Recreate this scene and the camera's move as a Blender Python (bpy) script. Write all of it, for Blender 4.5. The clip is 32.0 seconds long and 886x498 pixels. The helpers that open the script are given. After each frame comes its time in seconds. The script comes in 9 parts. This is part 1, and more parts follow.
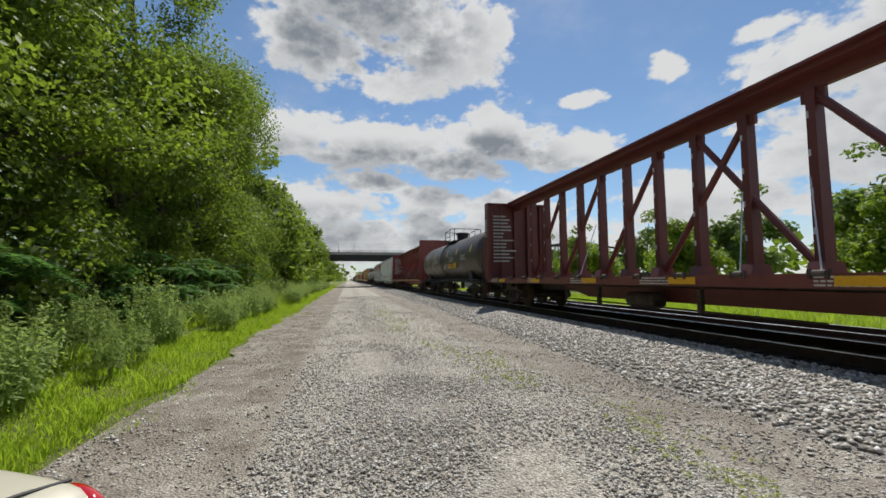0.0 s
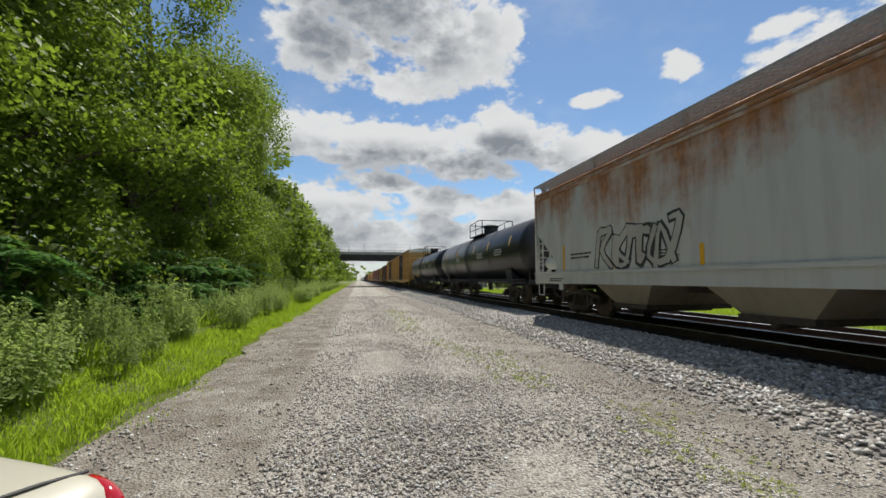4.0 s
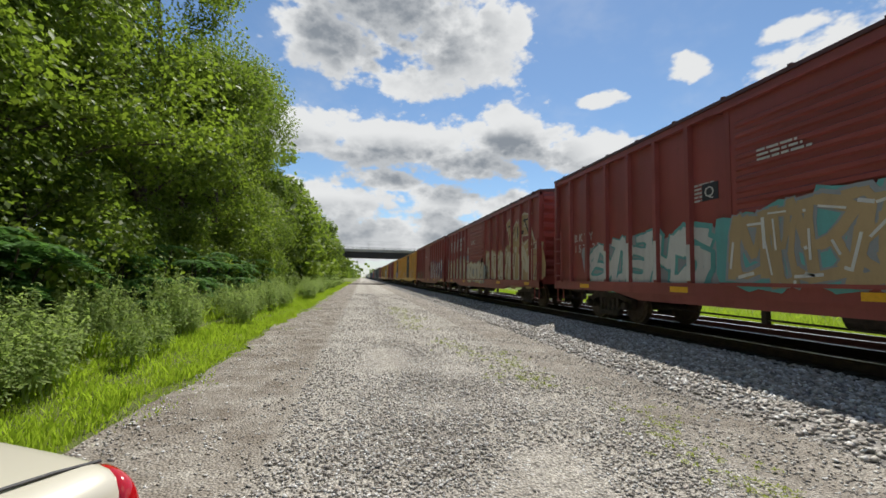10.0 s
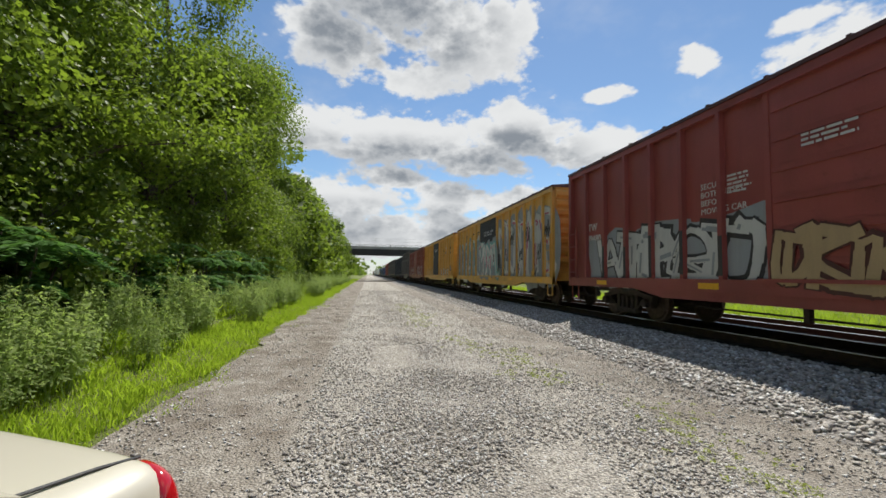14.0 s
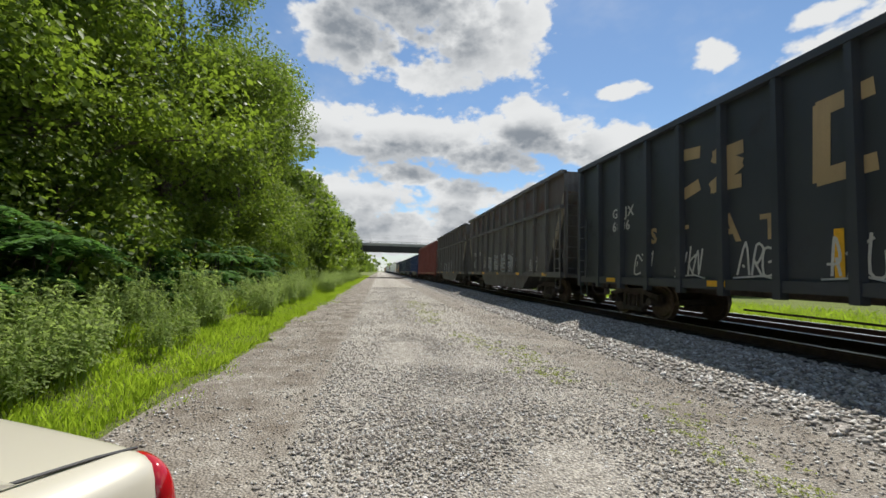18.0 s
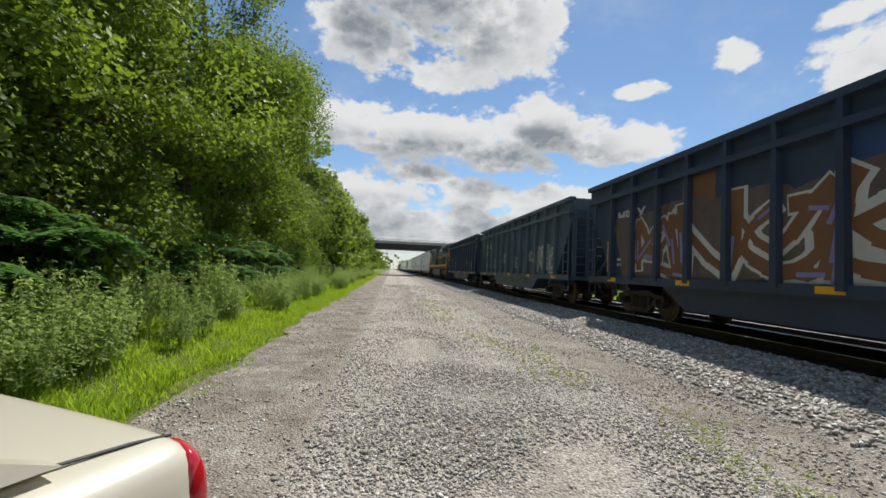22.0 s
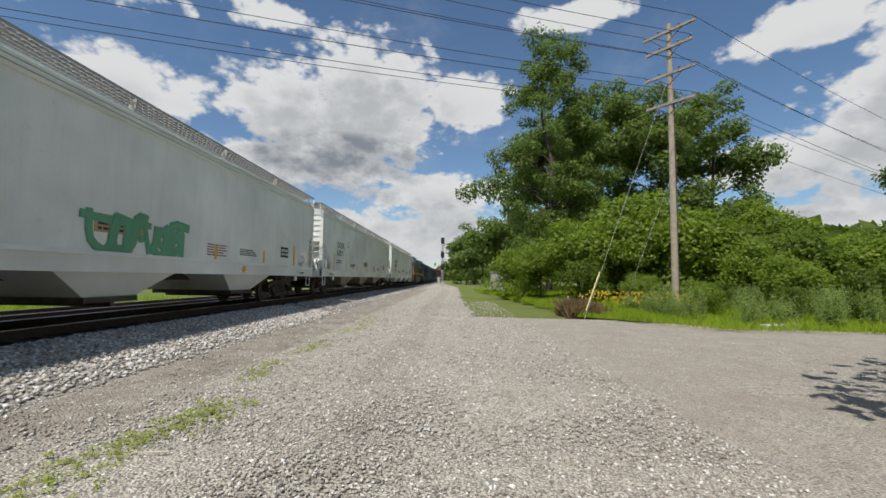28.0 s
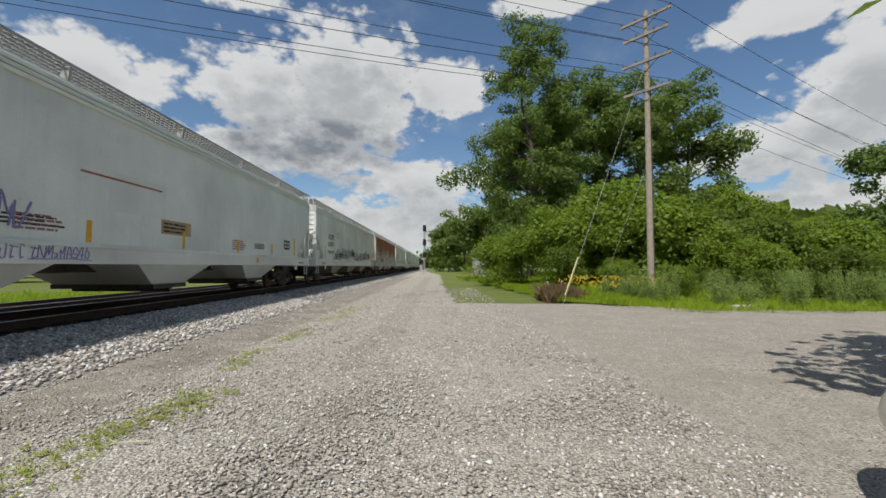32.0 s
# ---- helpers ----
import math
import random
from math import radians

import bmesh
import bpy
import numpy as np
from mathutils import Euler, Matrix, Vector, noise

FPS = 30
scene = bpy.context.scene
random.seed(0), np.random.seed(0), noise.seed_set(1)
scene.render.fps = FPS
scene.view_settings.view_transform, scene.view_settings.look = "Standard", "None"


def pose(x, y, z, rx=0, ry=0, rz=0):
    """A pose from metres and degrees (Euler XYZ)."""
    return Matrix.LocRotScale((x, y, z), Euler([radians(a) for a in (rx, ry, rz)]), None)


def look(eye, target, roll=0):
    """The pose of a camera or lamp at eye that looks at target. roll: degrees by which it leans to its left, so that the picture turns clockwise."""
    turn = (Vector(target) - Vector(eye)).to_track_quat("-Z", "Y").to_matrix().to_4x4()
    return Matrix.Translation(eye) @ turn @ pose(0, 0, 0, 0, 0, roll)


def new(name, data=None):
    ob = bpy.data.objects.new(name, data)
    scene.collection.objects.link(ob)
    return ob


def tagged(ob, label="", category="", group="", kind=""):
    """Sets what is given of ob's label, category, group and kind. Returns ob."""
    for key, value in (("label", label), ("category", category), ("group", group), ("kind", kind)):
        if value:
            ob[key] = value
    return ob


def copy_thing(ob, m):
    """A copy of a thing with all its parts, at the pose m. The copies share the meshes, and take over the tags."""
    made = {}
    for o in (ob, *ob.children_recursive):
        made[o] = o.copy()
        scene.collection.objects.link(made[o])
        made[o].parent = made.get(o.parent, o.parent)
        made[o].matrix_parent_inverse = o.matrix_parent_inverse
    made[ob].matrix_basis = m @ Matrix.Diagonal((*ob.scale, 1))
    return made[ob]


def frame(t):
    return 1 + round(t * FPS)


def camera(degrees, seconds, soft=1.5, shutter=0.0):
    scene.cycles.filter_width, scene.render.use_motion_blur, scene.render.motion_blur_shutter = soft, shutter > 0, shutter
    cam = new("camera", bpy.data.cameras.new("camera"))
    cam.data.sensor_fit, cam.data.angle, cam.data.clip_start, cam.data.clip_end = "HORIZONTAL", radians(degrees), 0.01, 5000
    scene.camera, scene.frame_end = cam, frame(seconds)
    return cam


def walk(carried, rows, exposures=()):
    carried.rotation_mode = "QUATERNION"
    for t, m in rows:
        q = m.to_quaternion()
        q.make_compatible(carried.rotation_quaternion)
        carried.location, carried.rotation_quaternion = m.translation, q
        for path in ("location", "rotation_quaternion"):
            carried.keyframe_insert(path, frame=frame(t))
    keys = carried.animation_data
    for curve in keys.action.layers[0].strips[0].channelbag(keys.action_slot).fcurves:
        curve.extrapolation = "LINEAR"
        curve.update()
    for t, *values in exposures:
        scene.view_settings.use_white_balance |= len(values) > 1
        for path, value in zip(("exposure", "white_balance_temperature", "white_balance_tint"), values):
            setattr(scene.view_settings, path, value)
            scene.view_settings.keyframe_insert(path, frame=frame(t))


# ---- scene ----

# The carried camera: seconds, place in metres, then heading (clockwise from +Y), pitch and lean in degrees.
PATH = [
    (0.0, 0.079, -0.023, 1.585, 12.96, 4.24, -0.27),
    (0.5, 0.090, -0.031, 1.586, 13.36, 4.50, -0.18),
    (1.0, 0.092, -0.021, 1.576, 13.28, 4.57, 0.04),
    (1.5, 0.083, -0.017, 1.574, 12.85, 4.53, 0.28),
    (2.0, 0.072, -0.018, 1.571, 12.44, 4.43, 0.40),
    (2.5, 0.065, -0.015, 1.571, 12.09, 4.35, 0.40),
    (3.0, 0.065, -0.007, 1.568, 11.90, 4.28, 0.30),
    (3.5, 0.069, -0.006, 1.569, 11.77, 4.25, 0.17),
    (5.5, 0.061, -0.010, 1.572, 11.20, 4.46, 0.04),
    (6.0, 0.065, -0.013, 1.571, 11.22, 4.42, 0.32),
    (6.5, 0.061, -0.017, 1.570, 11.19, 4.30, 0.63),
    (7.0, 0.050, -0.009, 1.567, 11.15, 4.29, 1.00),
    (7.5, 0.044, -0.002, 1.569, 10.96, 4.28, 1.27),
    (8.0, 0.039, -0.005, 1.568, 10.81, 4.30, 1.43),
    (8.5, 0.033, 0.002, 1.569, 10.78, 4.24, 1.52),
    (9.0, 0.037, 0.003, 1.566, 10.86, 4.21, 1.50),
    (9.5, 0.042, -0.001, 1.567, 10.93, 4.10, 1.21),
    (10.0, 0.041, -0.001, 1.567, 11.06, 4.10, 1.08),
    (10.5, 0.039, 0.007, 1.565, 11.14, 4.09, 0.95),
    (11.0, 0.042, 0.005, 1.569, 11.19, 4.10, 0.93),
    (11.5, 0.050, 0.010, 1.565, 11.18, 4.10, 0.87),
    (12.0, 0.050, 0.011, 1.567, 11.09, 4.08, 0.89),
    (12.5, 0.043, 0.010, 1.567, 10.94, 4.06, 0.94),
    (13.0, 0.030, 0.018, 1.565, 10.67, 3.99, 1.02),
    (13.5, 0.002, 0.013, 1.569, 10.47, 3.82, 0.98),
    (14.0, -0.041, 0.002, 1.573, 10.23, 3.63, 0.83),
    (14.5, -0.071, 0.025, 1.572, 10.04, 3.33, 0.59),
    (16.5, 0.036, 0.041, 1.563, 8.90, 3.37, 0.72),
    (17.0, 0.036, 0.031, 1.565, 8.85, 3.40, 0.91),
    (17.5, 0.023, 0.027, 1.563, 8.80, 3.35, 1.20),
    (18.0, 0.009, 0.020, 1.563, 8.73, 3.24, 1.31),
    (18.5, 0.005, 0.018, 1.562, 8.59, 3.19, 1.35),
    (19.0, -0.001, 0.017, 1.563, 8.42, 3.18, 1.46),
    (19.5, -0.004, 0.015, 1.565, 8.18, 3.20, 1.52),
    (20.0, -0.011, 0.021, 1.564, 7.86, 3.20, 1.56),
    (20.5, -0.022, 0.034, 1.564, 7.48, 3.20, 1.71),
    (21.0, -0.026, 0.029, 1.565, 7.08, 3.17, 1.80),
    (21.5, -0.030, 0.020, 1.564, 6.93, 3.10, 2.06),
    (22.0, -0.043, 0.007, 1.563, 7.05, 2.99, 2.44),
    (22.5, -0.063, 0.009, 1.560, 7.91, 2.99, 2.92),
    (23.0, -0.095, 0.001, 1.567, 9.82, 3.30, 3.38),
    (23.5, -0.042, -0.007, 1.570, 13.76, 3.94, 3.81),
    (24.0, 0.006, 0.004, 1.576, 19.49, 5.10, 4.21),
    (24.3, 0.063, 0.073, 1.555, 26.94, 5.90, 3.89),
    (24.5, 0.085, 0.046, 1.562, 37.43, 7.45, 4.38),
    (24.6, 0.181, 0.003, 1.546, 44.68, 7.83, 3.34),
    (24.8, 0.290, -0.063, 1.563, 64.24, 8.41, 2.79),
    (25.0, 0.222, -0.102, 1.572, 86.75, 8.93, 2.51),
    (25.4, 0.198, -0.053, 1.558, 127.53, 7.31, 1.38),
    (25.6, 0.181, -0.055, 1.542, 142.46, 6.19, 0.41),
    (25.8, 0.128, -0.056, 1.495, 153.92, 5.44, 0.33),
    (26.0, 0.087, -0.054, 1.485, 161.91, 5.06, -0.19),
    (26.2, 0.092, -0.035, 1.471, 167.36, 4.93, -0.43),
    (26.5, 0.099, -0.008, 1.448, 172.36, 3.90, -0.65),
    (28.5, 0.003, 0.118, 1.419, 178.90, 4.28, 0.85),
    (29.0, -0.002, 0.127, 1.426, 179.65, 4.42, 0.78),
    (29.5, 0.002, 0.126, 1.420, 180.29, 4.20, 0.51),
    (30.0, -0.017, 0.121, 1.419, 180.70, 3.82, 0.35),
    (30.5, -0.044, 0.107, 1.418, 180.71, 3.45, 0.41),
    (31.0, -0.084, 0.094, 1.417, 180.58, 3.11, 0.35),
    (31.5, -0.067, 0.108, 1.410, 180.55, 2.74, 0.25),
    (32.0, -0.011, 0.153, 1.406, 180.96, 2.40, -0.01),
]


def carried_pose(x, y, z, heading, pitch, lean):
    a, p = radians(heading), radians(pitch)
    ahead = Vector((math.sin(a) * math.cos(p), math.cos(a) * math.cos(p), math.sin(p)))
    eye = Vector((x, y, z))
    return look(eye, eye + 10 * ahead, lean)


cam = camera(94.15, 32.0, soft=1.6)
walk(cam, [(row[0], carried_pose(*row[1:])) for row in PATH],
     [(0.0, -0.1), (3.0, -0.04), (9.0, 0.08), (14.0, 0.1), (20.0, 0.1), (24.0, -0.02), (26.0, -0.04), (32.0, -0.17)])

# ---- daylight: a high sun ahead of the train's road side, blue sky with cumulus ----
SUN_TO = Vector((1.2, 2.4, 4.5)).normalized()
world = bpy.data.worlds.new("sky")
scene.world = world
world.use_nodes = True
wt = world.node_tree
wn, wl = wt.nodes, wt.links
wn.clear()
w_out = wn.new("ShaderNodeOutputWorld")
w_blue = wn.new("ShaderNodeBackground")
w_cloud = wn.new("ShaderNodeBackground")
w_sky = wn.new("ShaderNodeTexSky")
w_sky.sky_type = "NISHITA"
w_sky.sun_disc = False
w_sky.sun_elevation = math.asin(SUN_TO.z)
w_sky.sun_rotation = math.atan2(SUN_TO.x, SUN_TO.y)
w_sky.air_density, w_sky.dust_density, w_sky.ozone_density = 1.0, 0.2, 1.0
w_tint = wn.new("ShaderNodeMix")
w_tint.data_type, w_tint.blend_type = "RGBA", "MULTIPLY"
w_tint.inputs[0].default_value, w_tint.inputs[7].default_value = 1.0, (0.87, 1.0, 1.08, 1)
wl.new(w_sky.outputs[0], w_tint.inputs[6])
wl.new(w_tint.outputs[2], w_blue.inputs[0])
w_blue.inputs[1].default_value = 0.104


def w_math(op, *vals):
    m = wn.new("ShaderNodeMath")
    m.operation = op
    for sock, val in zip(m.inputs, vals):
        if hasattr(val, "links"):
            wl.new(val, sock)
        else:
            sock.default_value = val
    return m.outputs[0]


def w_range(val, a, b, c=0.0, d=1.0):
    m = wn.new("ShaderNodeMapRange")
    m.interpolation_type = "SMOOTHSTEP"
    wl.new(val, m.inputs["Value"])
    for k, v in zip(("From Min", "From Max", "To Min", "To Max"), (a, b, c, d)):
        m.inputs[k].default_value = v
    return m.outputs[0]


def w_noise(vec, scale, detail, rough=0.55):
    m = wn.new("ShaderNodeTexNoise")
    m.inputs["Scale"].default_value, m.inputs["Detail"].default_value, m.inputs["Roughness"].default_value = scale, detail, rough
    wl.new(vec, m.inputs["Vector"])
    return m.outputs[0]


w_co = wn.new("ShaderNodeTexCoord")
w_sep = wn.new("ShaderNodeSeparateXYZ")
wl.new(w_co.outputs["Generated"], w_sep.inputs[0])
azim = w_math("MULTIPLY", w_math("ARCTAN2", w_sep.outputs[0], w_sep.outputs[1]), 180 / math.pi)
elev = w_math("MULTIPLY", w_math("ARCSINE", w_sep.outputs[2]), 180 / math.pi)
# cumulus: heading, height, half width, half height, in degrees; then how grey its base is
CLOUDS = [
    (2.0, 36.5, 17, 7.5, 1.0), (13, 30.0, 9, 5.0, 0.35), (-6, 29.5, 8, 4.0, 0.5), (7, 26.0, 7, 2.6, 0.1), (19, 32, 5, 4.0, 0.2), (8, 46, 24, 6, 0.9),
    (5.0, 18.2, 13, 3.6, 0.95), (-8, 18.6, 8, 3.4, 0.7), (20.5, 19.0, 9, 4.4, 1.0), (15, 15.6, 10, 2.6, 1.0), (29.5, 16.6, 7, 2.6, 0.7), (19, 21.5, 4, 2.2, 0.2),
    (-3.5, 10.2, 11, 3.2, 0.8), (11.0, 10.4, 6, 3.0, 0.85), (3, 13.2, 5, 1.8, 0.15), (22, 9.5, 9, 3.0, 0.6), (6, 5.0, 40, 4.0, 0.35),
    (32, 22.9, 3.6, 1.0, 0.0), (42.6, 25.0, 2.2, 1.6, 0.0), (52, 26.0, 4, 1.1, 0.0), (57, 21.5, 8, 4.6, 0.35), (61, 14, 12, 6.5, 0.4), (46, 9, 12, 4.0, 0.3),
    (92, 35.5, 27, 11.0, 0.85), (73, 27, 6, 4.5, 0.3), (112, 30, 14, 6.0, 0.7), (61, 34.5, 3, 1.4, 0.0), (62.5, 25.5, 4, 3.0, 0.3), (68, 22.0, 7, 2.5, 0.3), (127, 28, 8, 3.6, 0.1), (100, 14, 20, 5.0, 0.4),
    (157, 22.0, 9, 5.4, 0.5), (168, 24.5, 12, 7.0, 0.5), (-179, 24.0, 7, 3.6, 0.1), (165, 19.0, 15, 3.6, 1.0), (160, 14.6, 14, 3.4, 0.9), (177, 11.5, 12, 3.8, 0.5), (154, 31, 6, 1.8, 0.1), (-164, 32.5, 9, 1.8, 0.1), (138, 31, 8, 3.0, 0.2), (140, 20, 8, 4.0, 0.3),
    (-139, 25.8, 8, 2.6, 0.15), (-132, 17.0, 8, 6.0, 0.5), (-140, 12.5, 9, 3.4, 0.6), (165, 6.0, 40, 3.6, 0.3), (-136, 6, 18, 3.2, 0.2),
    (-100, 20, 20, 6, 0.5), (-60, 25, 18, 6, 0.5), (-30, 13, 14, 5, 0.5), (-20, 36, 9, 4, 0.3), (130, 60, 30, 10, 0.4), (-120, 55, 30, 9, 0.4), (-55, 8, 30, 3.5, 0.3), (115, 5, 30, 2.6, 0.3),
]
w_low = wn.new("ShaderNodeMapping")
w_low.inputs["Scale"].default_value = (3.2, 3.2, 5.0)
wl.new(w_co.outputs["Generated"], w_low.inputs["Vector"])


def cloud_density(lift):
    """How thick the clouds stand at each direction, or so many degrees above it."""
    up = wn.new("ShaderNodeVectorMath")
    wl.new(w_low.outputs[0], up.inputs[0])
    up.inputs[1].default_value = (0, 0, 5.0 * radians(lift))
    puff = w_noise(up.outputs[0], 2.1, 9, 0.58)
    fine = w_noise(up.outputs[0], 7.5, 6, 0.6)
    lumps = wn.new("ShaderNodeTexVoronoi")
    lumps.feature = "SMOOTH_F1"
    lumps.inputs["Scale"].default_value, lumps.inputs["Detail"].default_value, lumps.inputs["Roughness"].default_value, lumps.inputs["Smoothness"].default_value = 5.5, 3.0, 0.55, 0.35
    wl.new(up.outputs[0], lumps.inputs["Vector"])
    high = w_math("ADD", elev, lift)
    mass, grey_there = None, None
    for az, el, ra, rb, grey in CLOUDS:
        da = w_math("DIVIDE", w_math("WRAP", w_math("SUBTRACT", azim, az), 180.0, -180.0), ra)
        de = w_math("DIVIDE", w_math("SUBTRACT", high, el), rb)
        m = w_math("SUBTRACT", 1.0, w_math("SQRT", w_math("ADD", w_math("MULTIPLY", da, da), w_math("MULTIPLY", de, de))))
        mass = m if mass is None else w_math("MAXIMUM", mass, m)
        if lift:
            g = w_math("MULTIPLY", w_range(m, -0.35, 0.35), grey)
            grey_there = g if grey_there is None else w_math("MAXIMUM", grey_there, g)
    rough = w_math("ADD", w_math("ADD", w_math("MULTIPLY", w_math("SUBTRACT", puff, 0.5), 1.5), w_math("MULTIPLY", w_math("SUBTRACT", fine, 0.5), 0.7)), w_math("MULTIPLY", w_math("SUBTRACT", 0.72, lumps.outputs["Distance"]), 0.7))
    return w_math("ADD", w_math("MULTIPLY_ADD", mass, 1.15, 0.18), rough), grey_there


density, _ = cloud_density(0.0)
above, grey_there = cloud_density(3.2)
cover = w_range(density, -0.12, 0.3)
wisp = w_math("MULTIPLY", w_range(w_noise(w_low.outputs[0], 1.1, 5, 0.6), 0.5, 0.8), 0.22)
haze = w_range(elev, 10.0, 0.0, 0.0, 0.7)
cover = w_math("MAXIMUM", w_math("MAXIMUM", cover, wisp), haze)
# a cloud is greyest where most of it stands between the eye and the light above
shade = w_math("MULTIPLY", grey_there, w_math("ADD", w_math("MULTIPLY", w_range(above, -0.1, 0.8), 0.55), w_math("MULTIPLY", w_range(density, 0.2, 1.0), 0.5)))
shade = w_math("MINIMUM", shade, 1.0)
w_ramp = wn.new("ShaderNodeMix")
w_ramp.data_type = "RGBA"
wl.new(shade, w_ramp.inputs[0])
w_ramp.inputs[6].default_value = (0.93, 0.945, 0.95, 1)
w_ramp.inputs[7].default_value = (0.30, 0.335, 0.38, 1)
wl.new(w_ramp.outputs[2], w_cloud.inputs[0])
w_cloud.inputs[1].default_value = 0.80
w_mix = wn.new("ShaderNodeMixShader")
wl.new(cover, w_mix.inputs[0])
wl.new(w_blue.outputs[0], w_mix.inputs[1])
wl.new(w_cloud.outputs[0], w_mix.inputs[2])
wl.new(w_mix.outputs[0], w_out.inputs[0])

sun = new("sun", bpy.data.lights.new("sun", "SUN"))
sun.data.energy = 5.0
sun.data.angle = radians(0.53)
sun.data.color = (1.0, 0.97, 0.91)
sun.matrix_world = look(SUN_TO * 50, (0, 0, 0))

# ---- building helpers ----
rng = random.Random(7)

class Shape:
    """Collects simple solids into one mesh."""

    def __init__(self):
        self.v, self.f = [], []

    def add(self, verts, faces):
        n = len(self.v)
        self.v += [tuple(p) for p in verts]
        self.f += [tuple(i + n for i in f) for f in faces]
        return self

    def box(self, x0, x1, y0, y1, z0, z1):
        x0, x1, y0, y1, z0, z1 = min(x0, x1), max(x0, x1), min(y0, y1), max(y0, y1), min(z0, z1), max(z0, z1)
        v = [(x, y, z) for x in (x0, x1) for y in (y0, y1) for z in (z0, z1)]
        return self.add(v, [(0, 1, 3, 2), (4, 6, 7, 5), (0, 4, 5, 1), (2, 3, 7, 6), (0, 2, 6, 4), (1, 5, 7, 3)])

    def prism(self, profile, axis, a, b):
        """Extrudes a closed outline along an axis ('x': outline in y, z; 'y': in x, z; 'z': in x, y)."""
        def place(p, t):
            return (t, p[0], p[1]) if axis == "x" else (p[0], t, p[1]) if axis == "y" else (p[0], p[1], t)
        n = len(profile)
        v = [place(p, a) for p in profile] + [place(p, b) for p in profile]
        f = [tuple(range(n))[::-1], tuple(range(n, 2 * n))] + [(i, (i + 1) % n, n + (i + 1) % n, n + i) for i in range(n)]
        return self.add(v, f)

    def rod(self, p, q, r, n=8, r2=None):
        p, q = Vector(p), Vector(q)
        d = (q - p).normalized()
        a = d.orthogonal().normalized()
        b = d.cross(a)
        r2 = r if r2 is None else r2
        ring = [(math.cos(2 * math.pi * k / n), math.sin(2 * math.pi * k / n)) for k in range(n)]
        v = [p + (a * c + b * s) * r for c, s in ring] + [q + (a * c + b * s) * r2 for c, s in ring]
        f = [tuple(range(n))[::-1], tuple(range(n, 2 * n))] + [(i, (i + 1) % n, n + (i + 1) % n, n + i) for i in range(n)]
        return self.add(v, f)

    def bars(self, points, r, n=6):
        """A bent round bar through the points."""
        pts = [Vector(p) for p in points]
        v, a = [], None
        for i, p in enumerate(pts):
            d = ((p - pts[i - 1]).normalized() if i else Vector()) + ((pts[i + 1] - p).normalized() if i < len(pts) - 1 else Vector())
            d = d.normalized() if d.length > 1e-6 else (pts[1] - pts[0]).normalized()
            a = d.orthogonal().normalized() if a is None else (a - d * a.dot(d)).normalized()
            b = d.cross(a)
            v += [p + (a * math.cos(2 * math.pi * k / n) + b * math.sin(2 * math.pi * k / n)) * r for k in range(n)]
        f = [tuple(range(n))[::-1], tuple(range(len(v) - n, len(v)))]
        f += [(j * n + k, j * n + (k + 1) % n, (j + 1) * n + (k + 1) % n, (j + 1) * n + k) for j in range(len(pts) - 1) for k in range(n)]
        return self.add(v, f)

    def lathe(self, profile, axis_at, axis="x", n=20):
        """Turns (along, radius) pairs round an axis through a point."""
        v, f = [], []
        for t, r in profile:
            for k in range(n):
                c, s = r * math.cos(2 * math.pi * k / n), r * math.sin(2 * math.pi * k / n)
                o = (t, c, s) if axis == "x" else (c, t, s) if axis == "y" else (c, s, t)
                v.append((axis_at[0] + o[0], axis_at[1] + o[1], axis_at[2] + o[2]))
        m = len(profile)
        for j in range(m - 1):
            for k in range(n):
                f.append((j * n + k, j * n + (k + 1) % n, (j + 1) * n + (k + 1) % n, (j + 1) * n + k))
        f += [tuple(range(n))[::-1], tuple(range((m - 1) * n, m * n))]
        return self.add(v, f)

    def mesh(self, name, material):
        me = bpy.data.meshes.new(name)
        me.from_pydata(self.v, [], self.f)
        b = bmesh.new()
        b.from_mesh(me)
        bmesh.ops.recalc_face_normals(b, faces=b.faces)
        b.to_mesh(me)
        b.free()
        me.materials.append(material)
        return me


def part(name, shape, material, parent=None, label="", at=None):
    """Links a shape, or a ready mesh, as one mesh object under a thing."""
    me = shape if isinstance(shape, bpy.types.Mesh) else shape.mesh(name, material)
    ob = new(name, me)
    ob.parent = parent
    if at is not None:
        ob.location = at
    if label:
        tagged(ob, label)
    return ob


def round_faces(ob, angle=40):
    me = ob.data
    for p in me.polygons:
        p.use_smooth = True
    b = bmesh.new()
    b.from_mesh(me)
    for e in b.edges:
        e.smooth = len(e.link_faces) == 2 and e.calc_face_angle(0) < radians(angle)
    b.to_mesh(me)
    b.free()
    return ob


def bevelled(ob, width=0.02, segments=2):
    m = ob.modifiers.new("edge", "BEVEL")
    m.width, m.segments, m.limit_method = width, segments, "ANGLE"
    return ob


# ---- materials ----
def nodes_of(name):
    m = bpy.data.materials.new(name)
    m.use_nodes = True
    nt = m.node_tree
    return m, nt, nt.nodes["Principled BSDF"]


def noise_tex(nt, vec, scale, detail=4.0, rough=0.6, lo=0.35, hi=0.65):
    n = nt.nodes.new("ShaderNodeTexNoise")
    n.inputs["Scale"].default_value, n.inputs["Detail"].default_value, n.inputs["Roughness"].default_value = scale, detail, rough
    nt.links.new(vec, n.inputs["Vector"])
    r = nt.nodes.new("ShaderNodeMapRange")
    r.inputs["From Min"].default_value, r.inputs["From Max"].default_value = lo, hi
    nt.links.new(n.outputs[0], r.inputs["Value"])
    return r.outputs[0]


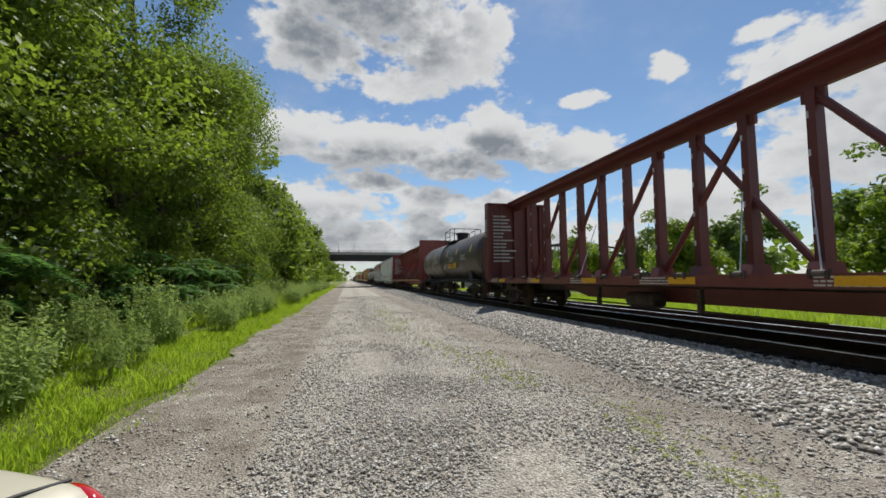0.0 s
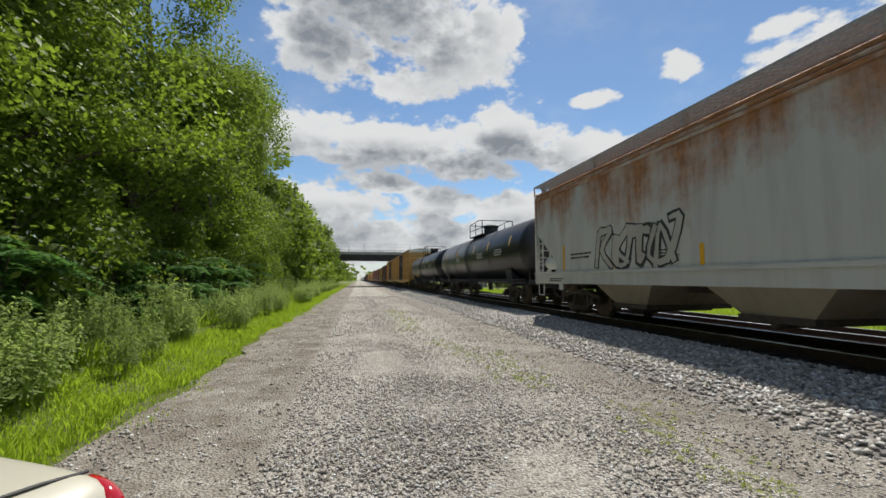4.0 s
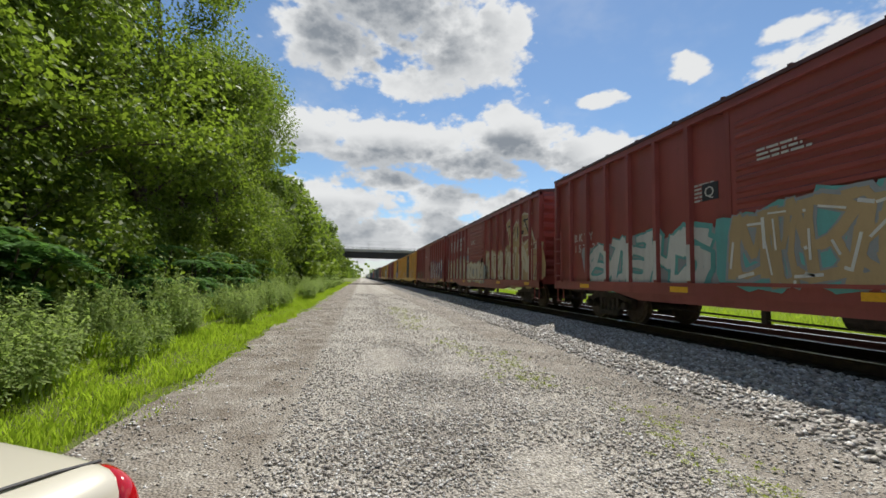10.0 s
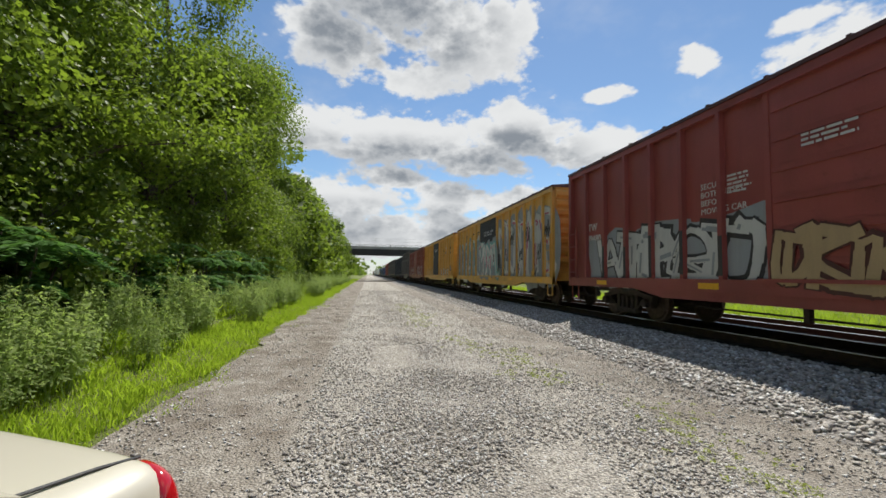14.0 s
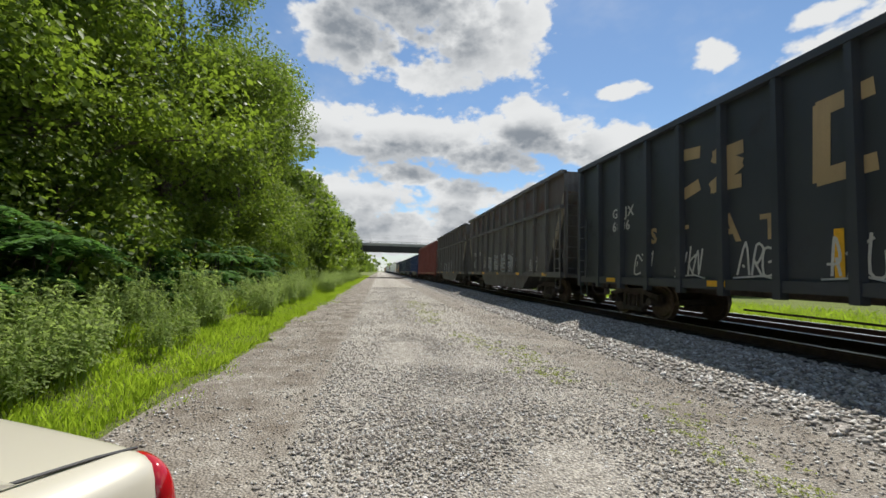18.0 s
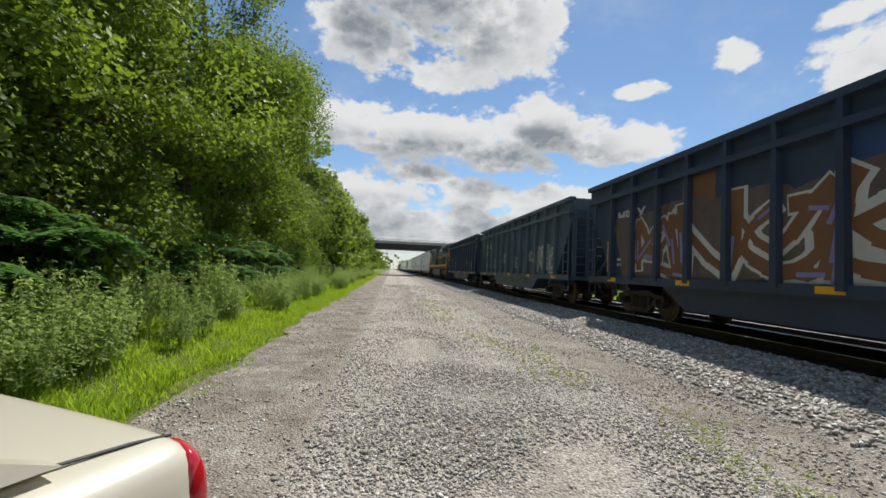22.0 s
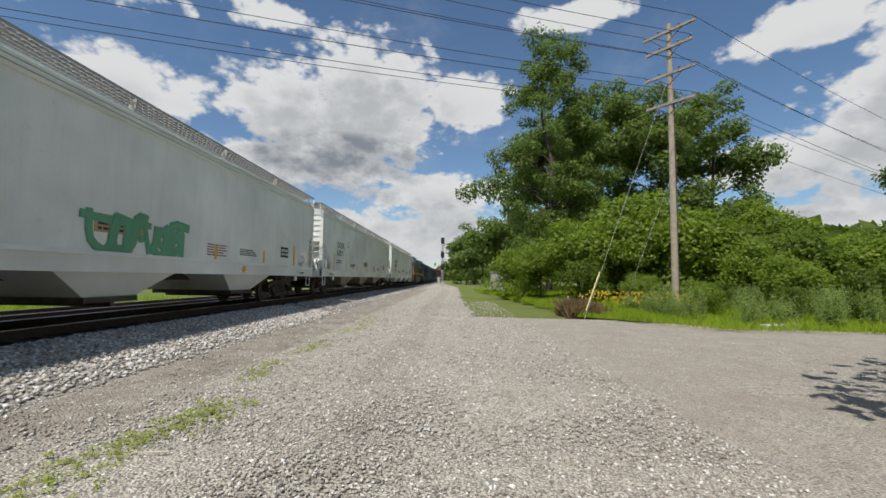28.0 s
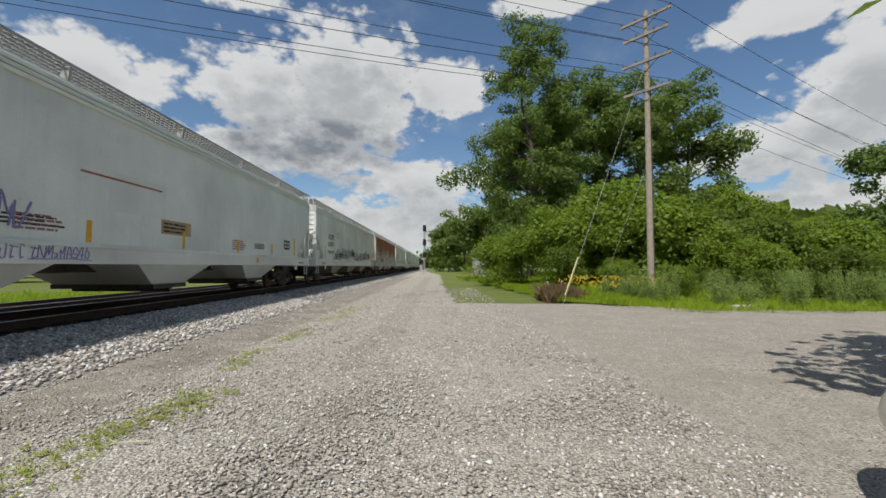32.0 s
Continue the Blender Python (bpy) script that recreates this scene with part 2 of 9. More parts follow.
def mixed(nt, fac, a, b, kind="MIX"):
    m = nt.nodes.new("ShaderNodeMix")
    m.data_type, m.blend_type = "RGBA", kind
    for sock, val in ((m.inputs[0], fac), (m.inputs[6], a), (m.inputs[7], b)):
        if hasattr(val, "links"):
            nt.links.new(val, sock)
        elif isinstance(val, (int, float)):
            sock.default_value = val
        else:
            sock.default_value = (*val, 1)
    return m.outputs[2]


def times(nt, a, b):
    m = nt.nodes.new("ShaderNodeMath")
    m.operation = "MULTIPLY"
    for sock, val in zip(m.inputs, (a, b)):
        if hasattr(val, "links"):
            nt.links.new(val, sock)
        else:
            sock.default_value = val
    return m.outputs[0]


def coords(nt, scale=(1, 1, 1), space="Object", shift=True):
    t = nt.nodes.new("ShaderNodeTexCoord")
    mp = nt.nodes.new("ShaderNodeMapping")
    mp.inputs["Scale"].default_value = scale
    nt.links.new(t.outputs[space], mp.inputs["Vector"])
    if shift:
        info = nt.nodes.new("ShaderNodeObjectInfo")
        k = times(nt, info.outputs["Random"], 37.0)
        nt.links.new(k, mp.inputs["Location"])
    return mp.outputs[0]


def bump(nt, bsdf, height, strength=0.3, distance=0.01):
    b = nt.nodes.new("ShaderNodeBump")
    b.inputs["Strength"].default_value, b.inputs["Distance"].default_value = strength, distance
    nt.links.new(height, b.inputs["Height"])
    nt.links.new(b.outputs[0], bsdf.inputs["Normal"])


def paint(name, base, rough=0.55, rust=0.15, rust_col=(0.11, 0.045, 0.02), grime=0.4, grime_col=(0.05, 0.045, 0.04), metal=0.0, streak=0.5):
    """Weathered railway paint: fading, streaks running down, rust patches and grime."""
    m, nt, b = nodes_of(name)
    vec = coords(nt)
    vecs = coords(nt, (1.2, 1.2, 0.13))
    fade = noise_tex(nt, vec, 0.45, 3, 0.5, 0.3, 0.7)
    col = mixed(nt, fade, [c * 0.84 for c in base], [min(1, c * 1.14 + 0.006) for c in base])
    run = noise_tex(nt, vecs, 2.6, 5, 0.65, 0.46, 0.72)
    col = mixed(nt, times(nt, run, grime * streak), col, grime_col)
    spots = noise_tex(nt, vec, 3.2, 7, 0.72, 0.6, 0.72)
    col = mixed(nt, times(nt, spots, min(1, rust * 2.2)), col, rust_col)
    blot = noise_tex(nt, vec, 0.8, 6, 0.7, 0.56, 0.74)
    col = mixed(nt, times(nt, blot, min(1, rust * 1.7)), col, [c * 1.5 for c in rust_col])
    fine = noise_tex(nt, vec, 38, 3, 0.6, 0.3, 0.7)
    col = mixed(nt, times(nt, fine, 0.12), col, grime_col)
    nt.links.new(col, b.inputs["Base Color"])
    r = nt.nodes.new("ShaderNodeMapRange")
    r.inputs["To Min"].default_value, r.inputs["To Max"].default_value = rough - 0.1, min(1, rough + 0.25)
    nt.links.new(blot, r.inputs["Value"])
    nt.links.new(r.outputs[0], b.inputs["Roughness"])
    b.inputs["Metallic"].default_value = metal
    big = noise_tex(nt, vec, 1.6, 3, 0.5, 0.2, 0.8)
    both = nt.nodes.new("ShaderNodeMath")
    both.operation = "MULTIPLY_ADD"
    nt.links.new(fine, both.inputs[0])
    both.inputs[1].default_value = 0.12
    nt.links.new(big, both.inputs[2])
    bump(nt, b, both.outputs[0], 0.35, 0.012)
    return m


def plain(name, base, rough=0.6, metal=0.0, vary=0.15, scale=8):
    m, nt, b = nodes_of(name)
    vec = coords(nt)
    f = noise_tex(nt, vec, scale, 5, 0.65, 0.3, 0.7)
    col = mixed(nt, f, [c * (1 - vary) for c in base], [min(1, c * (1 + vary)) for c in base])
    nt.links.new(col, b.inputs["Base Color"])
    b.inputs["Roughness"].default_value, b.inputs["Metallic"].default_value = rough, metal
    bump(nt, b, f, 0.2, 0.006)
    return m


def leaf_mat(name, dark, light, glow=0.35, scale=0.35, gloss=0.3):
    """Leaves that let some light through; each clump a little different."""
    m, nt, b = nodes_of(name)
    geo = nt.nodes.new("ShaderNodeNewGeometry")
    vec = coords(nt, shift=False)
    f = noise_tex(nt, vec, scale, 3, 0.6, 0.3, 0.7)
    mixn = nt.nodes.new("ShaderNodeMath")
    mixn.operation = "MULTIPLY_ADD"
    nt.links.new(geo.outputs["Random Per Island"], mixn.inputs[0])
    mixn.inputs[1].default_value = 0.6
    half = times(nt, f, 0.4)
    nt.links.new(half, mixn.inputs[2])
    col = mixed(nt, mixn.outputs[0], dark, light)
    nt.links.new(col, b.inputs["Base Color"])
    b.inputs["Roughness"].default_value = 0.5
    b.inputs["Specular IOR Level"].default_value = gloss
    tr = nt.nodes.new("ShaderNodeBsdfTranslucent")
    warm = mixed(nt, 0.55, col, (light[0] * 1.2, light[1] * 1.4, light[2] * 0.7))
    nt.links.new(warm, tr.inputs[0])
    mx = nt.nodes.new("ShaderNodeMixShader")
    mx.inputs[0].default_value = glow
    nt.links.new(b.outputs[0], mx.inputs[1])
    nt.links.new(tr.outputs[0], mx.inputs[2])
    out = nt.nodes["Material Output"]
    nt.links.new(mx.outputs[0], out.inputs[0])
    return m


IRON = plain("cast_iron", (0.085, 0.067, 0.057), 0.8, 0.2, 0.35, 6)
WHEEL_STEEL = plain("wheel_steel", (0.136, 0.096, 0.072), 0.6, 0.5, 0.3, 10)
BLACK = paint("black_paint", (0.021, 0.022, 0.027), 0.75, 0.05, grime=0.25, grime_col=(0.06, 0.055, 0.05))
TANK_BLACK = paint("tank_black", (0.019, 0.019, 0.022), 0.42, 0.03, grime=0.3, grime_col=(0.035, 0.03, 0.027))
TANK_GREY = paint("tank_weathered", (0.095, 0.08, 0.068), 0.55, 0.18, (0.10, 0.05, 0.03), 0.5, (0.07, 0.06, 0.05))
MAROON = paint("maroon_paint", (0.30, 0.066, 0.055), 0.55, 0.12, (0.06, 0.025, 0.015), 0.35, (0.05, 0.028, 0.025))
OXIDE = paint("oxide_red", (0.29, 0.078, 0.053), 0.6, 0.2, (0.07, 0.03, 0.015), 0.4, (0.05, 0.03, 0.025))
DARK_OXIDE = paint("dark_oxide", (0.093, 0.029, 0.025), 0.55, 0.15, (0.03, 0.014, 0.01), 0.3, (0.03, 0.018, 0.016))
BROWN = paint("brown_rusted", (0.13, 0.058, 0.034), 0.7, 0.5, (0.05, 0.022, 0.012), 0.6, (0.03, 0.022, 0.018))
YELLOW = paint("boxcar_yellow", (0.74, 0.41, 0.085), 0.55, 0.1, (0.13, 0.05, 0.018), 0.35, (0.2, 0.115, 0.04))
TAN_YELLOW = paint("tan_yellow", (0.66, 0.38, 0.11), 0.55, 0.07, (0.13, 0.05, 0.018), 0.35, (0.18, 0.11, 0.045))
LIGHT_GREY = paint("hopper_grey", (0.80, 0.82, 0.77), 0.5, 0.05, (0.22, 0.1, 0.05), 0.22, (0.27, 0.25, 0.21))
PALE_GREY = paint("pale_grey", (0.79, 0.80, 0.76), 0.5, 0.03, (0.2, 0.1, 0.05), 0.15, (0.35, 0.32, 0.28))
GREY_RUST = paint("grey_with_rust", (0.50, 0.49, 0.44), 0.55, 0.3, (0.26, 0.09, 0.025), 0.4, (0.28, 0.14, 0.07))
RUST_ORANGE = paint("rust_orange", (0.36, 0.09, 0.024), 0.75, 0.35, (0.12, 0.035, 0.012), 0.5, (0.42, 0.3, 0.2))
TAN = paint("tan_dust", (0.36, 0.31, 0.235), 0.75, 0.15, (0.1, 0.07, 0.04), 0.4, (0.1, 0.08, 0.06))
SOOT = paint("soot_grey", (0.115, 0.107, 0.098), 0.7, 0.5, (0.09, 0.05, 0.034), 0.9, (0.24, 0.225, 0.2))
SOOT_BROWN = paint("soot_brown", (0.11, 0.08, 0.068), 0.7, 0.55, (0.095, 0.04, 0.026), 0.8, (0.19, 0.16, 0.14))
GON_BLACK = paint("gondola_black", (0.041, 0.046, 0.055), 0.55, 0.08, (0.05, 0.03, 0.02), 0.35, (0.05, 0.05, 0.045))
BLUE = paint("coal_car_blue", (0.03, 0.068, 0.185), 0.55, 0.12, (0.07, 0.03, 0.02), 0.4, (0.03, 0.035, 0.05))
DULL_BLUE = paint("dull_blue", (0.068, 0.105, 0.143), 0.6, 0.2, (0.08, 0.035, 0.025), 0.45, (0.05, 0.05, 0.05))
NIGHT_BLUE = paint("faded_dark_blue", (0.03, 0.048, 0.09), 0.6, 0.12, (0.07, 0.03, 0.02), 0.4, (0.03, 0.03, 0.04))
LOCO_BLUE = paint("engine_blue", (0.034, 0.07, 0.105), 0.38, 0.0, grime=0.25, grime_col=(0.03, 0.03, 0.032))
LOCO_GOLD = paint("engine_gold", (0.78, 0.36, 0.03), 0.45, 0.02, grime=0.15, grime_col=(0.3, 0.15, 0.03))
ENGINE_GREY = paint("engine_underframe", (0.07, 0.068, 0.066), 0.65, 0.08, grime=0.4, grime_col=(0.09, 0.075, 0.06))
BEAM_RED = paint("beam_red", (0.18, 0.046, 0.04), 0.55, 0.12, (0.05, 0.02, 0.015), 0.35, (0.05, 0.03, 0.025))
DUSTY_RED = paint("dusty_red", (0.27, 0.062, 0.047), 0.6, 0.22, (0.12, 0.04, 0.025), 0.4, (0.34, 0.2, 0.17))


def rusted(name, base, rust, deep, lo, hi, spread=0.55):
    """Pale paint eaten by rust from the roof edge down, in blotches and long runs."""
    m, nt, b = nodes_of(name)
    vec = coords(nt)
    pos = nt.nodes.new("ShaderNodeSeparateXYZ")
    raw = nt.nodes.new("ShaderNodeTexCoord")
    nt.links.new(raw.outputs["Object"], pos.inputs[0])
    high = nt.nodes.new("ShaderNodeMapRange")
    high.inputs["From Min"].default_value, high.inputs["From Max"].default_value = lo, hi
    nt.links.new(pos.outputs[2], high.inputs["Value"])
    run = noise_tex(nt, coords(nt, (1.0, 1.0, 0.16)), 1.5, 6, 0.65, 0.25, 0.75)
    blot = noise_tex(nt, vec, 0.7, 8, 0.7, 0.25, 0.75)
    both = nt.nodes.new("ShaderNodeMath")
    both.operation = "ADD"
    nt.links.new(times(nt, run, spread), both.inputs[0])
    nt.links.new(times(nt, blot, spread), both.inputs[1])
    total = nt.nodes.new("ShaderNodeMath")
    total.operation = "ADD"
    nt.links.new(both.outputs[0], total.inputs[0])
    nt.links.new(high.outputs[0], total.inputs[1])
    mask = nt.nodes.new("ShaderNodeMapRange")
    mask.inputs["From Min"].default_value, mask.inputs["From Max"].default_value = 0.82, 1.22
    nt.links.new(total.outputs[0], mask.inputs["Value"])
    grain = noise_tex(nt, vec, 5.0, 7, 0.7, 0.35, 0.65)
    dirty = mixed(nt, times(nt, noise_tex(nt, coords(nt, (1.2, 1.2, 0.13)), 2.4, 5, 0.65, 0.45, 0.75), 0.5), base, [c * 0.6 for c in base])
    col = mixed(nt, mask.outputs[0], dirty, mixed(nt, grain, rust, deep))
    nt.links.new(col, b.inputs["Base Color"])
    b.inputs["Roughness"].default_value = 0.7
    bump(nt, b, mixed(nt, mask.outputs[0], times(nt, blot, 0.6), grain), 0.25, 0.008)
    return m


RUSTED_HOPPER = rusted("rust_eaten_hopper", (0.50, 0.50, 0.45), (0.42, 0.13, 0.035), (0.15, 0.05, 0.02), 0.9, 4.2)
RUSTED_EDGE = rusted("rust_streaked_hopper", (0.56, 0.56, 0.52), (0.46, 0.21, 0.08), (0.25, 0.11, 0.05), 1.7, 5.6)
FAINT_RED = plain("faint_red_stencil", (0.34, 0.16, 0.15), 0.7, 0, 0.2, 20)
WHITE = plain("white_paint", (0.72, 0.71, 0.68), 0.6, 0, 0.08)
STENCIL = plain("white_stencil", (0.55, 0.54, 0.5), 0.7, 0, 0.12, 30)
DARK_STENCIL = plain("dark_stencil", (0.03, 0.028, 0.03), 0.7, 0, 0.2, 30)
GOLD = plain("gold_lettering", (0.70, 0.33, 0.04), 0.6, 0, 0.12, 20)
REFLECT = plain("reflector_yellow", (0.80, 0.42, 0.02), 0.4, 0, 0.1, 20)
GLASS_DARK, _nt, _b = nodes_of("dark_window_glass")
_b.inputs["Base Color"].default_value, _b.inputs["Roughness"].default_value = (0.02, 0.025, 0.028, 1), 0.06
GRATE = plain("galvanised_grating", (0.42, 0.41, 0.39), 0.6, 0.5, 0.2, 14)
SILVER_ROD = plain("bare_metal", (0.5, 0.5, 0.5), 0.45, 0.6, 0.15)
RED_SIGN = plain("red_plate", (0.45, 0.03, 0.03), 0.5, 0, 0.1)
TEAL = paint("spray_teal", (0.12, 0.38, 0.36), 0.7, 0.05, (0.1, 0.06, 0.035), 0.5, (0.14, 0.115, 0.09))
CREAM = paint("spray_cream", (0.60, 0.54, 0.40), 0.7, 0.05, (0.1, 0.06, 0.035), 0.5, (0.14, 0.115, 0.09))
SPRAY_WHITE = paint("spray_white", (0.62, 0.62, 0.58), 0.7, 0.05, (0.1, 0.06, 0.035), 0.5, (0.14, 0.115, 0.09))
SPRAY_BLACK = paint("spray_black", (0.025, 0.024, 0.026), 0.7, 0.05, (0.1, 0.06, 0.035), 0.5, (0.14, 0.115, 0.09))
SPRAY_PINK = paint("spray_pink", (0.48, 0.08, 0.16), 0.7, 0.05, (0.1, 0.06, 0.035), 0.5, (0.14, 0.115, 0.09))
SPRAY_LILAC = paint("spray_lilac", (0.26, 0.24, 0.5), 0.7, 0.05, (0.1, 0.06, 0.035), 0.5, (0.14, 0.115, 0.09))
SPRAY_BLUE = paint("spray_blue", (0.05, 0.2, 0.45), 0.7, 0.05, (0.1, 0.06, 0.035), 0.5, (0.14, 0.115, 0.09))
SPRAY_GREEN = paint("spray_green", (0.12, 0.36, 0.2), 0.7, 0.05, (0.1, 0.06, 0.035), 0.5, (0.14, 0.115, 0.09))
SPRAY_TAN = paint("spray_tan", (0.48, 0.34, 0.17), 0.7, 0.05, (0.1, 0.06, 0.035), 0.5, (0.14, 0.115, 0.09))
SPRAY_GREY = paint("spray_grey", (0.3, 0.32, 0.33), 0.7, 0.05, (0.1, 0.06, 0.035), 0.5, (0.14, 0.115, 0.09))
SPRAY_RUST = paint("spray_rust_brown", (0.2, 0.085, 0.03), 0.7, 0.05, (0.1, 0.06, 0.035), 0.5, (0.14, 0.115, 0.09))

# ---- ground, road, ballast and track ----
def earth_mat(name, colours, scale_big, scale_fine, bump_size, rough=0.95, pebble=None, tracks=()):
    """Soil, gravel or turf: patches, grain and, where wanted, pebbles of their own tone."""
    m, nt, b = nodes_of(name)
    vec = coords(nt, shift=False)
    big = noise_tex(nt, vec, scale_big, 5, 0.6, 0.35, 0.65)
    mid = noise_tex(nt, vec, scale_big * 7, 5, 0.65, 0.35, 0.65)
    fine = noise_tex(nt, vec, scale_fine, 4, 0.7, 0.25, 0.75)
    col = mixed(nt, big, colours[0], colours[1])
    col = mixed(nt, times(nt, mid, 0.6), col, colours[2])
    h = fine
    if pebble:
        v = nt.nodes.new("ShaderNodeTexVoronoi")
        v.inputs["Scale"].default_value = pebble
        nt.links.new(vec, v.inputs["Vector"])
        g = nt.nodes.new("ShaderNodeRGBToBW")
        nt.links.new(v.outputs["Color"], g.inputs[0])
        tone = mixed(nt, g.outputs[0], [c * 0.3 for c in colours[1]], [min(1, c * 2.2) for c in colours[1]])
        col = mixed(nt, 0.8, col, tone)
        # shade in the gaps between pebbles, painted in as darker colour
        gap = nt.nodes.new("ShaderNodeMapRange")
        gap.inputs["From Min"].default_value, gap.inputs["From Max"].default_value = 0.42, 0.8
        nt.links.new(v.outputs["Distance"], gap.inputs["Value"])
        col = mixed(nt, times(nt, gap.outputs[0], 0.8), col, [c * 0.25 for c in colours[2]])
        drift = noise_tex(nt, vec, pebble * 0.16, 8, 0.8, 0.42, 0.58)
        col = mixed(nt, times(nt, drift, 0.55), col, [min(1, c * 1.5) for c in colours[1]])
        inv = nt.nodes.new("ShaderNodeMath")
        inv.operation = "SUBTRACT"
        inv.inputs[0].default_value = 1.0
        nt.links.new(v.outputs["Distance"], inv.inputs[1])
        h = inv.outputs[0]
    for x, width, y0, y1, amount, dirt in tracks:
        # packed dirt where wheels run, broken up at its edges
        pos = nt.nodes.new("ShaderNodeSeparateXYZ")
        nt.links.new(vec, pos.inputs[0])
        away = nt.nodes.new("ShaderNodeMath")
        away.operation = "SUBTRACT"
        nt.links.new(pos.outputs[0], away.inputs[0])
        away.inputs[1].default_value = x
        size = nt.nodes.new("ShaderNodeMath")
        size.operation = "ABSOLUTE"
        nt.links.new(away.outputs[0], size.inputs[0])
        inside = nt.nodes.new("ShaderNodeMapRange")
        inside.interpolation_type = "SMOOTHSTEP"
        inside.inputs["From Min"].default_value, inside.inputs["From Max"].default_value = width, width * 0.7
        nt.links.new(size.outputs[0], inside.inputs["Value"])
        along = nt.nodes.new("ShaderNodeMapRange")
        along.interpolation_type = "SMOOTHSTEP"
        along.inputs["From Min"].default_value, along.inputs["From Max"].default_value = y0, y1
        nt.links.new(pos.outputs[1], along.inputs["Value"])
        ragged_edge = noise_tex(nt, vec, 1.3, 6, 0.7, 0.3, 0.62)
        col = mixed(nt, times(nt, times(nt, times(nt, inside.outputs[0], along.outputs[0]), ragged_edge), amount), col, dirt)
    col = mixed(nt, times(nt, fine, 0.35), col, [c * 0.4 for c in colours[2]])
    nt.links.new(col, b.inputs["Base Color"])
    b.inputs["Roughness"].default_value = rough
    b.inputs["Specular IOR Level"].default_value = 0.15
    bump(nt, b, h, 0.9, bump_size)
    return m


TURF = earth_mat("turf", ((0.15, 0.2, 0.045), (0.21, 0.27, 0.05), (0.16, 0.15, 0.075)), 0.3, 22, 0.04)
GRAVEL = earth_mat("road_gravel", ((0.365, 0.332, 0.283), (0.43, 0.395, 0.34), (0.305, 0.265, 0.212)), 0.5, 60, 0.03, pebble=42,
                   tracks=((-1.75, 1.25, -1.0, 2.0, 1.0, (0.215, 0.178, 0.14)), (3.85, 0.75, -60.0, -50.0, 0.9, (0.25, 0.215, 0.175)), (1.0, 0.45, -60.0, -50.0, 0.45, (0.27, 0.24, 0.2)), (-10.5, 10.2, -0.5, -3.0, 0.85, (0.37, 0.325, 0.27))))
BALLAST = earth_mat("ballast_bed", ((0.2, 0.185, 0.165), (0.27, 0.25, 0.225), (0.14, 0.12, 0.1)), 0.8, 40, 0.03, pebble=22)
# oily stone, blackened further in colour for the shade beneath the train
OILY_SHADED = earth_mat("oily_ballast", ((0.035, 0.029, 0.025), (0.055, 0.046, 0.038), (0.028, 0.023, 0.02)), 0.8, 40, 0.03, pebble=22)

STONE, _nt, _b = nodes_of("loose_stone")
_g = _nt.nodes.new("ShaderNodeNewGeometry")
_r = _nt.nodes.new("ShaderNodeValToRGB")
_nt.links.new(_g.outputs["Random Per Island"], _r.inputs[0])
_r.color_ramp.elements[0].color, _r.color_ramp.elements[1].color = (0.19, 0.172, 0.155, 1), (0.86, 0.84, 0.8, 1)
for _p, _c in ((0.25, (0.39, 0.355, 0.31, 1)), (0.55, (0.55, 0.515, 0.455, 1)), (0.74, (0.44, 0.375, 0.315, 1)), (0.84, (0.68, 0.66, 0.62, 1))):
    _e = _r.color_ramp.elements.new(_p)
    _e.color = _c
_v = coords(_nt, shift=False)
_f = noise_tex(_nt, _v, 55, 4, 0.7, 0.3, 0.7)
_nt.links.new(mixed(_nt, times(_nt, _f, 0.35), _r.outputs[0], (0.14, 0.12, 0.1)), _b.inputs["Base Color"])
_b.inputs["Roughness"].default_value = 0.85
bump(_nt, _b, _f, 0.5, 0.004)


def sheet(name, xs, ys, height, material, kind="structure", label=""):
    """A grid over xs and ys with height(x, y)."""
    v = [(x, y, height(x, y)) for y in ys for x in xs]
    n = len(xs)
    f = [(j * n + i, j * n + i + 1, (j + 1) * n + i + 1, (j + 1) * n + i) for j in range(len(ys) - 1) for i in range(n - 1)]
    me = bpy.data.meshes.new(name)
    me.from_pydata(v, [], f)
    me.materials.append(material)
    for p in me.polygons:
        p.use_smooth = True
    return tagged(new(name, me), label, "", "", kind)


def wobble(x, y, size=0.06, scale=0.35):
    return size * noise.noise(Vector((x * scale, y * scale, 3.1)))


def ground_height(x, y):
    z = -0.02 + wobble(x, y, 0.03)
    if x < -3.0 and y > 1.0:
        z += min(0.55, (-3.0 - x) * 0.09)
    if x < -5 and y < -15.5:
        z += min(0.5, 0.06 * (-15.5 - y)) * min(1, (-5 - x) / 6)
    if x > 16:
        z -= min(0.35, (x - 16) * 0.08)
    if abs(x) > 120 or abs(y) > 400:
        z = -0.1
    return z


xs = [-2500, -900, -300, -120, -60, -40, -30, -24, -20, -17, -14, -12, -10, -8, -7, -6, -5, -4.4, -3.8, -3.2, -2.6, -1.5, 0, 2, 4, 6, 8, 10, 12, 14, 16, 17, 18, 20, 24, 30, 45, 70, 120, 300, 900, 2500]
ys = [-3000, -1200, -600, -300, -180, -120, -90] + [-75 + 2.5 * k for k in range(61)] + [90, 120, 180, 300, 600, 1200, 3000]
sheet("ground", xs, ys, ground_height, TURF, label="grassy ground reaching the horizon")

# the gravel service road, with a branch turning off toward the scrub
def ragged(x, y, size=0.35):
    return size * noise.noise(Vector((x * 0.9, y * 0.55, 1.7))) + 0.5 * size * noise.noise(Vector((x * 2.3, y * 2.1, 4.4)))


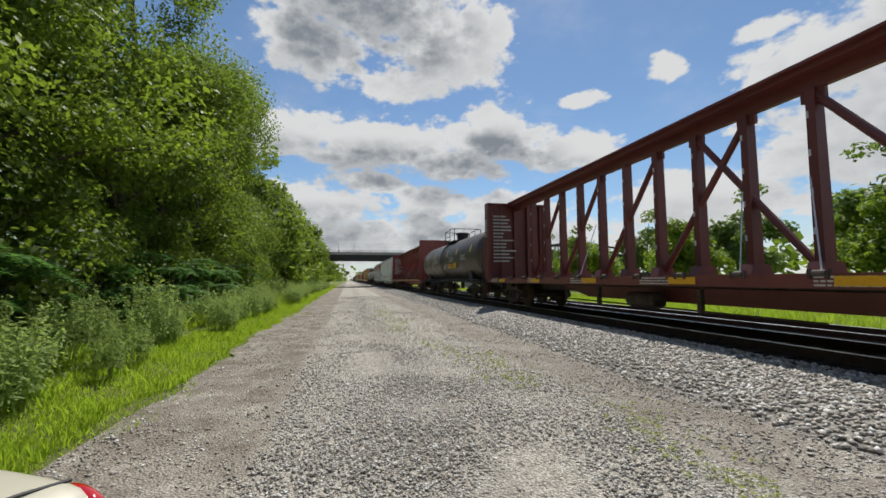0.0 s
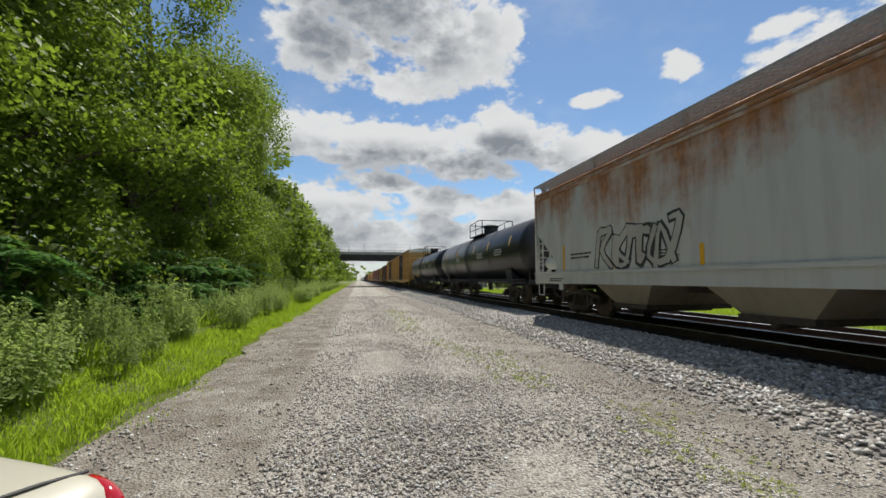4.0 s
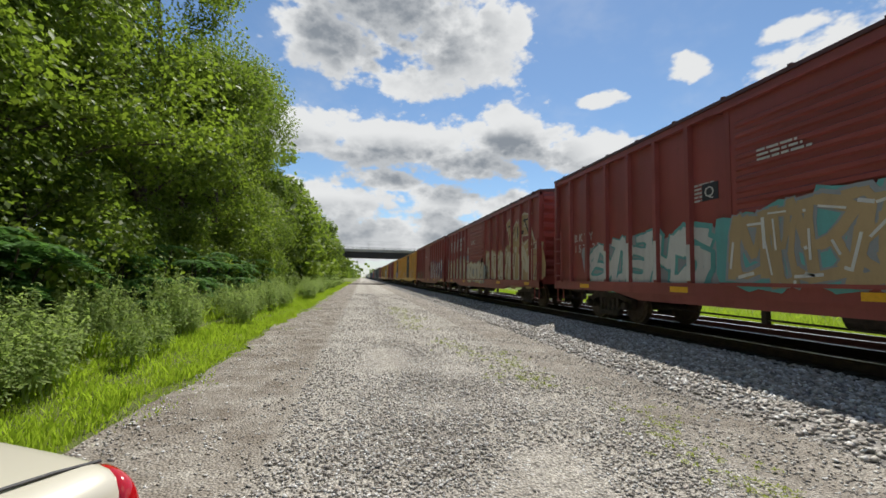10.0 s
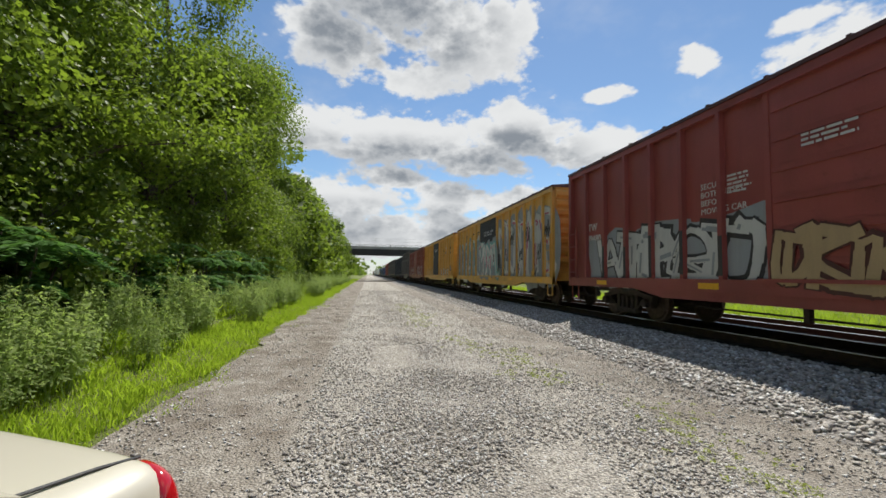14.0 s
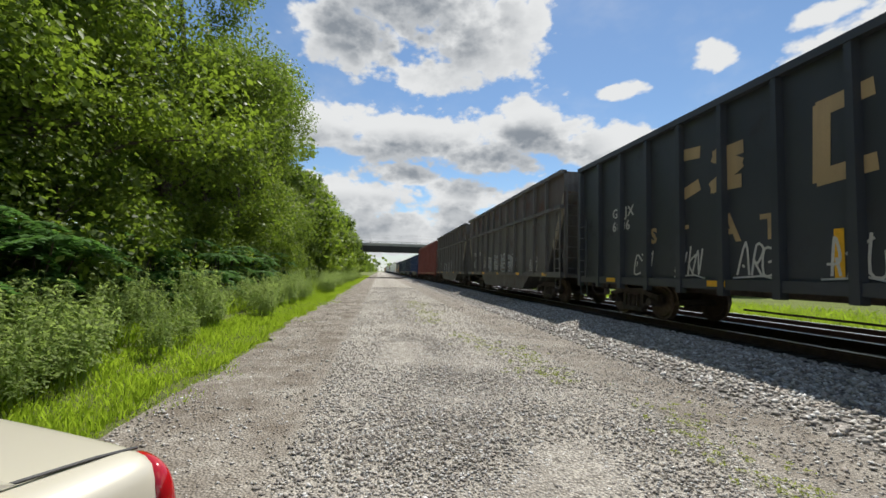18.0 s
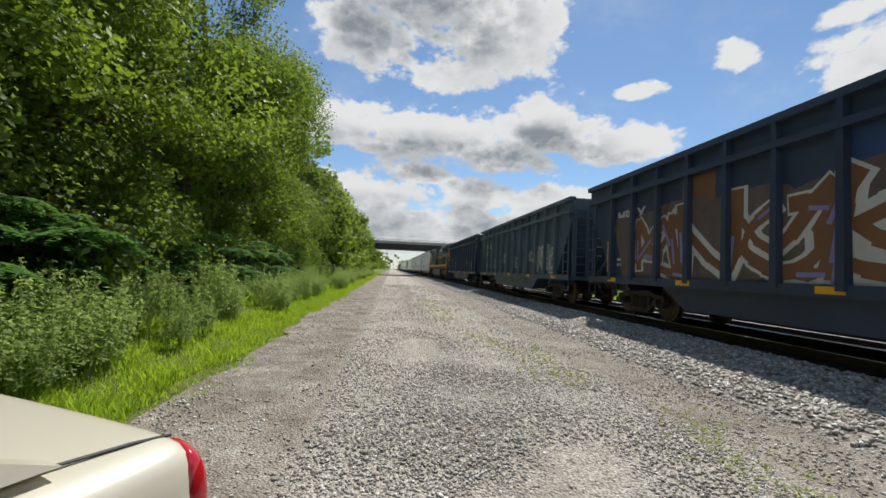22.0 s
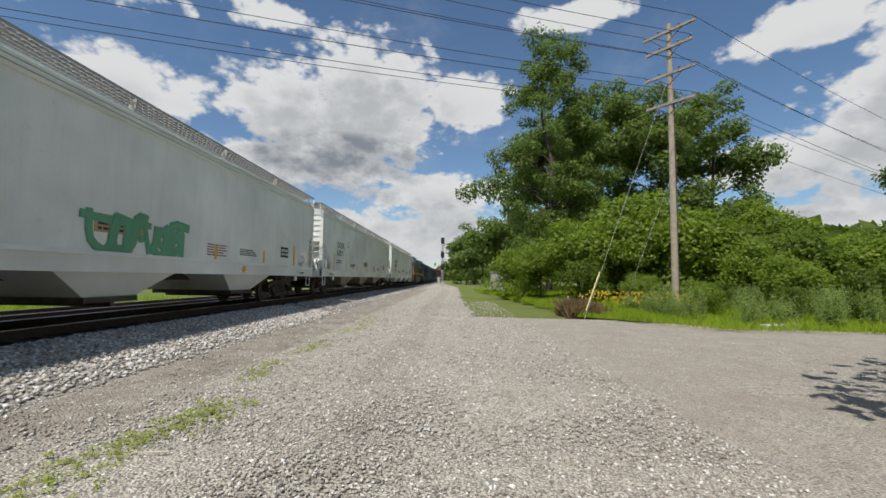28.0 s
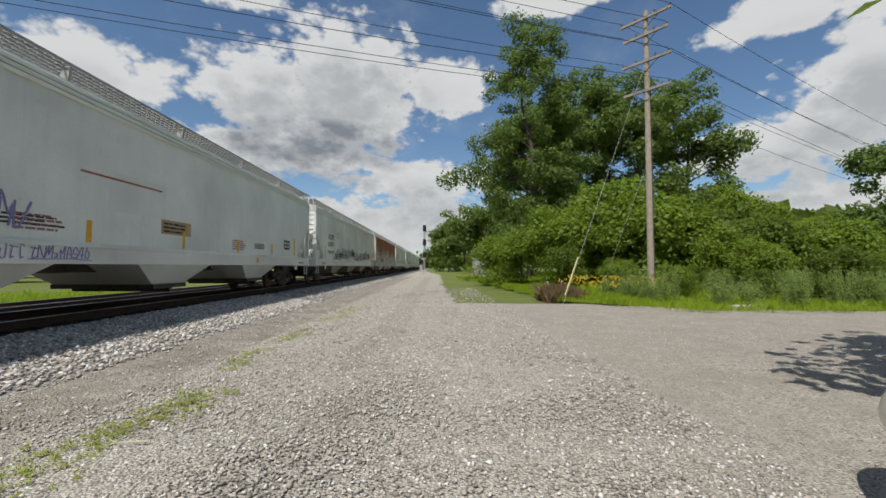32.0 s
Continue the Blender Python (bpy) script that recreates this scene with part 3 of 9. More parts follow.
def road_left(y):
    if y > 1.6:
        return -2.5 + ragged(-3, y, 0.5)
    if y > -11.2:
        return -70.0
    if y > -15.5:
        return -70.0 + (65.1 * ((-11.2 - y) / 4.3) ** 0.12) + ragged(-5, y)
    return max(-4.9 + (-15.5 - y) * 0.081, -0.6) + ragged(-5, y, 0.5)


rows = sorted({-900, -400, -200, -120, -90} | {-70 + 0.5 * k for k in range(300)} | {90, 130, 200, 400, 900})
v, f = [], []
cols = 26
for y in rows:
    a, b = road_left(y), 4.75 + ragged(5, y, 0.3)
    for k in range(cols):
        t = k / (cols - 1)
        x = a * (1 - t) + b * t if a > -10 else (a * (1 - t / 0.3) - 4.0 * (t / 0.3) if t < 0.3 else -4.0 + (b + 4.0) * (t - 0.3) / 0.7)
        v.append((x, y, 0.012 + wobble(x, y, 0.025, 0.9)))
f = [(j * cols + i, j * cols + i + 1, (j + 1) * cols + i + 1, (j + 1) * cols + i) for j in range(len(rows) - 1) for i in range(cols - 1)]
me = bpy.data.meshes.new("road")
me.from_pydata(v, [], f)
me.materials.append(GRAVEL)
tagged(new("road", me), "pale grey gravel service road beside the track", kind="structure")


# ballast: sloped shoulder, oily bed under the rails darkened further for the train's shade
def bed(name, prof, material, y0=-900, y1=900, label=""):
    v = [(x, y, z) for y in (y0, -60, 60, y1) for x, z in prof]
    n = len(prof)
    f = [(j * n + i, j * n + i + 1, (j + 1) * n + i + 1, (j + 1) * n + i) for j in range(3) for i in range(n - 1)]
    me = bpy.data.meshes.new(name)
    me.from_pydata(v, [], f)
    me.materials.append(material)
    return tagged(new(name, me), label, kind="structure")


bed("ballast_shoulder", [(4.2, -0.02), (4.75, 0.035), (5.4, 0.15), (6.1, 0.25), (6.7, 0.275)], BALLAST, label="grey crushed-stone ballast shoulder")
bed("track_bed", [(6.7, 0.275), (7.0, 0.27), (8.2, 0.25), (9.5, 0.22), (10.2, 0.1), (10.8, 0.09), (12.4, 0.09), (14.0, 0.1), (14.8, 0.0), (15.6, -0.12)], OILY_SHADED, label="oil-stained ballast between the rails, darkened for the train's shade")

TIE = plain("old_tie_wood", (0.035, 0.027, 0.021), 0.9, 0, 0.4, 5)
RAIL_RUST = plain("rail_side_rust", (0.06, 0.032, 0.022), 0.8, 0.1, 0.3, 8)
RAIL_HEAD = plain("polished_rail_head", (0.78, 0.78, 0.8), 0.4, 1.0, 0.06, 3)
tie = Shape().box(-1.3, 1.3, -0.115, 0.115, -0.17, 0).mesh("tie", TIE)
plate = Shape().box(-0.17, 0.17, -0.09, 0.09, 0, 0.012).box(-0.12, -0.08, -0.07, -0.04, 0, 0.05).box(0.08, 0.12, 0.04, 0.07, 0, 0.05).mesh("tie_plate", RAIL_RUST)
for nm, cx, zt, lab in (("near_track", 8.2, 0.45, "main railway track with worn timber ties"), ("far_track", 12.45, 0.29, "second railway track, a little lower")):
    tr = tagged(new(nm), lab, kind="structure")
    for k in (-1, 1):
        x = cx + k * 0.752
        z = zt - 0.172
        prof = [(x - 0.07, z), (x + 0.07, z), (x + 0.07, z + 0.012), (x + 0.012, z + 0.03), (x + 0.012, z + 0.125), (x + 0.035, z + 0.135), (x + 0.035, z + 0.168), (x - 0.035, z + 0.168), (x - 0.035, z + 0.135), (x - 0.012, z + 0.125), (x - 0.012, z + 0.03), (x - 0.07, z + 0.012)]
        part("rail", Shape().prism(prof, "y", -900, 900), RAIL_RUST, tr, "rusted steel rail")
        part("rail_head", Shape().box(x - 0.031, x + 0.031, -900, 900, z + 0.168, z + 0.172), RAIL_HEAD, tr, "polished running surface")
    if nm == "near_track":
        for k in range(200):
            part("tie", tie, TIE, tr, at=(cx + rng.uniform(-0.03, 0.03), -55 + 0.55 * k, 0.285))
    rest = Shape()
    for k in range(-160, 330):
        y = -55 + 0.55 * k
        if nm == "near_track" and 0 <= k < 200:
            continue
        rest.box(cx - 1.3, cx + 1.3, y - 0.115, y + 0.115, zt - 0.33, zt - 0.166)
    tagged(part("ties", rest, TIE, tr), "weathered timber ties", kind="stuff")


def scatter_stones(name, spots, sizes, material, label, flat=0.65, seed=1):
    """Thousands of angular stones as one mesh; spots is an (n, 3) array."""
    r = np.random.default_rng(seed)
    n = len(spots)
    octa = np.array([(1, 0, 0), (-1, 0, 0), (0, 1, 0), (0, -1, 0), (0, 0, 1), (0, 0, -1)], float)
    tri = np.array([(0, 2, 4), (2, 1, 4), (1, 3, 4), (3, 0, 4), (2, 0, 5), (1, 2, 5), (3, 1, 5), (0, 3, 5)])
    p = octa[None] * r.uniform(0.65, 1.25, (n, 6, 1)) + r.uniform(-0.28, 0.28, (n, 6, 3))
    p[:, :, 2] *= flat
    a = r.uniform(0, 6.28, n)
    c, s = np.cos(a)[:, None], np.sin(a)[:, None]
    x, y = p[:, :, 0] * 1.15, p[:, :, 1] * 0.85
    p[:, :, 0], p[:, :, 1] = x * c - y * s, x * s + y * c
    tilt = r.uniform(-0.5, 0.5, (n, 1))
    p[:, :, 2] += p[:, :, 0] * tilt
    p = p * sizes[:, None, None] + spots[:, None, :]
    me = bpy.data.meshes.new(name)
    me.vertices.add(n * 6)
    me.vertices.foreach_set("co", p.astype(np.float32).ravel())
    idx = (tri[None] + (np.arange(n) * 6)[:, None, None]).astype(np.int32).ravel()
    me.loops.add(len(idx))
    me.loops.foreach_set("vertex_index", idx)
    me.polygons.add(n * 8)
    me.polygons.foreach_set("loop_start", np.arange(0, n * 24, 3, dtype=np.int32))
    me.polygons.foreach_set("loop_total", np.full(n * 8, 3, dtype=np.int32))
    me.update()
    me.validate()
    me.materials.append(material)
    return tagged(new(name, me), label, "", "", "stuff")


gen = np.random.default_rng(12)
def spots_in(n, x0, x1, y0, y1, height):
    x, y = gen.uniform(x0, x1, n), gen.uniform(y0, y1, n)
    return np.stack([x, y, height(x)], 1)


def shoulder(x):
    return np.interp(x, [4.2, 4.75, 5.4, 6.1, 6.9], [0.02, 0.045, 0.155, 0.255, 0.28])


b1 = spots_in(32000, 4.45, 6.95, -16, 18, shoulder)
keep = gen.uniform(0, 1, len(b1)) < np.clip((b1[:, 0] - 4.35) / 0.9, 0.12, 1)
b1 = b1[keep]
b2 = spots_in(15000, 4.7, 6.95, -45, 62, shoulder)
ball = np.concatenate([b1, b2])
scatter_stones("ballast_stones", ball, gen.uniform(0.022, 0.052, len(ball)), STONE, "angular grey ballast stones", seed=2)
def off_dirt(p):
    """Fewer stones lie where wheels have packed the dirt."""
    bare = np.where((p[:, 0] < -0.7) & (p[:, 1] > 0), 0.16, np.where(np.abs(p[:, 0] - 3.85) < 0.65, 0.3, 1.0))
    patchy = 0.76 + 0.24 * np.sin(p[:, 0] * 2.1 + np.sin(p[:, 1] * 0.7) * 1.3)
    return p[gen.uniform(0, 1, len(p)) < bare * patchy]


g1 = spots_in(110000, -2.4, 4.7, -7.5, 9, lambda x: np.full(len(x), 0.018))
g1[:, 1] = 1.6 + gen.normal(0, 4.4, len(g1))
g1 = off_dirt(g1)
g2 = off_dirt(spots_in(42000, -2.4, 4.8, -26, 40, lambda x: np.full(len(x), 0.018)))
g3 = spots_in(5000, -9, -2.4, -10.5, 1, lambda x: np.full(len(x), 0.018))
gr = np.concatenate([g1, g2, g3])
scatter_stones("gravel_stones", gr, np.concatenate([gen.uniform(0.008, 0.021, len(g1)), gen.uniform(0.012, 0.03, len(g2)), gen.uniform(0.006, 0.014, len(g3))]), STONE, "loose road gravel", 0.6, 3)
few = spots_in(1500, -2.2, 4.5, -14, 22, lambda x: np.full(len(x), 0.02))
scatter_stones("larger_stones", few, gen.uniform(0.018, 0.04, len(few)), STONE, "scattered larger stones on the road", 0.55, 4)

# ---- the train: shared parts ----
TRAIN_SPEED, TRACK_X, RAIL_TOP = 23.2, 8.2, 0.45
SIDE = Matrix(((0, 0, -1, 0), (-1, 0, 0, 0), (0, 1, 0, 0), (0, 0, 0, 1)))  # lettering on the side that faces the road
stock = {}  # meshes used again
train = []  # (car, distance of its middle along the line at the start)

rib_rows = {}  # where a boxcar's ribs stand


def shared(key, make):
    if key not in stock:
        stock[key] = make()
    return stock[key]


def lettering(text, size, material, parent, x, y, z, name="lettering", lean=0.0, label="", spacing=1.0, bold=0.0, width=1.0):
    """Letters on the road side of a car: y is where the first letter begins, running toward -y."""
    cu = bpy.data.curves.new(name, "FONT")
    cu.body, cu.size, cu.extrude, cu.shear, cu.space_character, cu.offset = text, size, 0.003, lean, spacing, bold
    cu.resolution_u = 2
    ob = bpy.data.objects.new(name, cu)
    scene.collection.objects.link(ob)
    me = bpy.data.meshes.new_from_object(ob)
    bpy.data.objects.remove(ob)
    me.materials.clear()
    me.materials.append(material)
    out = new(name, me)
    out.parent = parent
    out.matrix_basis = Matrix.Translation((x, y, z)) @ SIDE @ Matrix.Diagonal((width, 1, 1, 1))
    if label:
        tagged(out, label)
    return out


def bars_of_text(parent, x, y, z, w, h, rows, material, name="stencil_block", seed=1):
    """Small print too fine to read: rows of short bars."""
    r = random.Random(seed)
    s = Shape()
    step = h / rows
    for k in range(rows):
        a, zz = 0.0, z + h - (k + 0.8) * step
        stop = w * r.uniform(0.7, 1.0)
        while a < stop:
            b = min(stop, a + step * r.uniform(0.8, 3.0))
            s.box(x - 0.003, x + 0.002, y - a, y - b, zz, zz + step * 0.5)
            a = b + step * 0.4
    return tagged(part(name, s, material, parent), kind="stuff")


def flat_side(points, x, depth=0.003):
    """A thin outline of paint on the road side; points are (y, z)."""
    return Shape().prism(points, "x", x - depth, x)


def blob(cy, cz, w, h, r, n=18, bite=0.2):
    """A fat rounded letter outline."""
    k0, k1, p0, p1 = r.uniform(0, 6.28), r.uniform(0, 6.28), r.choice((2, 3)), r.choice((4, 5))
    pts = []
    for k in range(n):
        a = 2 * math.pi * k / n
        q = 1 + bite * 0.5 * math.sin(p0 * a + k0) + bite * 0.45 * math.sin(p1 * a + k1)
        sx, sz = math.copysign(abs(math.cos(a)) ** 0.6, math.cos(a)), math.copysign(abs(math.sin(a)) ** 0.6, math.sin(a))
        pts.append((cy + 0.5 * w * q * sx, cz + 0.5 * h * q * sz))
    return pts


LETTERS = (
    (((0.9, 0.85), (0.3, 1.0), (0.15, 0.65), (0.8, 0.45), (0.75, 0.05), (0.1, 0.1)),),
    (((0.15, 0.0), (0.15, 1.0), (0.8, 0.9), (0.75, 0.55), (0.2, 0.5)), ((0.45, 0.5), (0.95, 0.0))),
    (((0.9, 1.0), (0.15, 0.95), (0.1, 0.0), (0.95, 0.05)), ((0.15, 0.5), (0.75, 0.52))),
    (((0.15, 0.0), (0.2, 1.0)), ((0.9, 1.0), (0.25, 0.45), (0.95, 0.0))),
    (((0.1, 0.0), (0.15, 1.0), (0.85, 0.0), (0.9, 1.0)),),
    (((0.5, 1.0), (0.1, 0.75), (0.1, 0.2), (0.5, 0.0), (0.9, 0.25), (0.88, 0.75), (0.5, 1.0)),),
    (((0.05, 0.0), (0.15, 1.0), (0.5, 0.35), (0.85, 1.0), (0.95, 0.0)),),
    (((0.05, 0.0), (0.5, 1.0), (0.95, 0.0)), ((0.25, 0.35), (0.75, 0.35))),
    (((0.05, 0.95), (0.95, 1.0)), ((0.5, 1.0), (0.45, 0.0), (0.75, 0.08))),
    (((0.15, 1.0), (0.1, 0.1), (0.85, 0.0), (0.9, 1.0)),),
)


def curved(points, steps=3):
    """Rounds a bent line into a flowing one that still passes through its points."""
    p = [points[0]] + list(points) + [points[-1]]
    out = []
    for a, b, c, d in zip(p, p[1:], p[2:], p[3:]):
        for k in range(steps):
            t = k / steps
            out.append(tuple(0.5 * (2 * b[i] + (c[i] - a[i]) * t + (2 * a[i] - 5 * b[i] + 4 * c[i] - d[i]) * t * t + (3 * b[i] - a[i] - 3 * c[i] + d[i]) * t ** 3) for i in (0, 1)))
    return out + [points[-1]]


def graffiti(car, x, y0, y1, z0, z1, fill, edge, count, seed, extra=None, name="graffiti", label="painted-on graffiti letters", ground=None):
    """A painted piece: cloud of ground colour, thick outlined letters, highlights, each layer a hair proud of the last."""
    r = random.Random(seed)
    span, mid, high = y0 - y1, (z0 + z1) / 2, z1 - z0
    if ground is not None:
        g = Shape()
        for k in range(count + 2):
            c = y0 - span * (k + 0.2) / (count + 1.4)
            g.add(*outline_solid(blob(c, mid + r.uniform(-0.05, 0.05) * high, span / count * 1.25, high * r.uniform(0.95, 1.2), r), x - 0.003 - 0.0001 * k))
        tagged(part(name, g, ground, car), kind="stuff")
    e, f, t = Shape(), Shape(), Shape()
    q = 0
    count = int(count * 1.35)
    for k in range(count):
        c = y0 - span * (k + 0.5) / count
        w, h = span / count * r.uniform(0.95, 1.3), high * r.uniform(0.66, 0.88)
        zc, slant = mid + r.uniform(-0.05, 0.05) * high, r.uniform(-0.18, 0.18)
        thick = min(w, h) * r.uniform(0.2, 0.29)
        for line in r.choice(LETTERS) + r.choice(LETTERS)[:1]:
            pts = []
            for u, v in line:
                u, v = u + r.uniform(-0.2, 0.2), v + r.uniform(-0.13, 0.13)
                pts.append((c + (0.5 - u) * w - slant * (v - 0.5) * h, zc + (v - 0.5) * h))
            # serifs and arrow-like flares on some ends
            if r.random() < 0.5:
                a, b = pts[-1], pts[-2]
                pts.append((a[0] + 0.35 * (a[1] - b[1]) * r.choice((-1, 1)) * w / h, a[1] + r.uniform(-0.1, 0.1) * h))
            flow = curved(pts)
            for n in range(len(flow) - 1):
                q += 1
                stroke(e, flow[n:n + 2], thick * 1.4, x - 0.007 - 0.000012 * q)
                stroke(f, flow[n:n + 2], thick * (0.8 + 0.25 * math.sin(n * 0.7 + k)), x - 0.0125 - 0.000012 * q)
            if extra is not None:
                a, b = pts[0], pts[1]
                stroke(t, [(a[0] * 0.85 + b[0] * 0.15 + thick * 0.2, a[1] * 0.85 + b[1] * 0.15), (a[0] * 0.4 + b[0] * 0.6 + thick * 0.2, a[1] * 0.4 + b[1] * 0.6)], thick * 0.22, x - 0.0185)
                a, b = pts[-2], pts[-1]
                stroke(t, [(a[0], a[1] - thick * 0.25), ((a[0] + b[0]) / 2, (a[1] + b[1]) / 2 - thick * 0.25)], thick * 0.3, x - 0.0187)
    ribs = Shape()
    for y in rib_rows.get(car, ()):
        if y1 < y < y0:
            ribs.box(-1.5805, -1.576, y - 0.048, y + 0.048, z0 + high * r.uniform(0.05, 0.2), z1 - high * r.uniform(0.08, 0.3))
    if ribs.v:
        tagged(part(name, ribs, fill if seed % 3 else edge, car), kind="stuff")
    tagged(part(name, e, edge, car), kind="stuff")
    tagged(part(name, f, fill, car), label, kind="stuff")
    if extra is not None:
        tagged(part(name, t, extra, car), kind="stuff")


def outline_solid(points, x, depth=0.003):
    s = Shape().prism(points, "x", x - depth, x + 0.0005)
    return s.v, s.f


def stroke(shape, points, width, x):
    for i, ((a, b), (c, d)) in enumerate(zip(points, points[1:])):
        n = math.hypot(c - a, d - b) or 1
        u, w = -(d - b) / n * width / 2, (c - a) / n * width / 2
        e, g = (c - a) / n * width * 0.3, (d - b) / n * width * 0.3
        shape.add(*outline_solid([(a - e + u, b - g + w), (c + e + u, d + g + w), (c + e - u, d + g - w), (a - e - u, b - g - w)], x - 0.0001 * i))


def tag_scrawl(car, x, y, z, w, h, material, seed, name="spray_tag"):
    """A quick thin-lined tag of joined letters."""
    r = random.Random(seed)
    s = Shape()
    n = max(3, min(9, int(w / h * 2.2)))
    for k in range(n):
        a, b = y - w * k / n, w / n * 0.9
        for line in r.choice(LETTERS):
            stroke(s, curved([(a - u * b - 0.15 * v * h + r.uniform(-0.28, 0.28) * b, z + v * h * r.uniform(0.6, 1.15)) for u, v in line]), h * 0.075, x - 0.004 - 0.0001 * k)
    if r.random() < 0.6:
        stroke(s, [(y + 0.1 * h, z - 0.12 * h), (y - w * 0.7, z - 0.04 * h), (y - w * 1.05, z - 0.16 * h)], h * 0.06, x - 0.0052)
    tagged(part(name, s, material, car), kind="stuff")


WHEELBASE = 1.78


def wheel_mesh():
    s = Shape().lathe([(-0.08, 0.14), (-0.08, 0.36), (-0.055, 0.40), (-0.055, 0.457), (0.035, 0.462), (0.05, 0.49), (0.065, 0.485), (0.065, 0.38), (0.03, 0.34), (0.03, 0.14)], (0, 0, 0), "x", 24)
    return s.mesh("wheel", WHEEL_STEEL)


def side_frame_mesh():
    s = Shape()
    h = WHEELBASE / 2
    # cast frame: top chord, sloping tension members, columns, journal ends
    s.prism([(-h - 0.2, 0.5), (-h - 0.2, 0.66), (-h + 0.12, 0.70), (-0.45, 0.80), (0.45, 0.80), (h - 0.12, 0.70), (h + 0.2, 0.66), (h + 0.2, 0.5), (h + 0.05, 0.55), (0.45, 0.66), (-0.45, 0.66), (-h - 0.05, 0.55)], "x", -0.08, 0.08)
    for k in (-1, 1):
        s.prism([(k * (h - 0.1), 0.6), (k * (h - 0.22), 0.5), (k * 0.42, 0.2), (k * 0.42, 0.32)], "x", -0.07, 0.07)
        s.prism([(k * 0.34, 0.2), (k * 0.46, 0.2), (k * 0.46, 0.72), (k * 0.34, 0.72)], "x", -0.06, 0.06)
        s.box(-0.09, 0.09, k * h - 0.15, k * h + 0.15, 0.36, 0.6)
    s.box(-0.08, 0.08, -0.44, 0.44, 0.17, 0.29)
    return s.mesh("side_frame", IRON)


def spring_mesh():
    s = Shape()
    for j in (-0.2, 0, 0.2):
        for k in range(6):
            s.rod((0, j, 0.29 + k * 0.055), (0, j, 0.32 + k * 0.055), 0.075, 9)
        s.rod((0, j, 0.29), (0, j, 0.62), 0.055, 7)
    s.box(-0.09, 0.09, -0.3, 0.3, 0.27, 0.295).box(-0.09, 0.09, -0.3, 0.3, 0.615, 0.64)
    return s.mesh("spring_nest", IRON)


def truck(car, y):
    """One four-wheeled truck under a car."""
    t = part("truck", shared("bolster", lambda: Shape().box(-1.0, 1.0, -0.3, 0.3, 0.5, 0.74).box(-0.3, 0.3, -0.3, 0.3, 0.7, 0.95).mesh("truck", IRON)), IRON, car, at=(0, y, 0))
    for k in (-1, 1):
        part("side_frame", shared("side_frame", side_frame_mesh), IRON, t, at=(k * 1.0, 0, 0))
        part("spring_nest", shared("spring", spring_mesh), IRON, t, at=(k * 1.02, 0, 0))
        for j in (-1, 1):
            w = part("wheel", shared("wheel", wheel_mesh), WHEEL_STEEL, t, at=(k * 0.755, j * WHEELBASE / 2, 0.459))
            w.rotation_euler = (rng.uniform(0, 6), 0, 0 if k < 0 else math.pi)
            part("bearing_cap", shared("cap", lambda: Shape().lathe([(-0.09, 0.05), (-0.09, 0.1), (0.05, 0.115), (0.05, 0.05)], (0, 0, 0), "x", 12).mesh("bearing_cap", IRON)), IRON, t, at=(k * 1.12, j * WHEELBASE / 2, 0.47))
    for j in (-1, 1):
        part("axle", shared("axle", lambda: Shape().rod((-1.05, 0, 0), (1.05, 0, 0), 0.085, 10).mesh("axle", IRON)), IRON, t, at=(0, j * WHEELBASE / 2, 0.459))
        part("brake_beam", shared("brake_beam", lambda: Shape().box(-0.7, 0.7, -0.04, 0.04, -0.05, 0.05).mesh("brake_beam", IRON)), IRON, t, at=(0, j * 0.34, 0.42))


def coupler(car, y):
    k = 1 if y > 0 else -1
    def make():
        s = Shape().box(-0.1, 0.1, -0.3, 0.45, 0.72, 0.95)
        s.prism([(-0.16, 0.45), (0.17, 0.45), (0.2, 0.62), (0.06, 0.74), (0.02, 0.6), (-0.16, 0.66)], "z", 0.68, 0.99)
        return s.mesh("coupler", IRON)
    c = part("coupler", shared("coupler", make), IRON, car, at=(0, y, 0))
    c.rotation_euler = (0, 0, 0 if k > 0 else math.pi)
    def hose():
        return Shape().bars([(0.35, 0, 0.85), (0.36, 0.15, 0.6), (0.3, 0.35, 0.45), (0.2, 0.55, 0.5)], 0.03).mesh("air_hose", IRON)
    a = part("air_hose", shared("hose", hose), IRON, car, at=(0, y, 0))
    a.rotation_euler = (0, 0, 0 if k > 0 else math.pi)


def ladder(car, x, y, z0, z1, material, width=0.42, rungs=6, across="y", name="ladder"):
    """Rungs welded between two stiles."""
    h = width / 2
    s = Shape()
    for k in (-1, 1):
        if across == "y":
            s.box(-0.015, 0.015, k * h - 0.03, k * h + 0.03, 0, z1 - z0)
        else:
            s.box(k * h - 0.03, k * h + 0.03, -0.015, 0.015, 0, z1 - z0)
    p, q = ((0, -h, 0), (0, h, 0)) if across == "y" else ((-h, 0, 0), (h, 0, 0))
    for k in range(rungs):
        z = (z1 - z0) * (k + 0.5) / rungs
        s.rod((p[0], p[1], z), (q[0], q[1], z), 0.016, 6)
    me = shared(f"ladder{width}{across}{material.name}{rungs}{z1 - z0:.2f}", lambda: s.mesh(name, material))
    return part(name, me, material, car, at=(x, y, z0))


def stirrup(car, x, y, z, material):
    me = shared("stirrup" + material.name, lambda: Shape().bars([(0, -0.2, 0), (0, -0.2, -0.42), (0, 0.2, -0.42), (0, 0.2, 0)], 0.022).mesh("stirrup", material))
    part("stirrup", me, material, car, at=(x, y, z))


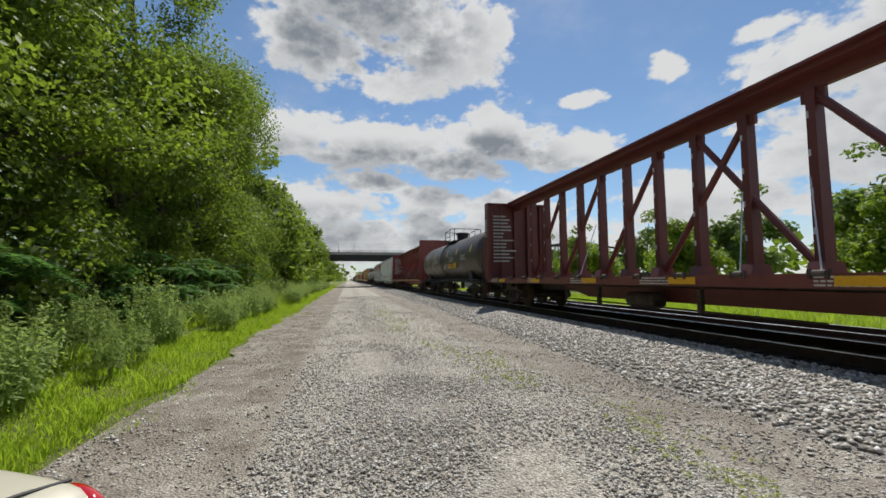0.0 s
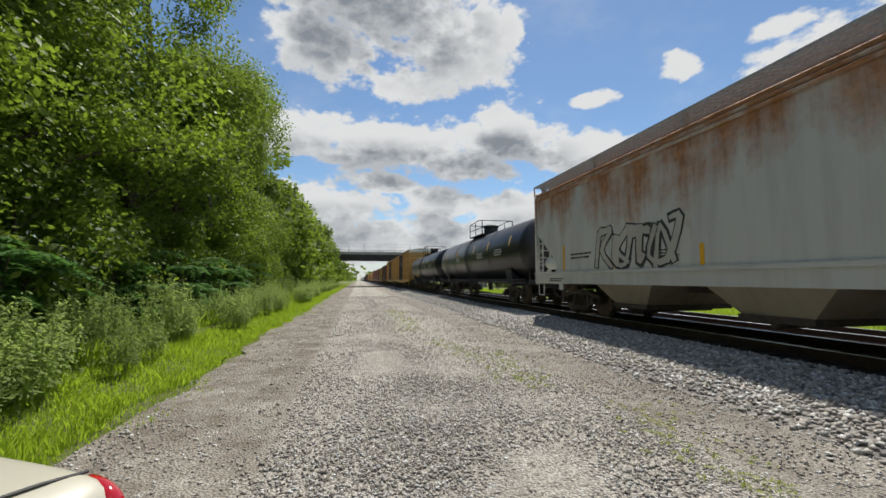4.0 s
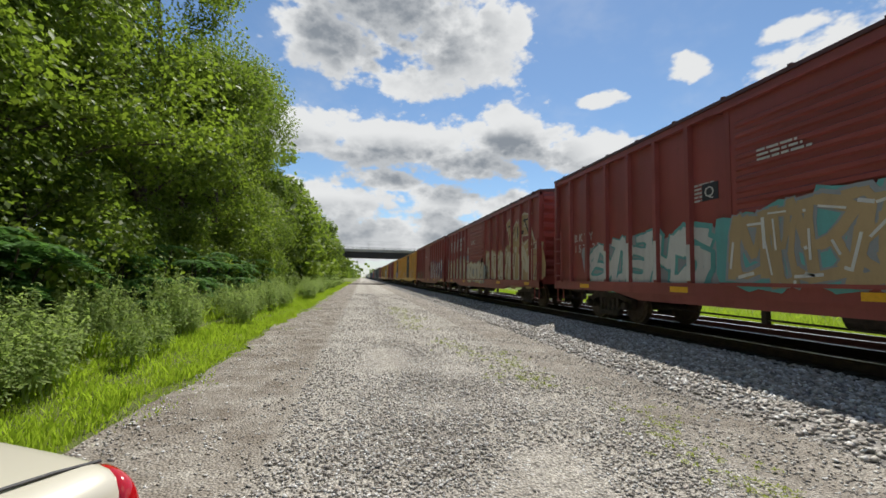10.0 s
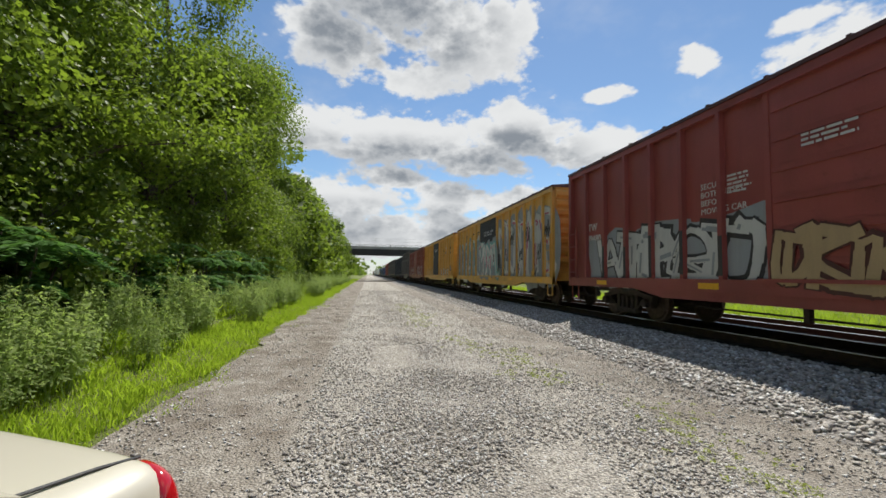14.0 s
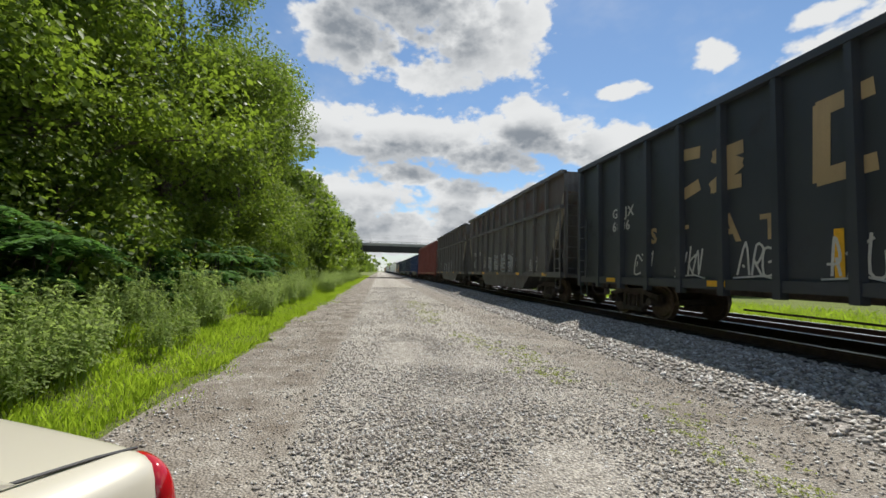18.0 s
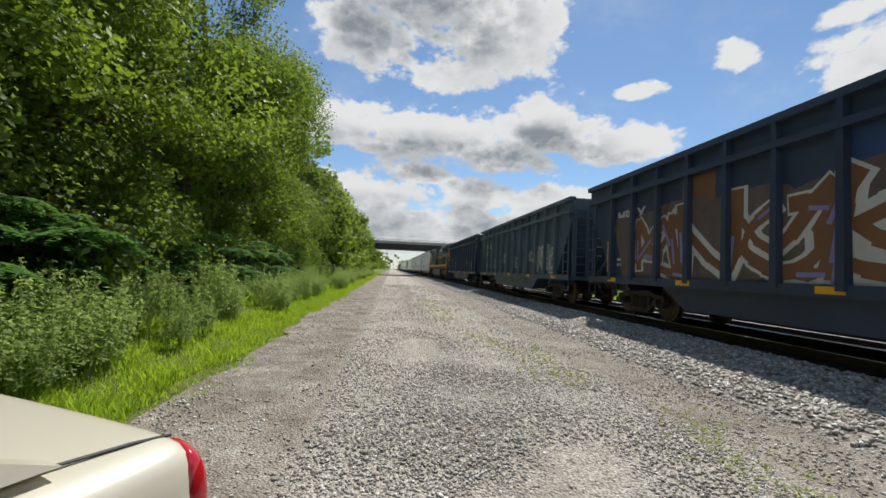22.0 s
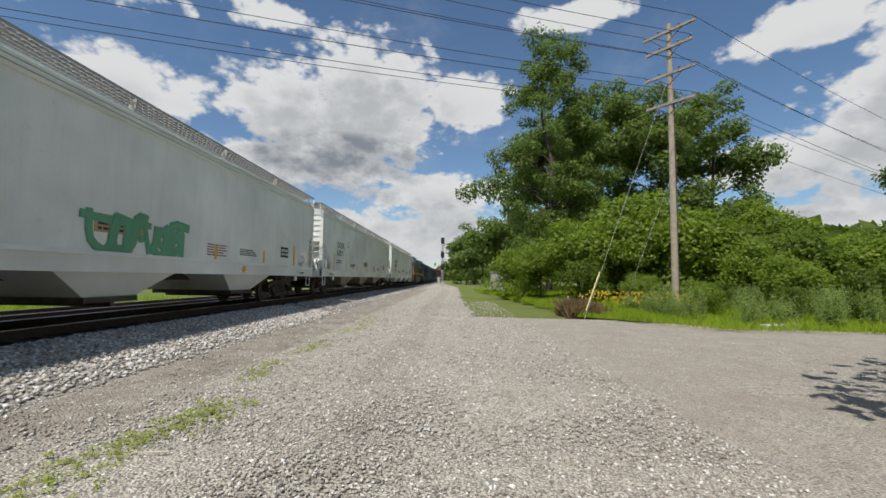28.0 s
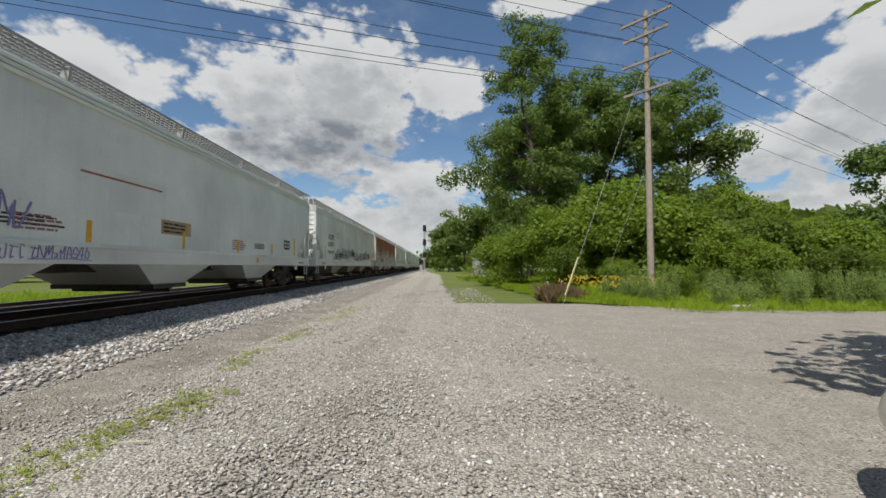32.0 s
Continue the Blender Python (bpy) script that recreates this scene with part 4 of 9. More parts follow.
def reflectors(car, x, z, ys, w=0.45, h=0.1):
    for y in ys:
        me = shared(f"refl{w}{h}", lambda: Shape().box(-0.004, 0, -w / 2, w / 2, 0, h).mesh("reflector", REFLECT))
        part("reflector", me, REFLECT, car, at=(x, y, z))


def new_car(name, s0, s1, label, category):
    car = tagged(new(name), label, category, "cars of the passing train")
    train.append((car, (s0 + s1) / 2))
    return car, s1 - s0


def underframe(car, length, inset=2.6, z=0.82):
    part("centre_sill", shared(f"sill{length:.1f}{z}", lambda: Shape().box(-0.3, 0.3, -length / 2, length / 2, z, z + 0.28).mesh("centre_sill", IRON)), IRON, car)
    for k in (-1, 1):
        truck(car, k * (length / 2 - inset))
        coupler(car, k * length / 2)


def belly(car, y=0.0, z=0.55):
    """Brake reservoir, cylinder and rigging hung between the trucks."""
    me = shared("reservoir", lambda: Shape().lathe([(-0.55, 0.05), (-0.5, 0.2), (0.5, 0.2), (0.55, 0.05)], (0, 0, 0), "y", 14).mesh("brake_reservoir", IRON))
    part("brake_reservoir", me, IRON, car, at=(-0.75, y, z + 0.1))
    me = shared("brake_rod", lambda: Shape().rod((-0.9, -4.2, 0.42), (-0.9, 4.2, 0.5), 0.02).box(-0.95, -0.85, -1.9, -1.8, 0.4, 0.9).box(-0.95, -0.85, 1.7, 1.8, 0.4, 0.9).mesh("brake_rigging", IRON))
    part("brake_rigging", me, IRON, car, at=(0, y, 0))


def end_ribs(car, length, z0, z1, count, material, half=1.42):
    """A corrugated end wall: a sheet and its raised horizontal ribs."""
    h = (z1 - z0) / count
    wall = [(-0.03, z1), (-0.03, z0)]
    for j in range(count):
        c = z0 + h * (j + 0.5)
        wall += [(0.004, c - h * 0.4), (0.08, c - h * 0.18), (0.08, c + h * 0.18), (0.004, c + h * 0.4)]
    me = shared(f"end{h:.2f}{material.name}{half}{z0}{count}", lambda: Shape().prism(wall, "x", -half, half).mesh("corrugated_end", material))
    for k in (-1, 1):
        r = part("corrugated_end", me, material, car, at=(0, k * length / 2, 0))
        if k < 0:
            r.rotation_euler = (0, 0, math.pi)


def boxcar(name, s0, s1, paint_mat, label, eave=4.5, door=(-1.5, 1.9), door_mat=None, door_kind="ribbed", rib_gap=1.02, ends=9, top_mat=None, sill_z=0.98, rails=(), roof_mat=None, rib_w=0.1):
    car, length = new_car("boxcar", s0, s1, label, "boxcar")
    half, door_mat = length / 2, door_mat or paint_mat
    x = 1.47
    part("body", Shape().box(-x, x, -half + 0.02, half - 0.02, sill_z + 0.1, eave - 0.02), paint_mat, car)
    r = Shape().prism([(-1.6, eave - 0.03), (-1.6, eave + 0.04), (-0.1, eave + 0.2), (0.1, eave + 0.2), (1.6, eave + 0.04), (1.6, eave - 0.03)], "y", -half - 0.03, half + 0.03)
    for k in range(int(length / 1.25)):
        y = -half + 0.6 + k * 1.25
        r.prism([(-1.61, eave + 0.03), (-1.61, eave + 0.07), (-0.1, eave + 0.24), (0.1, eave + 0.24), (1.61, eave + 0.07), (1.61, eave + 0.03)], "y", y - 0.03, y + 0.03)
    roof = part("roof", r, roof_mat or DARK_OXIDE, car)
    for k in (-1, 1):
        part("side_sill", Shape().box(k * 1.44, k * 1.585, -half, half, sill_z - 0.12, sill_z + 0.14), paint_mat, car)
        part("top_chord", Shape().box(k * 1.44, k * 1.575, -half, half, eave - 0.17, eave - 0.035), paint_mat, car)
        fish = Shape().prism([(-half * 0.62, sill_z - 0.12), (half * 0.62, sill_z - 0.12), (half * 0.5, sill_z - 0.3), (-half * 0.5, sill_z - 0.3)], "x", k * 1.42, k * 1.56)
        part("sill_apron", fish, paint_mat, car)
        for j in (-1, 1):
            part("corner_post", Shape().box(k * 1.42, k * 1.595, j * half, j * (half - 0.14), sill_z - 0.14, eave - 0.03), paint_mat, car)
    rib = shared(f"rib{eave}{paint_mat.name}{rib_w}", lambda: Shape().prism([(-rib_w * 0.75, 0), (-rib_w * 0.5, 0.11), (rib_w * 0.5, 0.11), (rib_w * 0.75, 0)], "z", sill_z + 0.12, eave - 0.15).mesh("rib", paint_mat))
    y = half - 0.14
    ys = []
    n1, n2 = round((half - door[1]) / rib_gap), round((half + door[0]) / rib_gap)
    ys += [door[1] + (half - door[1]) * k / n1 for k in range(n1)]
    ys += [-half - (-half - door[0]) * k / n2 for k in range(1, n2 + 1)]
    for yy in ys:
        for k in (-1, 1):
            p = part("rib", rib, paint_mat, car, at=(k * 1.465, yy, 0))
            p.rotation_euler = (0, 0, math.pi / 2 if k < 0 else -math.pi / 2)
    rib_rows[car] = ys
    for z in rails:
        for a, b in ((door[1], half - 0.1), (-half + 0.1, door[0])):
            part("side_rail", Shape().box(-1.55, -1.46, a, b, z, z + 0.07), paint_mat, car)
    # doors
    def door_leaf(a, b):
        d = part("door", Shape().box(-1.56, -1.45, a, b, sill_z + 0.16, eave - 0.2), door_mat, car)
        if door_kind == "ribbed":
            n = int((eave - sill_z - 0.6) / 0.2)
            slat = shared(f"slat{b - a:.2f}{door_mat.name}", lambda: Shape().prism([(-1.555, 0), (-1.6, 0.03), (-1.6, 0.09), (-1.555, 0.12)], "y", 0.12, b - a - 0.12).mesh("corrugation", door_mat))
            for k in range(n):
                part("corrugation", slat, door_mat, d, at=(0, a, sill_z + 0.35 + k * 0.2))
        elif door_kind == "panel":
            for k in range(6):
                part("door_bar", Shape().box(-1.585, -1.55, a + 0.06, b - 0.06, sill_z + 0.4 + k * (eave - sill_z - 0.8) / 5.4, sill_z + 0.5 + k * (eave - sill_z - 0.8) / 5.4), door_mat, d)
        else:
            for yy in (a + 0.06, (a + b) / 2, b - 0.06):
                part("door_post", Shape().box(-1.6, -1.55, yy - 0.05, yy + 0.05, sill_z + 0.2, eave - 0.25), door_mat, d)
            for z in (sill_z + 0.75, sill_z + 1.5, sill_z + 2.3, sill_z + 3.0):
                part("door_bar", Shape().box(-1.585, -1.55, a + 0.1, b - 0.1, z, z + 0.09), door_mat, d)
            for yy in (a + (b - a) * 0.3, a + (b - a) * 0.72):
                part("lock_rod", Shape().rod((-1.63, yy, sill_z + 0.1), (-1.63, yy, eave - 0.2), 0.028), door_mat, d)
                part("rod_bracket", Shape().box(-1.65, -1.55, yy - 0.09, yy + 0.09, sill_z + 0.08, sill_z + 0.2), door_mat, d)
        part("door_handle", Shape().box(-1.64, -1.56, a + 0.15, a + 0.22, sill_z + 0.9, sill_z + 1.3), IRON, d)
    if door_kind == "plug_pair":
        m = (door[0] + door[1]) / 2
        door_leaf(door[0] + 0.03, m - 0.02)
        door_leaf(m + 0.02, door[1] - 0.03)
    else:
        door_leaf(door[0] + 0.05, door[1] - 0.05)
    part("door_track", Shape().box(-1.63, -1.44, door[0] - 1.6, door[1] + 0.2, sill_z + 0.1, sill_z + 0.16), paint_mat, car)
    part("door_track", Shape().box(-1.63, -1.44, door[0] - 1.6, door[1] + 0.2, eave - 0.22, eave - 0.16), paint_mat, car)
    part("end_wall", Shape().box(-1.46, 1.46, -half - 0.005, -half + 0.03, sill_z, eave + 0.06), paint_mat, car)
    part("end_wall", Shape().box(-1.46, 1.46, half - 0.03, half + 0.005, sill_z, eave + 0.06), paint_mat, car)
    end_ribs(car, length, sill_z + 0.25, eave - 0.1, ends, paint_mat)
    if top_mat:
        for k in (-1, 1):
            part("end_band", Shape().box(-1.5, 1.5, k * (half + 0.08), k * half, eave - 0.42, eave + 0.08), top_mat, car)
    for k in (-1, 1):
        ladder(car, -1.62, k * (half - 0.32), sill_z + 0.1, sill_z + 1.75, paint_mat, 0.44, 4)
        ladder(car, -1.18, k * (half + 0.1), sill_z + 0.1, sill_z + 1.75, paint_mat, 0.44, 4, "x")
        stirrup(car, -1.53, k * (half - 0.32), sill_z - 0.12, paint_mat)
        part("end_platform", Shape().box(-0.9, 0.9, k * half, k * (half + 0.28), sill_z + 0.02, sill_z + 0.06), IRON, car)
    part("brake_wheel", Shape().lathe([(-0.03, 0.24), (0.03, 0.28), (0.03, 0.22), (-0.03, 0.2)], (0.5, -half - 0.2, sill_z + 1.3), "y", 16), IRON, car)
    underframe(car, length, 2.35)
    belly(car)
    reflectors(car, -1.587, sill_z - 0.06, [half * k for k in (-0.86, -0.45, -0.05, 0.35, 0.78)], 0.5, 0.12)
    return car, length


def covered_hopper(name, s0, s1, paint_mat, label, bays=4, seed=1, roof_mat=None, sill_mat=None, stain=None):
    car, length = new_car("covered_hopper", s0, s1, label, "hopper car")
    half = length / 2
    sill_mat = sill_mat or paint_mat
    z0, z1, zr = 1.34, 4.02, 4.36
    xw = 1.56
    # side sheets, cut away at the lower corners above the end platforms
    cut, up = 1.75, 1.5
    end = [(0.05, up), (0.5, 1.22), (0.95, 0.96), (1.4, 0.66), (1.6, 0.46), (1.68, 0.28), (1.62, 0.12), (1.45, 0.03), (1.45, 0.0)]
    prof = [(-half + 0.05, z1)] + [(-half + a, z0 + b) for a, b in end] + [(half - a, z0 + b) for a, b in reversed(end)] + [(half - 0.05, z1)]
    for k in (-1, 1):
        part("side_sheet", Shape().prism(prof, "x", k * xw, k * (xw - 0.05)), paint_mat, car)
        part("side_sill", Shape().box(k * (xw + 0.04), k * (xw - 0.1), -half, half, 1.0, z0 + 0.02), sill_mat, car)
        part("sill_flange", Shape().box(k * (xw + 0.07), k * (xw - 0.1), -half + 0.02, half - 0.02, z0 - 0.03, z0 + 0.05), sill_mat, car)
        for j in range(3):
            part("eave_fold", Shape().prism([(k * (xw + 0.03 - 0.035 * j), z1 - 0.02 + 0.11 * j), (k * (xw + 0.05 - 0.035 * j), z1 + 0.04 + 0.11 * j), (k * (xw - 0.03 - 0.035 * j), z1 + 0.09 + 0.11 * j), (k * (xw - 0.12), z1 + 0.05 + 0.11 * j)], "y", -half + 0.04, half - 0.04), paint_mat, car)
    roof = part("roof", Shape().prism([(-xw + 0.03, z1), (-xw + 0.1, zr), (-0.75, zr + 0.14), (0.75, zr + 0.14), (xw - 0.1, zr), (xw - 0.03, z1)], "y", -half + 0.06, half - 0.06), roof_mat or paint_mat, car)
    part("hatch_trough", Shape().box(-0.36, 0.36, -half + 0.8, half - 0.8, zr + 0.13, zr + 0.28), roof_mat or paint_mat, car)
    # end walls: upright above, sloping in below
    for k in (-1, 1):
        part("end_wall", Shape().box(-xw, xw, k * (half - 0.05), k * (half - 0.1), z0 + up - 0.1, zr - 0.02), PALE_GREY if paint_mat is LIGHT_GREY else paint_mat, car)
        part("slope_sheet", Shape().prism([(k * (half - 0.06), z0 + up), (k * (half - 0.1), z0 + up + 0.05), (k * (half - cut - 0.9), z0 - 0.25), (k * (half - cut - 0.8), z0 - 0.35)], "x", -xw + 0.03, xw - 0.03), sill_mat, car)
        part("end_platform", Shape().box(-1.45, 1.45, k * (half - 1.9), k * (half + 0.02), 1.0, 1.12), sill_mat, car)
        part("end_sill", Shape().box(-1.5, 1.5, k * (half - 0.1), k * (half + 0.05), 0.96, 1.3), sill_mat, car)
        part("bolster_web", Shape().prism([(k * (half - 1.5), 1.1), (k * (half - 2.5), 1.1), (k * (half - 2.3), 2.0), (k * (half - 1.7), 2.2)], "x", -0.3, 0.3), sill_mat, car)
        for j in (-1, 1):
            part("corner_post", Shape().box(j * (xw + 0.03), j * (xw - 0.09), k * half, k * (half - 0.12), 0.95, zr - 0.25), sill_mat, car)
            part("strut", Shape().rod((j * 1.35, k * (half - 0.12), 1.15), (j * 0.8, k * (half - 0.8), 2.35), 0.04), sill_mat, car)
        part("air_reservoir", Shape().lathe([(-0.56, 0.06), (-0.5, 0.17), (-0.42, 0.22), (0.42, 0.22), (0.5, 0.17), (0.56, 0.06)], (-1.22, k * (half - 0.95), 1.72), "y", 16), PALE_GREY, car)
        ladder(car, -xw - 0.04, k * (half - 0.42), 1.3, 2.6, sill_mat, 0.52, 4)
        ladder(car, -xw - 0.01, k * (half - 0.02) - 0.0, 1.0, zr - 0.1, sill_mat, 0.46, 12, "x").location.x = -1.22
        stirrup(car, -xw, k * (half - 0.45), 1.0, sill_mat)
        reflectors(car, -xw - 0.005, 1.42, [k * (half - 2.15)], 0.13, 0.82)
    reflectors(car, -xw - 0.005, 1.42, [half * f for f in (-0.55, -0.28, 0.0, 0.28, 0.55)], 0.11, 0.42)
    # walkway on the roof: edge boards of mesh, end cranks and brackets
    for k in (-1, 1):
        def grating():
            g = Shape()
            for a in range(9):
                x = k * (0.5 + a * 0.125)
                g.box(x - 0.012, x + 0.012, -half - 0.25, half + 0.25, zr + 0.265, zr + 0.325)
            for j in range(int((length + 0.4) / 0.17)):
                y = -half - 0.2 + j * 0.17
                g.box(k * 0.5, k * 1.5, y - 0.008, y + 0.008, zr + 0.29, zr + 0.32)
            return g.mesh("running_board", GRATE)
        w = shared(f"grating{k}{length:.1f}", grating)
        part("running_board", w, GRATE, car)
        br = shared(f"board_bracket{k}", lambda: Shape().prism([(k * 1.46, zr - 0.02), (k * 1.5, zr + 0.27), (k * 1.38, zr + 0.27), (k * 1.3, zr + 0.06)], "y", -0.03, 0.03).mesh("board_bracket", GRATE))
        for j in range(7):
            part("board_bracket", br, paint_mat, car, at=(0, -half + 0.4 + j * (length - 0.8) / 6, 0))
        for j in (-1, 1):
            part("board_end", Shape().bars([(k * 1.48, j * (half + 0.24), zr + 0.28), (k * 1.5, j * (half + 0.16), zr - 0.1), (k * 1.5, j * (half + 0.02), zr - 0.35)], 0.025), sill_mat, car)
    # discharge bays
    n = bays
    span = length - 2 * (cut + 1.3)
    step = span / n
    for j in range(n):
        c = -span / 2 + step * (j + 0.5)
        w = step * 0.31
        s = Shape()
        lo = [(-1.2, c - 0.62, 0.5), (1.2, c - 0.62, 0.5), (1.2, c + 0.62, 0.5), (-1.2, c + 0.62, 0.5)]
        hi = [(-xw + 0.08, c - w, 1.04), (xw - 0.08, c - w, 1.04), (xw - 0.08, c + w, 1.04), (-xw + 0.08, c + w, 1.04)]
        s.add(lo + hi, [(3, 2, 1, 0), (4, 5, 6, 7), (0, 1, 5, 4), (1, 2, 6, 5), (2, 3, 7, 6), (3, 0, 4, 7)])
        bay = part("discharge_bay", s, TAN if seed % 2 else sill_mat, car)
        part("outlet_gate", Shape().box(-1.25, 1.25, c - 0.66, c + 0.66, 0.4, 0.51), IRON, bay)
        part("gate_shaft", Shape().rod((-1.25, c, 0.36), (1.25, c, 0.36), 0.06, 10), IRON, bay)
    underframe(car, length, 2.25)
    # stencils
    tagx = -xw - 0.004
    r = random.Random(seed)
    bars_of_text(car, tagx, half - 2.6, 1.75, 1.5, 0.22, 2, DARK_STENCIL, seed=seed)
    bars_of_text(car, tagx, half * 0.45, 1.62, 1.3, 0.2, 3, DARK_STENCIL, seed=seed + 1)
    bars_of_text(car, tagx, -half * 0.4, 1.6, 1.1, 0.22, 4, DARK_STENCIL, seed=seed + 2)
    part("data_panel", Shape().box(tagx, tagx + 0.004, -half + 2.75, -half + 3.45, 1.7, 2.1), DARK_STENCIL, car)
    for a in (0.06, 0.38):
        part("panel_print", Shape().box(tagx - 0.002, tagx, -half + 2.75 + a, -half + 3.0 + a, 1.78, 1.86).box(tagx - 0.002, tagx, -half + 2.75 + a, -half + 3.0 + a, 1.92, 2.02), STENCIL, car)
    bars_of_text(car, -xw - 0.044, half - 1.2, 1.06, 1.0, 0.14, 2, DARK_STENCIL, seed=seed + 3)
    bars_of_text(car, -xw - 0.044, -half + 1.6, 1.08, 0.7, 0.1, 1, DARK_STENCIL, seed=seed + 4)
    part("roundel", Shape().lathe([(-0.003, 0.11), (0, 0.11)], (-xw - 0.042, -half * 0.42, 1.18), "x", 14), REFLECT, car)
    for k in (-1, 1):
        part("jacking_pad", Shape().box(-xw - 0.06, -xw, k * (half - 2.0) - 0.1, k * (half - 2.0) + 0.1, 0.8, 1.02), sill_mat, car)
    return car, length


def runs_of_rust(car, x, y0, y1, z_top, count, seed, material):
    """Rust that has bled down a side sheet, each patch a part."""
    r = random.Random(seed)
    for k in range(count):
        c, w, h = r.uniform(y1, y0), r.uniform(0.15, 0.7), r.uniform(0.25, 1.1)
        n = 14
        pts = []
        for i in range(n):
            a = 2 * math.pi * i / n
            dz = math.sin(a)
            drip = 1.0 if dz > 0 else r.uniform(0.6, 1.9)
            pts.append((c + w / 2 * math.cos(a) * r.uniform(0.75, 1.1), z_top - 0.14 - h * 0.3 + h * 0.4 * min(dz, 0.3) * drip))
        part("rust_patch", Shape().add(*outline_solid(pts, x - 0.0005 - 0.0003 * (k % 7), 0.002)), material, car)


def tank_car(name, s0, s1, paint_mat, label, radius=1.46, zc=2.48, rings=(), seed=1, rail_mat=None):
    car, length = new_car("tank_car", s0, s1, label, "tank car")
    half = length / 2
    hl = half - 0.15
    prof = [(-hl + 0.62 * (1 - math.cos(math.pi / 2 * k / 6)), max(0.02, radius * math.sin(math.pi / 2 * k / 6))) for k in range(7)]
    prof = prof + [(-t, r) for t, r in reversed(prof)]
    round_faces(part("tank_shell", Shape().lathe(prof, (0, 0, zc), "y", 48), paint_mat, car), 30)
    for y in rings:
        round_faces(part("shell_band", Shape().lathe([(y - 0.03, radius + 0.002), (y - 0.02, radius + 0.012), (y + 0.02, radius + 0.012), (y + 0.03, radius + 0.002)], (0, 0, zc), "y", 48), paint_mat, car), 60)
    top = zc + radius
    rail_mat = rail_mat or BLACK
    part("manway", Shape().lathe([(top - 0.15, 0.42), (top + 0.42, 0.42), (top + 0.44, 0.5), (top + 0.54, 0.5), (top + 0.62, 0.3)], (0, -0.1, 0), "z", 18), rail_mat, car)
    pf = part("platform", Shape().box(-0.95, -0.42, -1.35, 1.35, top - 0.12, top - 0.07).box(0.42, 0.95, -1.35, 1.35, top - 0.12, top - 0.07), rail_mat, car)
    for k in (-1, 1):
        part("guard_rail", Shape().bars([(k * 0.95, -1.35, top - 0.1), (k * 0.95, -1.35, top + 0.72), (k * 0.95, -0.5, top + 0.8), (k * 0.95, 1.35, top + 0.72), (k * 0.95, 1.35, top - 0.1)], 0.028).bars([(k * 0.95, -1.35, top + 0.3), (k * 0.95, 1.35, top + 0.3)], 0.02), rail_mat, pf)
        part("guard_post", Shape().rod((k * 0.95, 0, top - 0.1), (k * 0.95, 0, top + 0.75), 0.022), rail_mat, pf)
        part("end_rail", Shape().bars([(-0.95, k * 1.35, top + 0.72), (0.95, k * 1.35, top + 0.72)], 0.024), rail_mat, pf)
    # ladder bowed over the shell
    lad = Shape()
    for dy in (-0.24, 0.24):
        pts = [(-radius * math.cos(a) - 0.08 * math.cos(a), 0.35 + dy, zc + (radius + 0.08) * math.sin(a)) for a in [radians(d) for d in range(-40, 66, 12)]]
        lad.bars([(-1.28, 0.35 + dy * 1.6, 0.72)] + pts, 0.022)
    for d in range(-40, 64, 11):
        a = radians(d)
        lad.rod((-(radius + 0.08) * math.cos(a), 0.11, zc + (radius + 0.08) * math.sin(a)), (-(radius + 0.08) * math.cos(a), 0.59, zc + (radius + 0.08) * math.sin(a)), 0.016)
    part("ladder", lad, rail_mat, car)
    # saddles, stub sills, side walk rails
    for k in (-1, 1):
        y = k * (half - 2.5)
        part("saddle", Shape().prism([(-1.2, 0.95), (-1.28, 1.6), (-0.9, 1.25), (0.0, 1.02), (0.9, 1.25), (1.28, 1.6), (1.2, 0.95)], "y", y - 0.35, y + 0.35), rail_mat, car)
        part("stub_sill", Shape().box(-0.32, 0.32, k * (half + 0.15), k * (half - 4.2), 0.8, 1.1), rail_mat, car)
        part("end_sill", Shape().box(-1.4, 1.4, k * (half + 0.05), k * (half + 0.18), 0.95, 1.12), rail_mat, car)
        part("end_rail", Shape().bars([(-1.35, k * (half + 0.12), 1.1), (-1.35, k * (half + 0.12), 2.05), (1.35, k * (half + 0.12), 2.05), (1.35, k * (half + 0.12), 1.1)], 0.028), rail_mat, car)
        part("side_walk", Shape().box(k * 1.15, k * 1.48, -half + 0.1, half - 0.1, 0.98, 1.03), rail_mat, car)
        part("side_pipe", Shape().rod((k * 1.46, -half + 0.2, 1.12), (k * 1.46, half - 0.2, 1.12), 0.025), rail_mat, car)
        for j in range(9):
            y2 = -half + 3.6 + j * (length - 7.2) / 8
            part("step_hanger", Shape().bars([(k * 1.42, y2 - 0.16, 1.0), (k * 1.42, y2 - 0.16, 0.66 if j % 4 == 0 else 0.84), (k * 1.42, y2 + 0.16, 0.66 if j % 4 == 0 else 0.84), (k * 1.42, y2 + 0.16, 1.0)], 0.02), rail_mat, car)
        stirrup(car, -1.42, k * (half - 0.25), 0.98, rail_mat)
        truck(car, k * (half - 2.5))
        coupler(car, k * (half + 0.12))
    part("bottom_outlet", Shape().rod((0, 0, 0.5), (0, 0, 1.1), 0.14, 10), IRON, car)
    belly(car, 1.5, 0.6)
    for f in (-0.78, -0.42, -0.12, 0.36, 0.72):
        part("reflector", Shape().prism([(-radius * math.cos(radians(q)) - 0.006, zc + radius * math.sin(radians(q))) for q in (8, 14, 20, 26)] + [(-radius * math.cos(radians(q)) + 0.02, zc + radius * math.sin(radians(q))) for q in (26, 8)], "y", half * f - 0.09, half * f + 0.09), REFLECT, car)
    r = random.Random(seed)
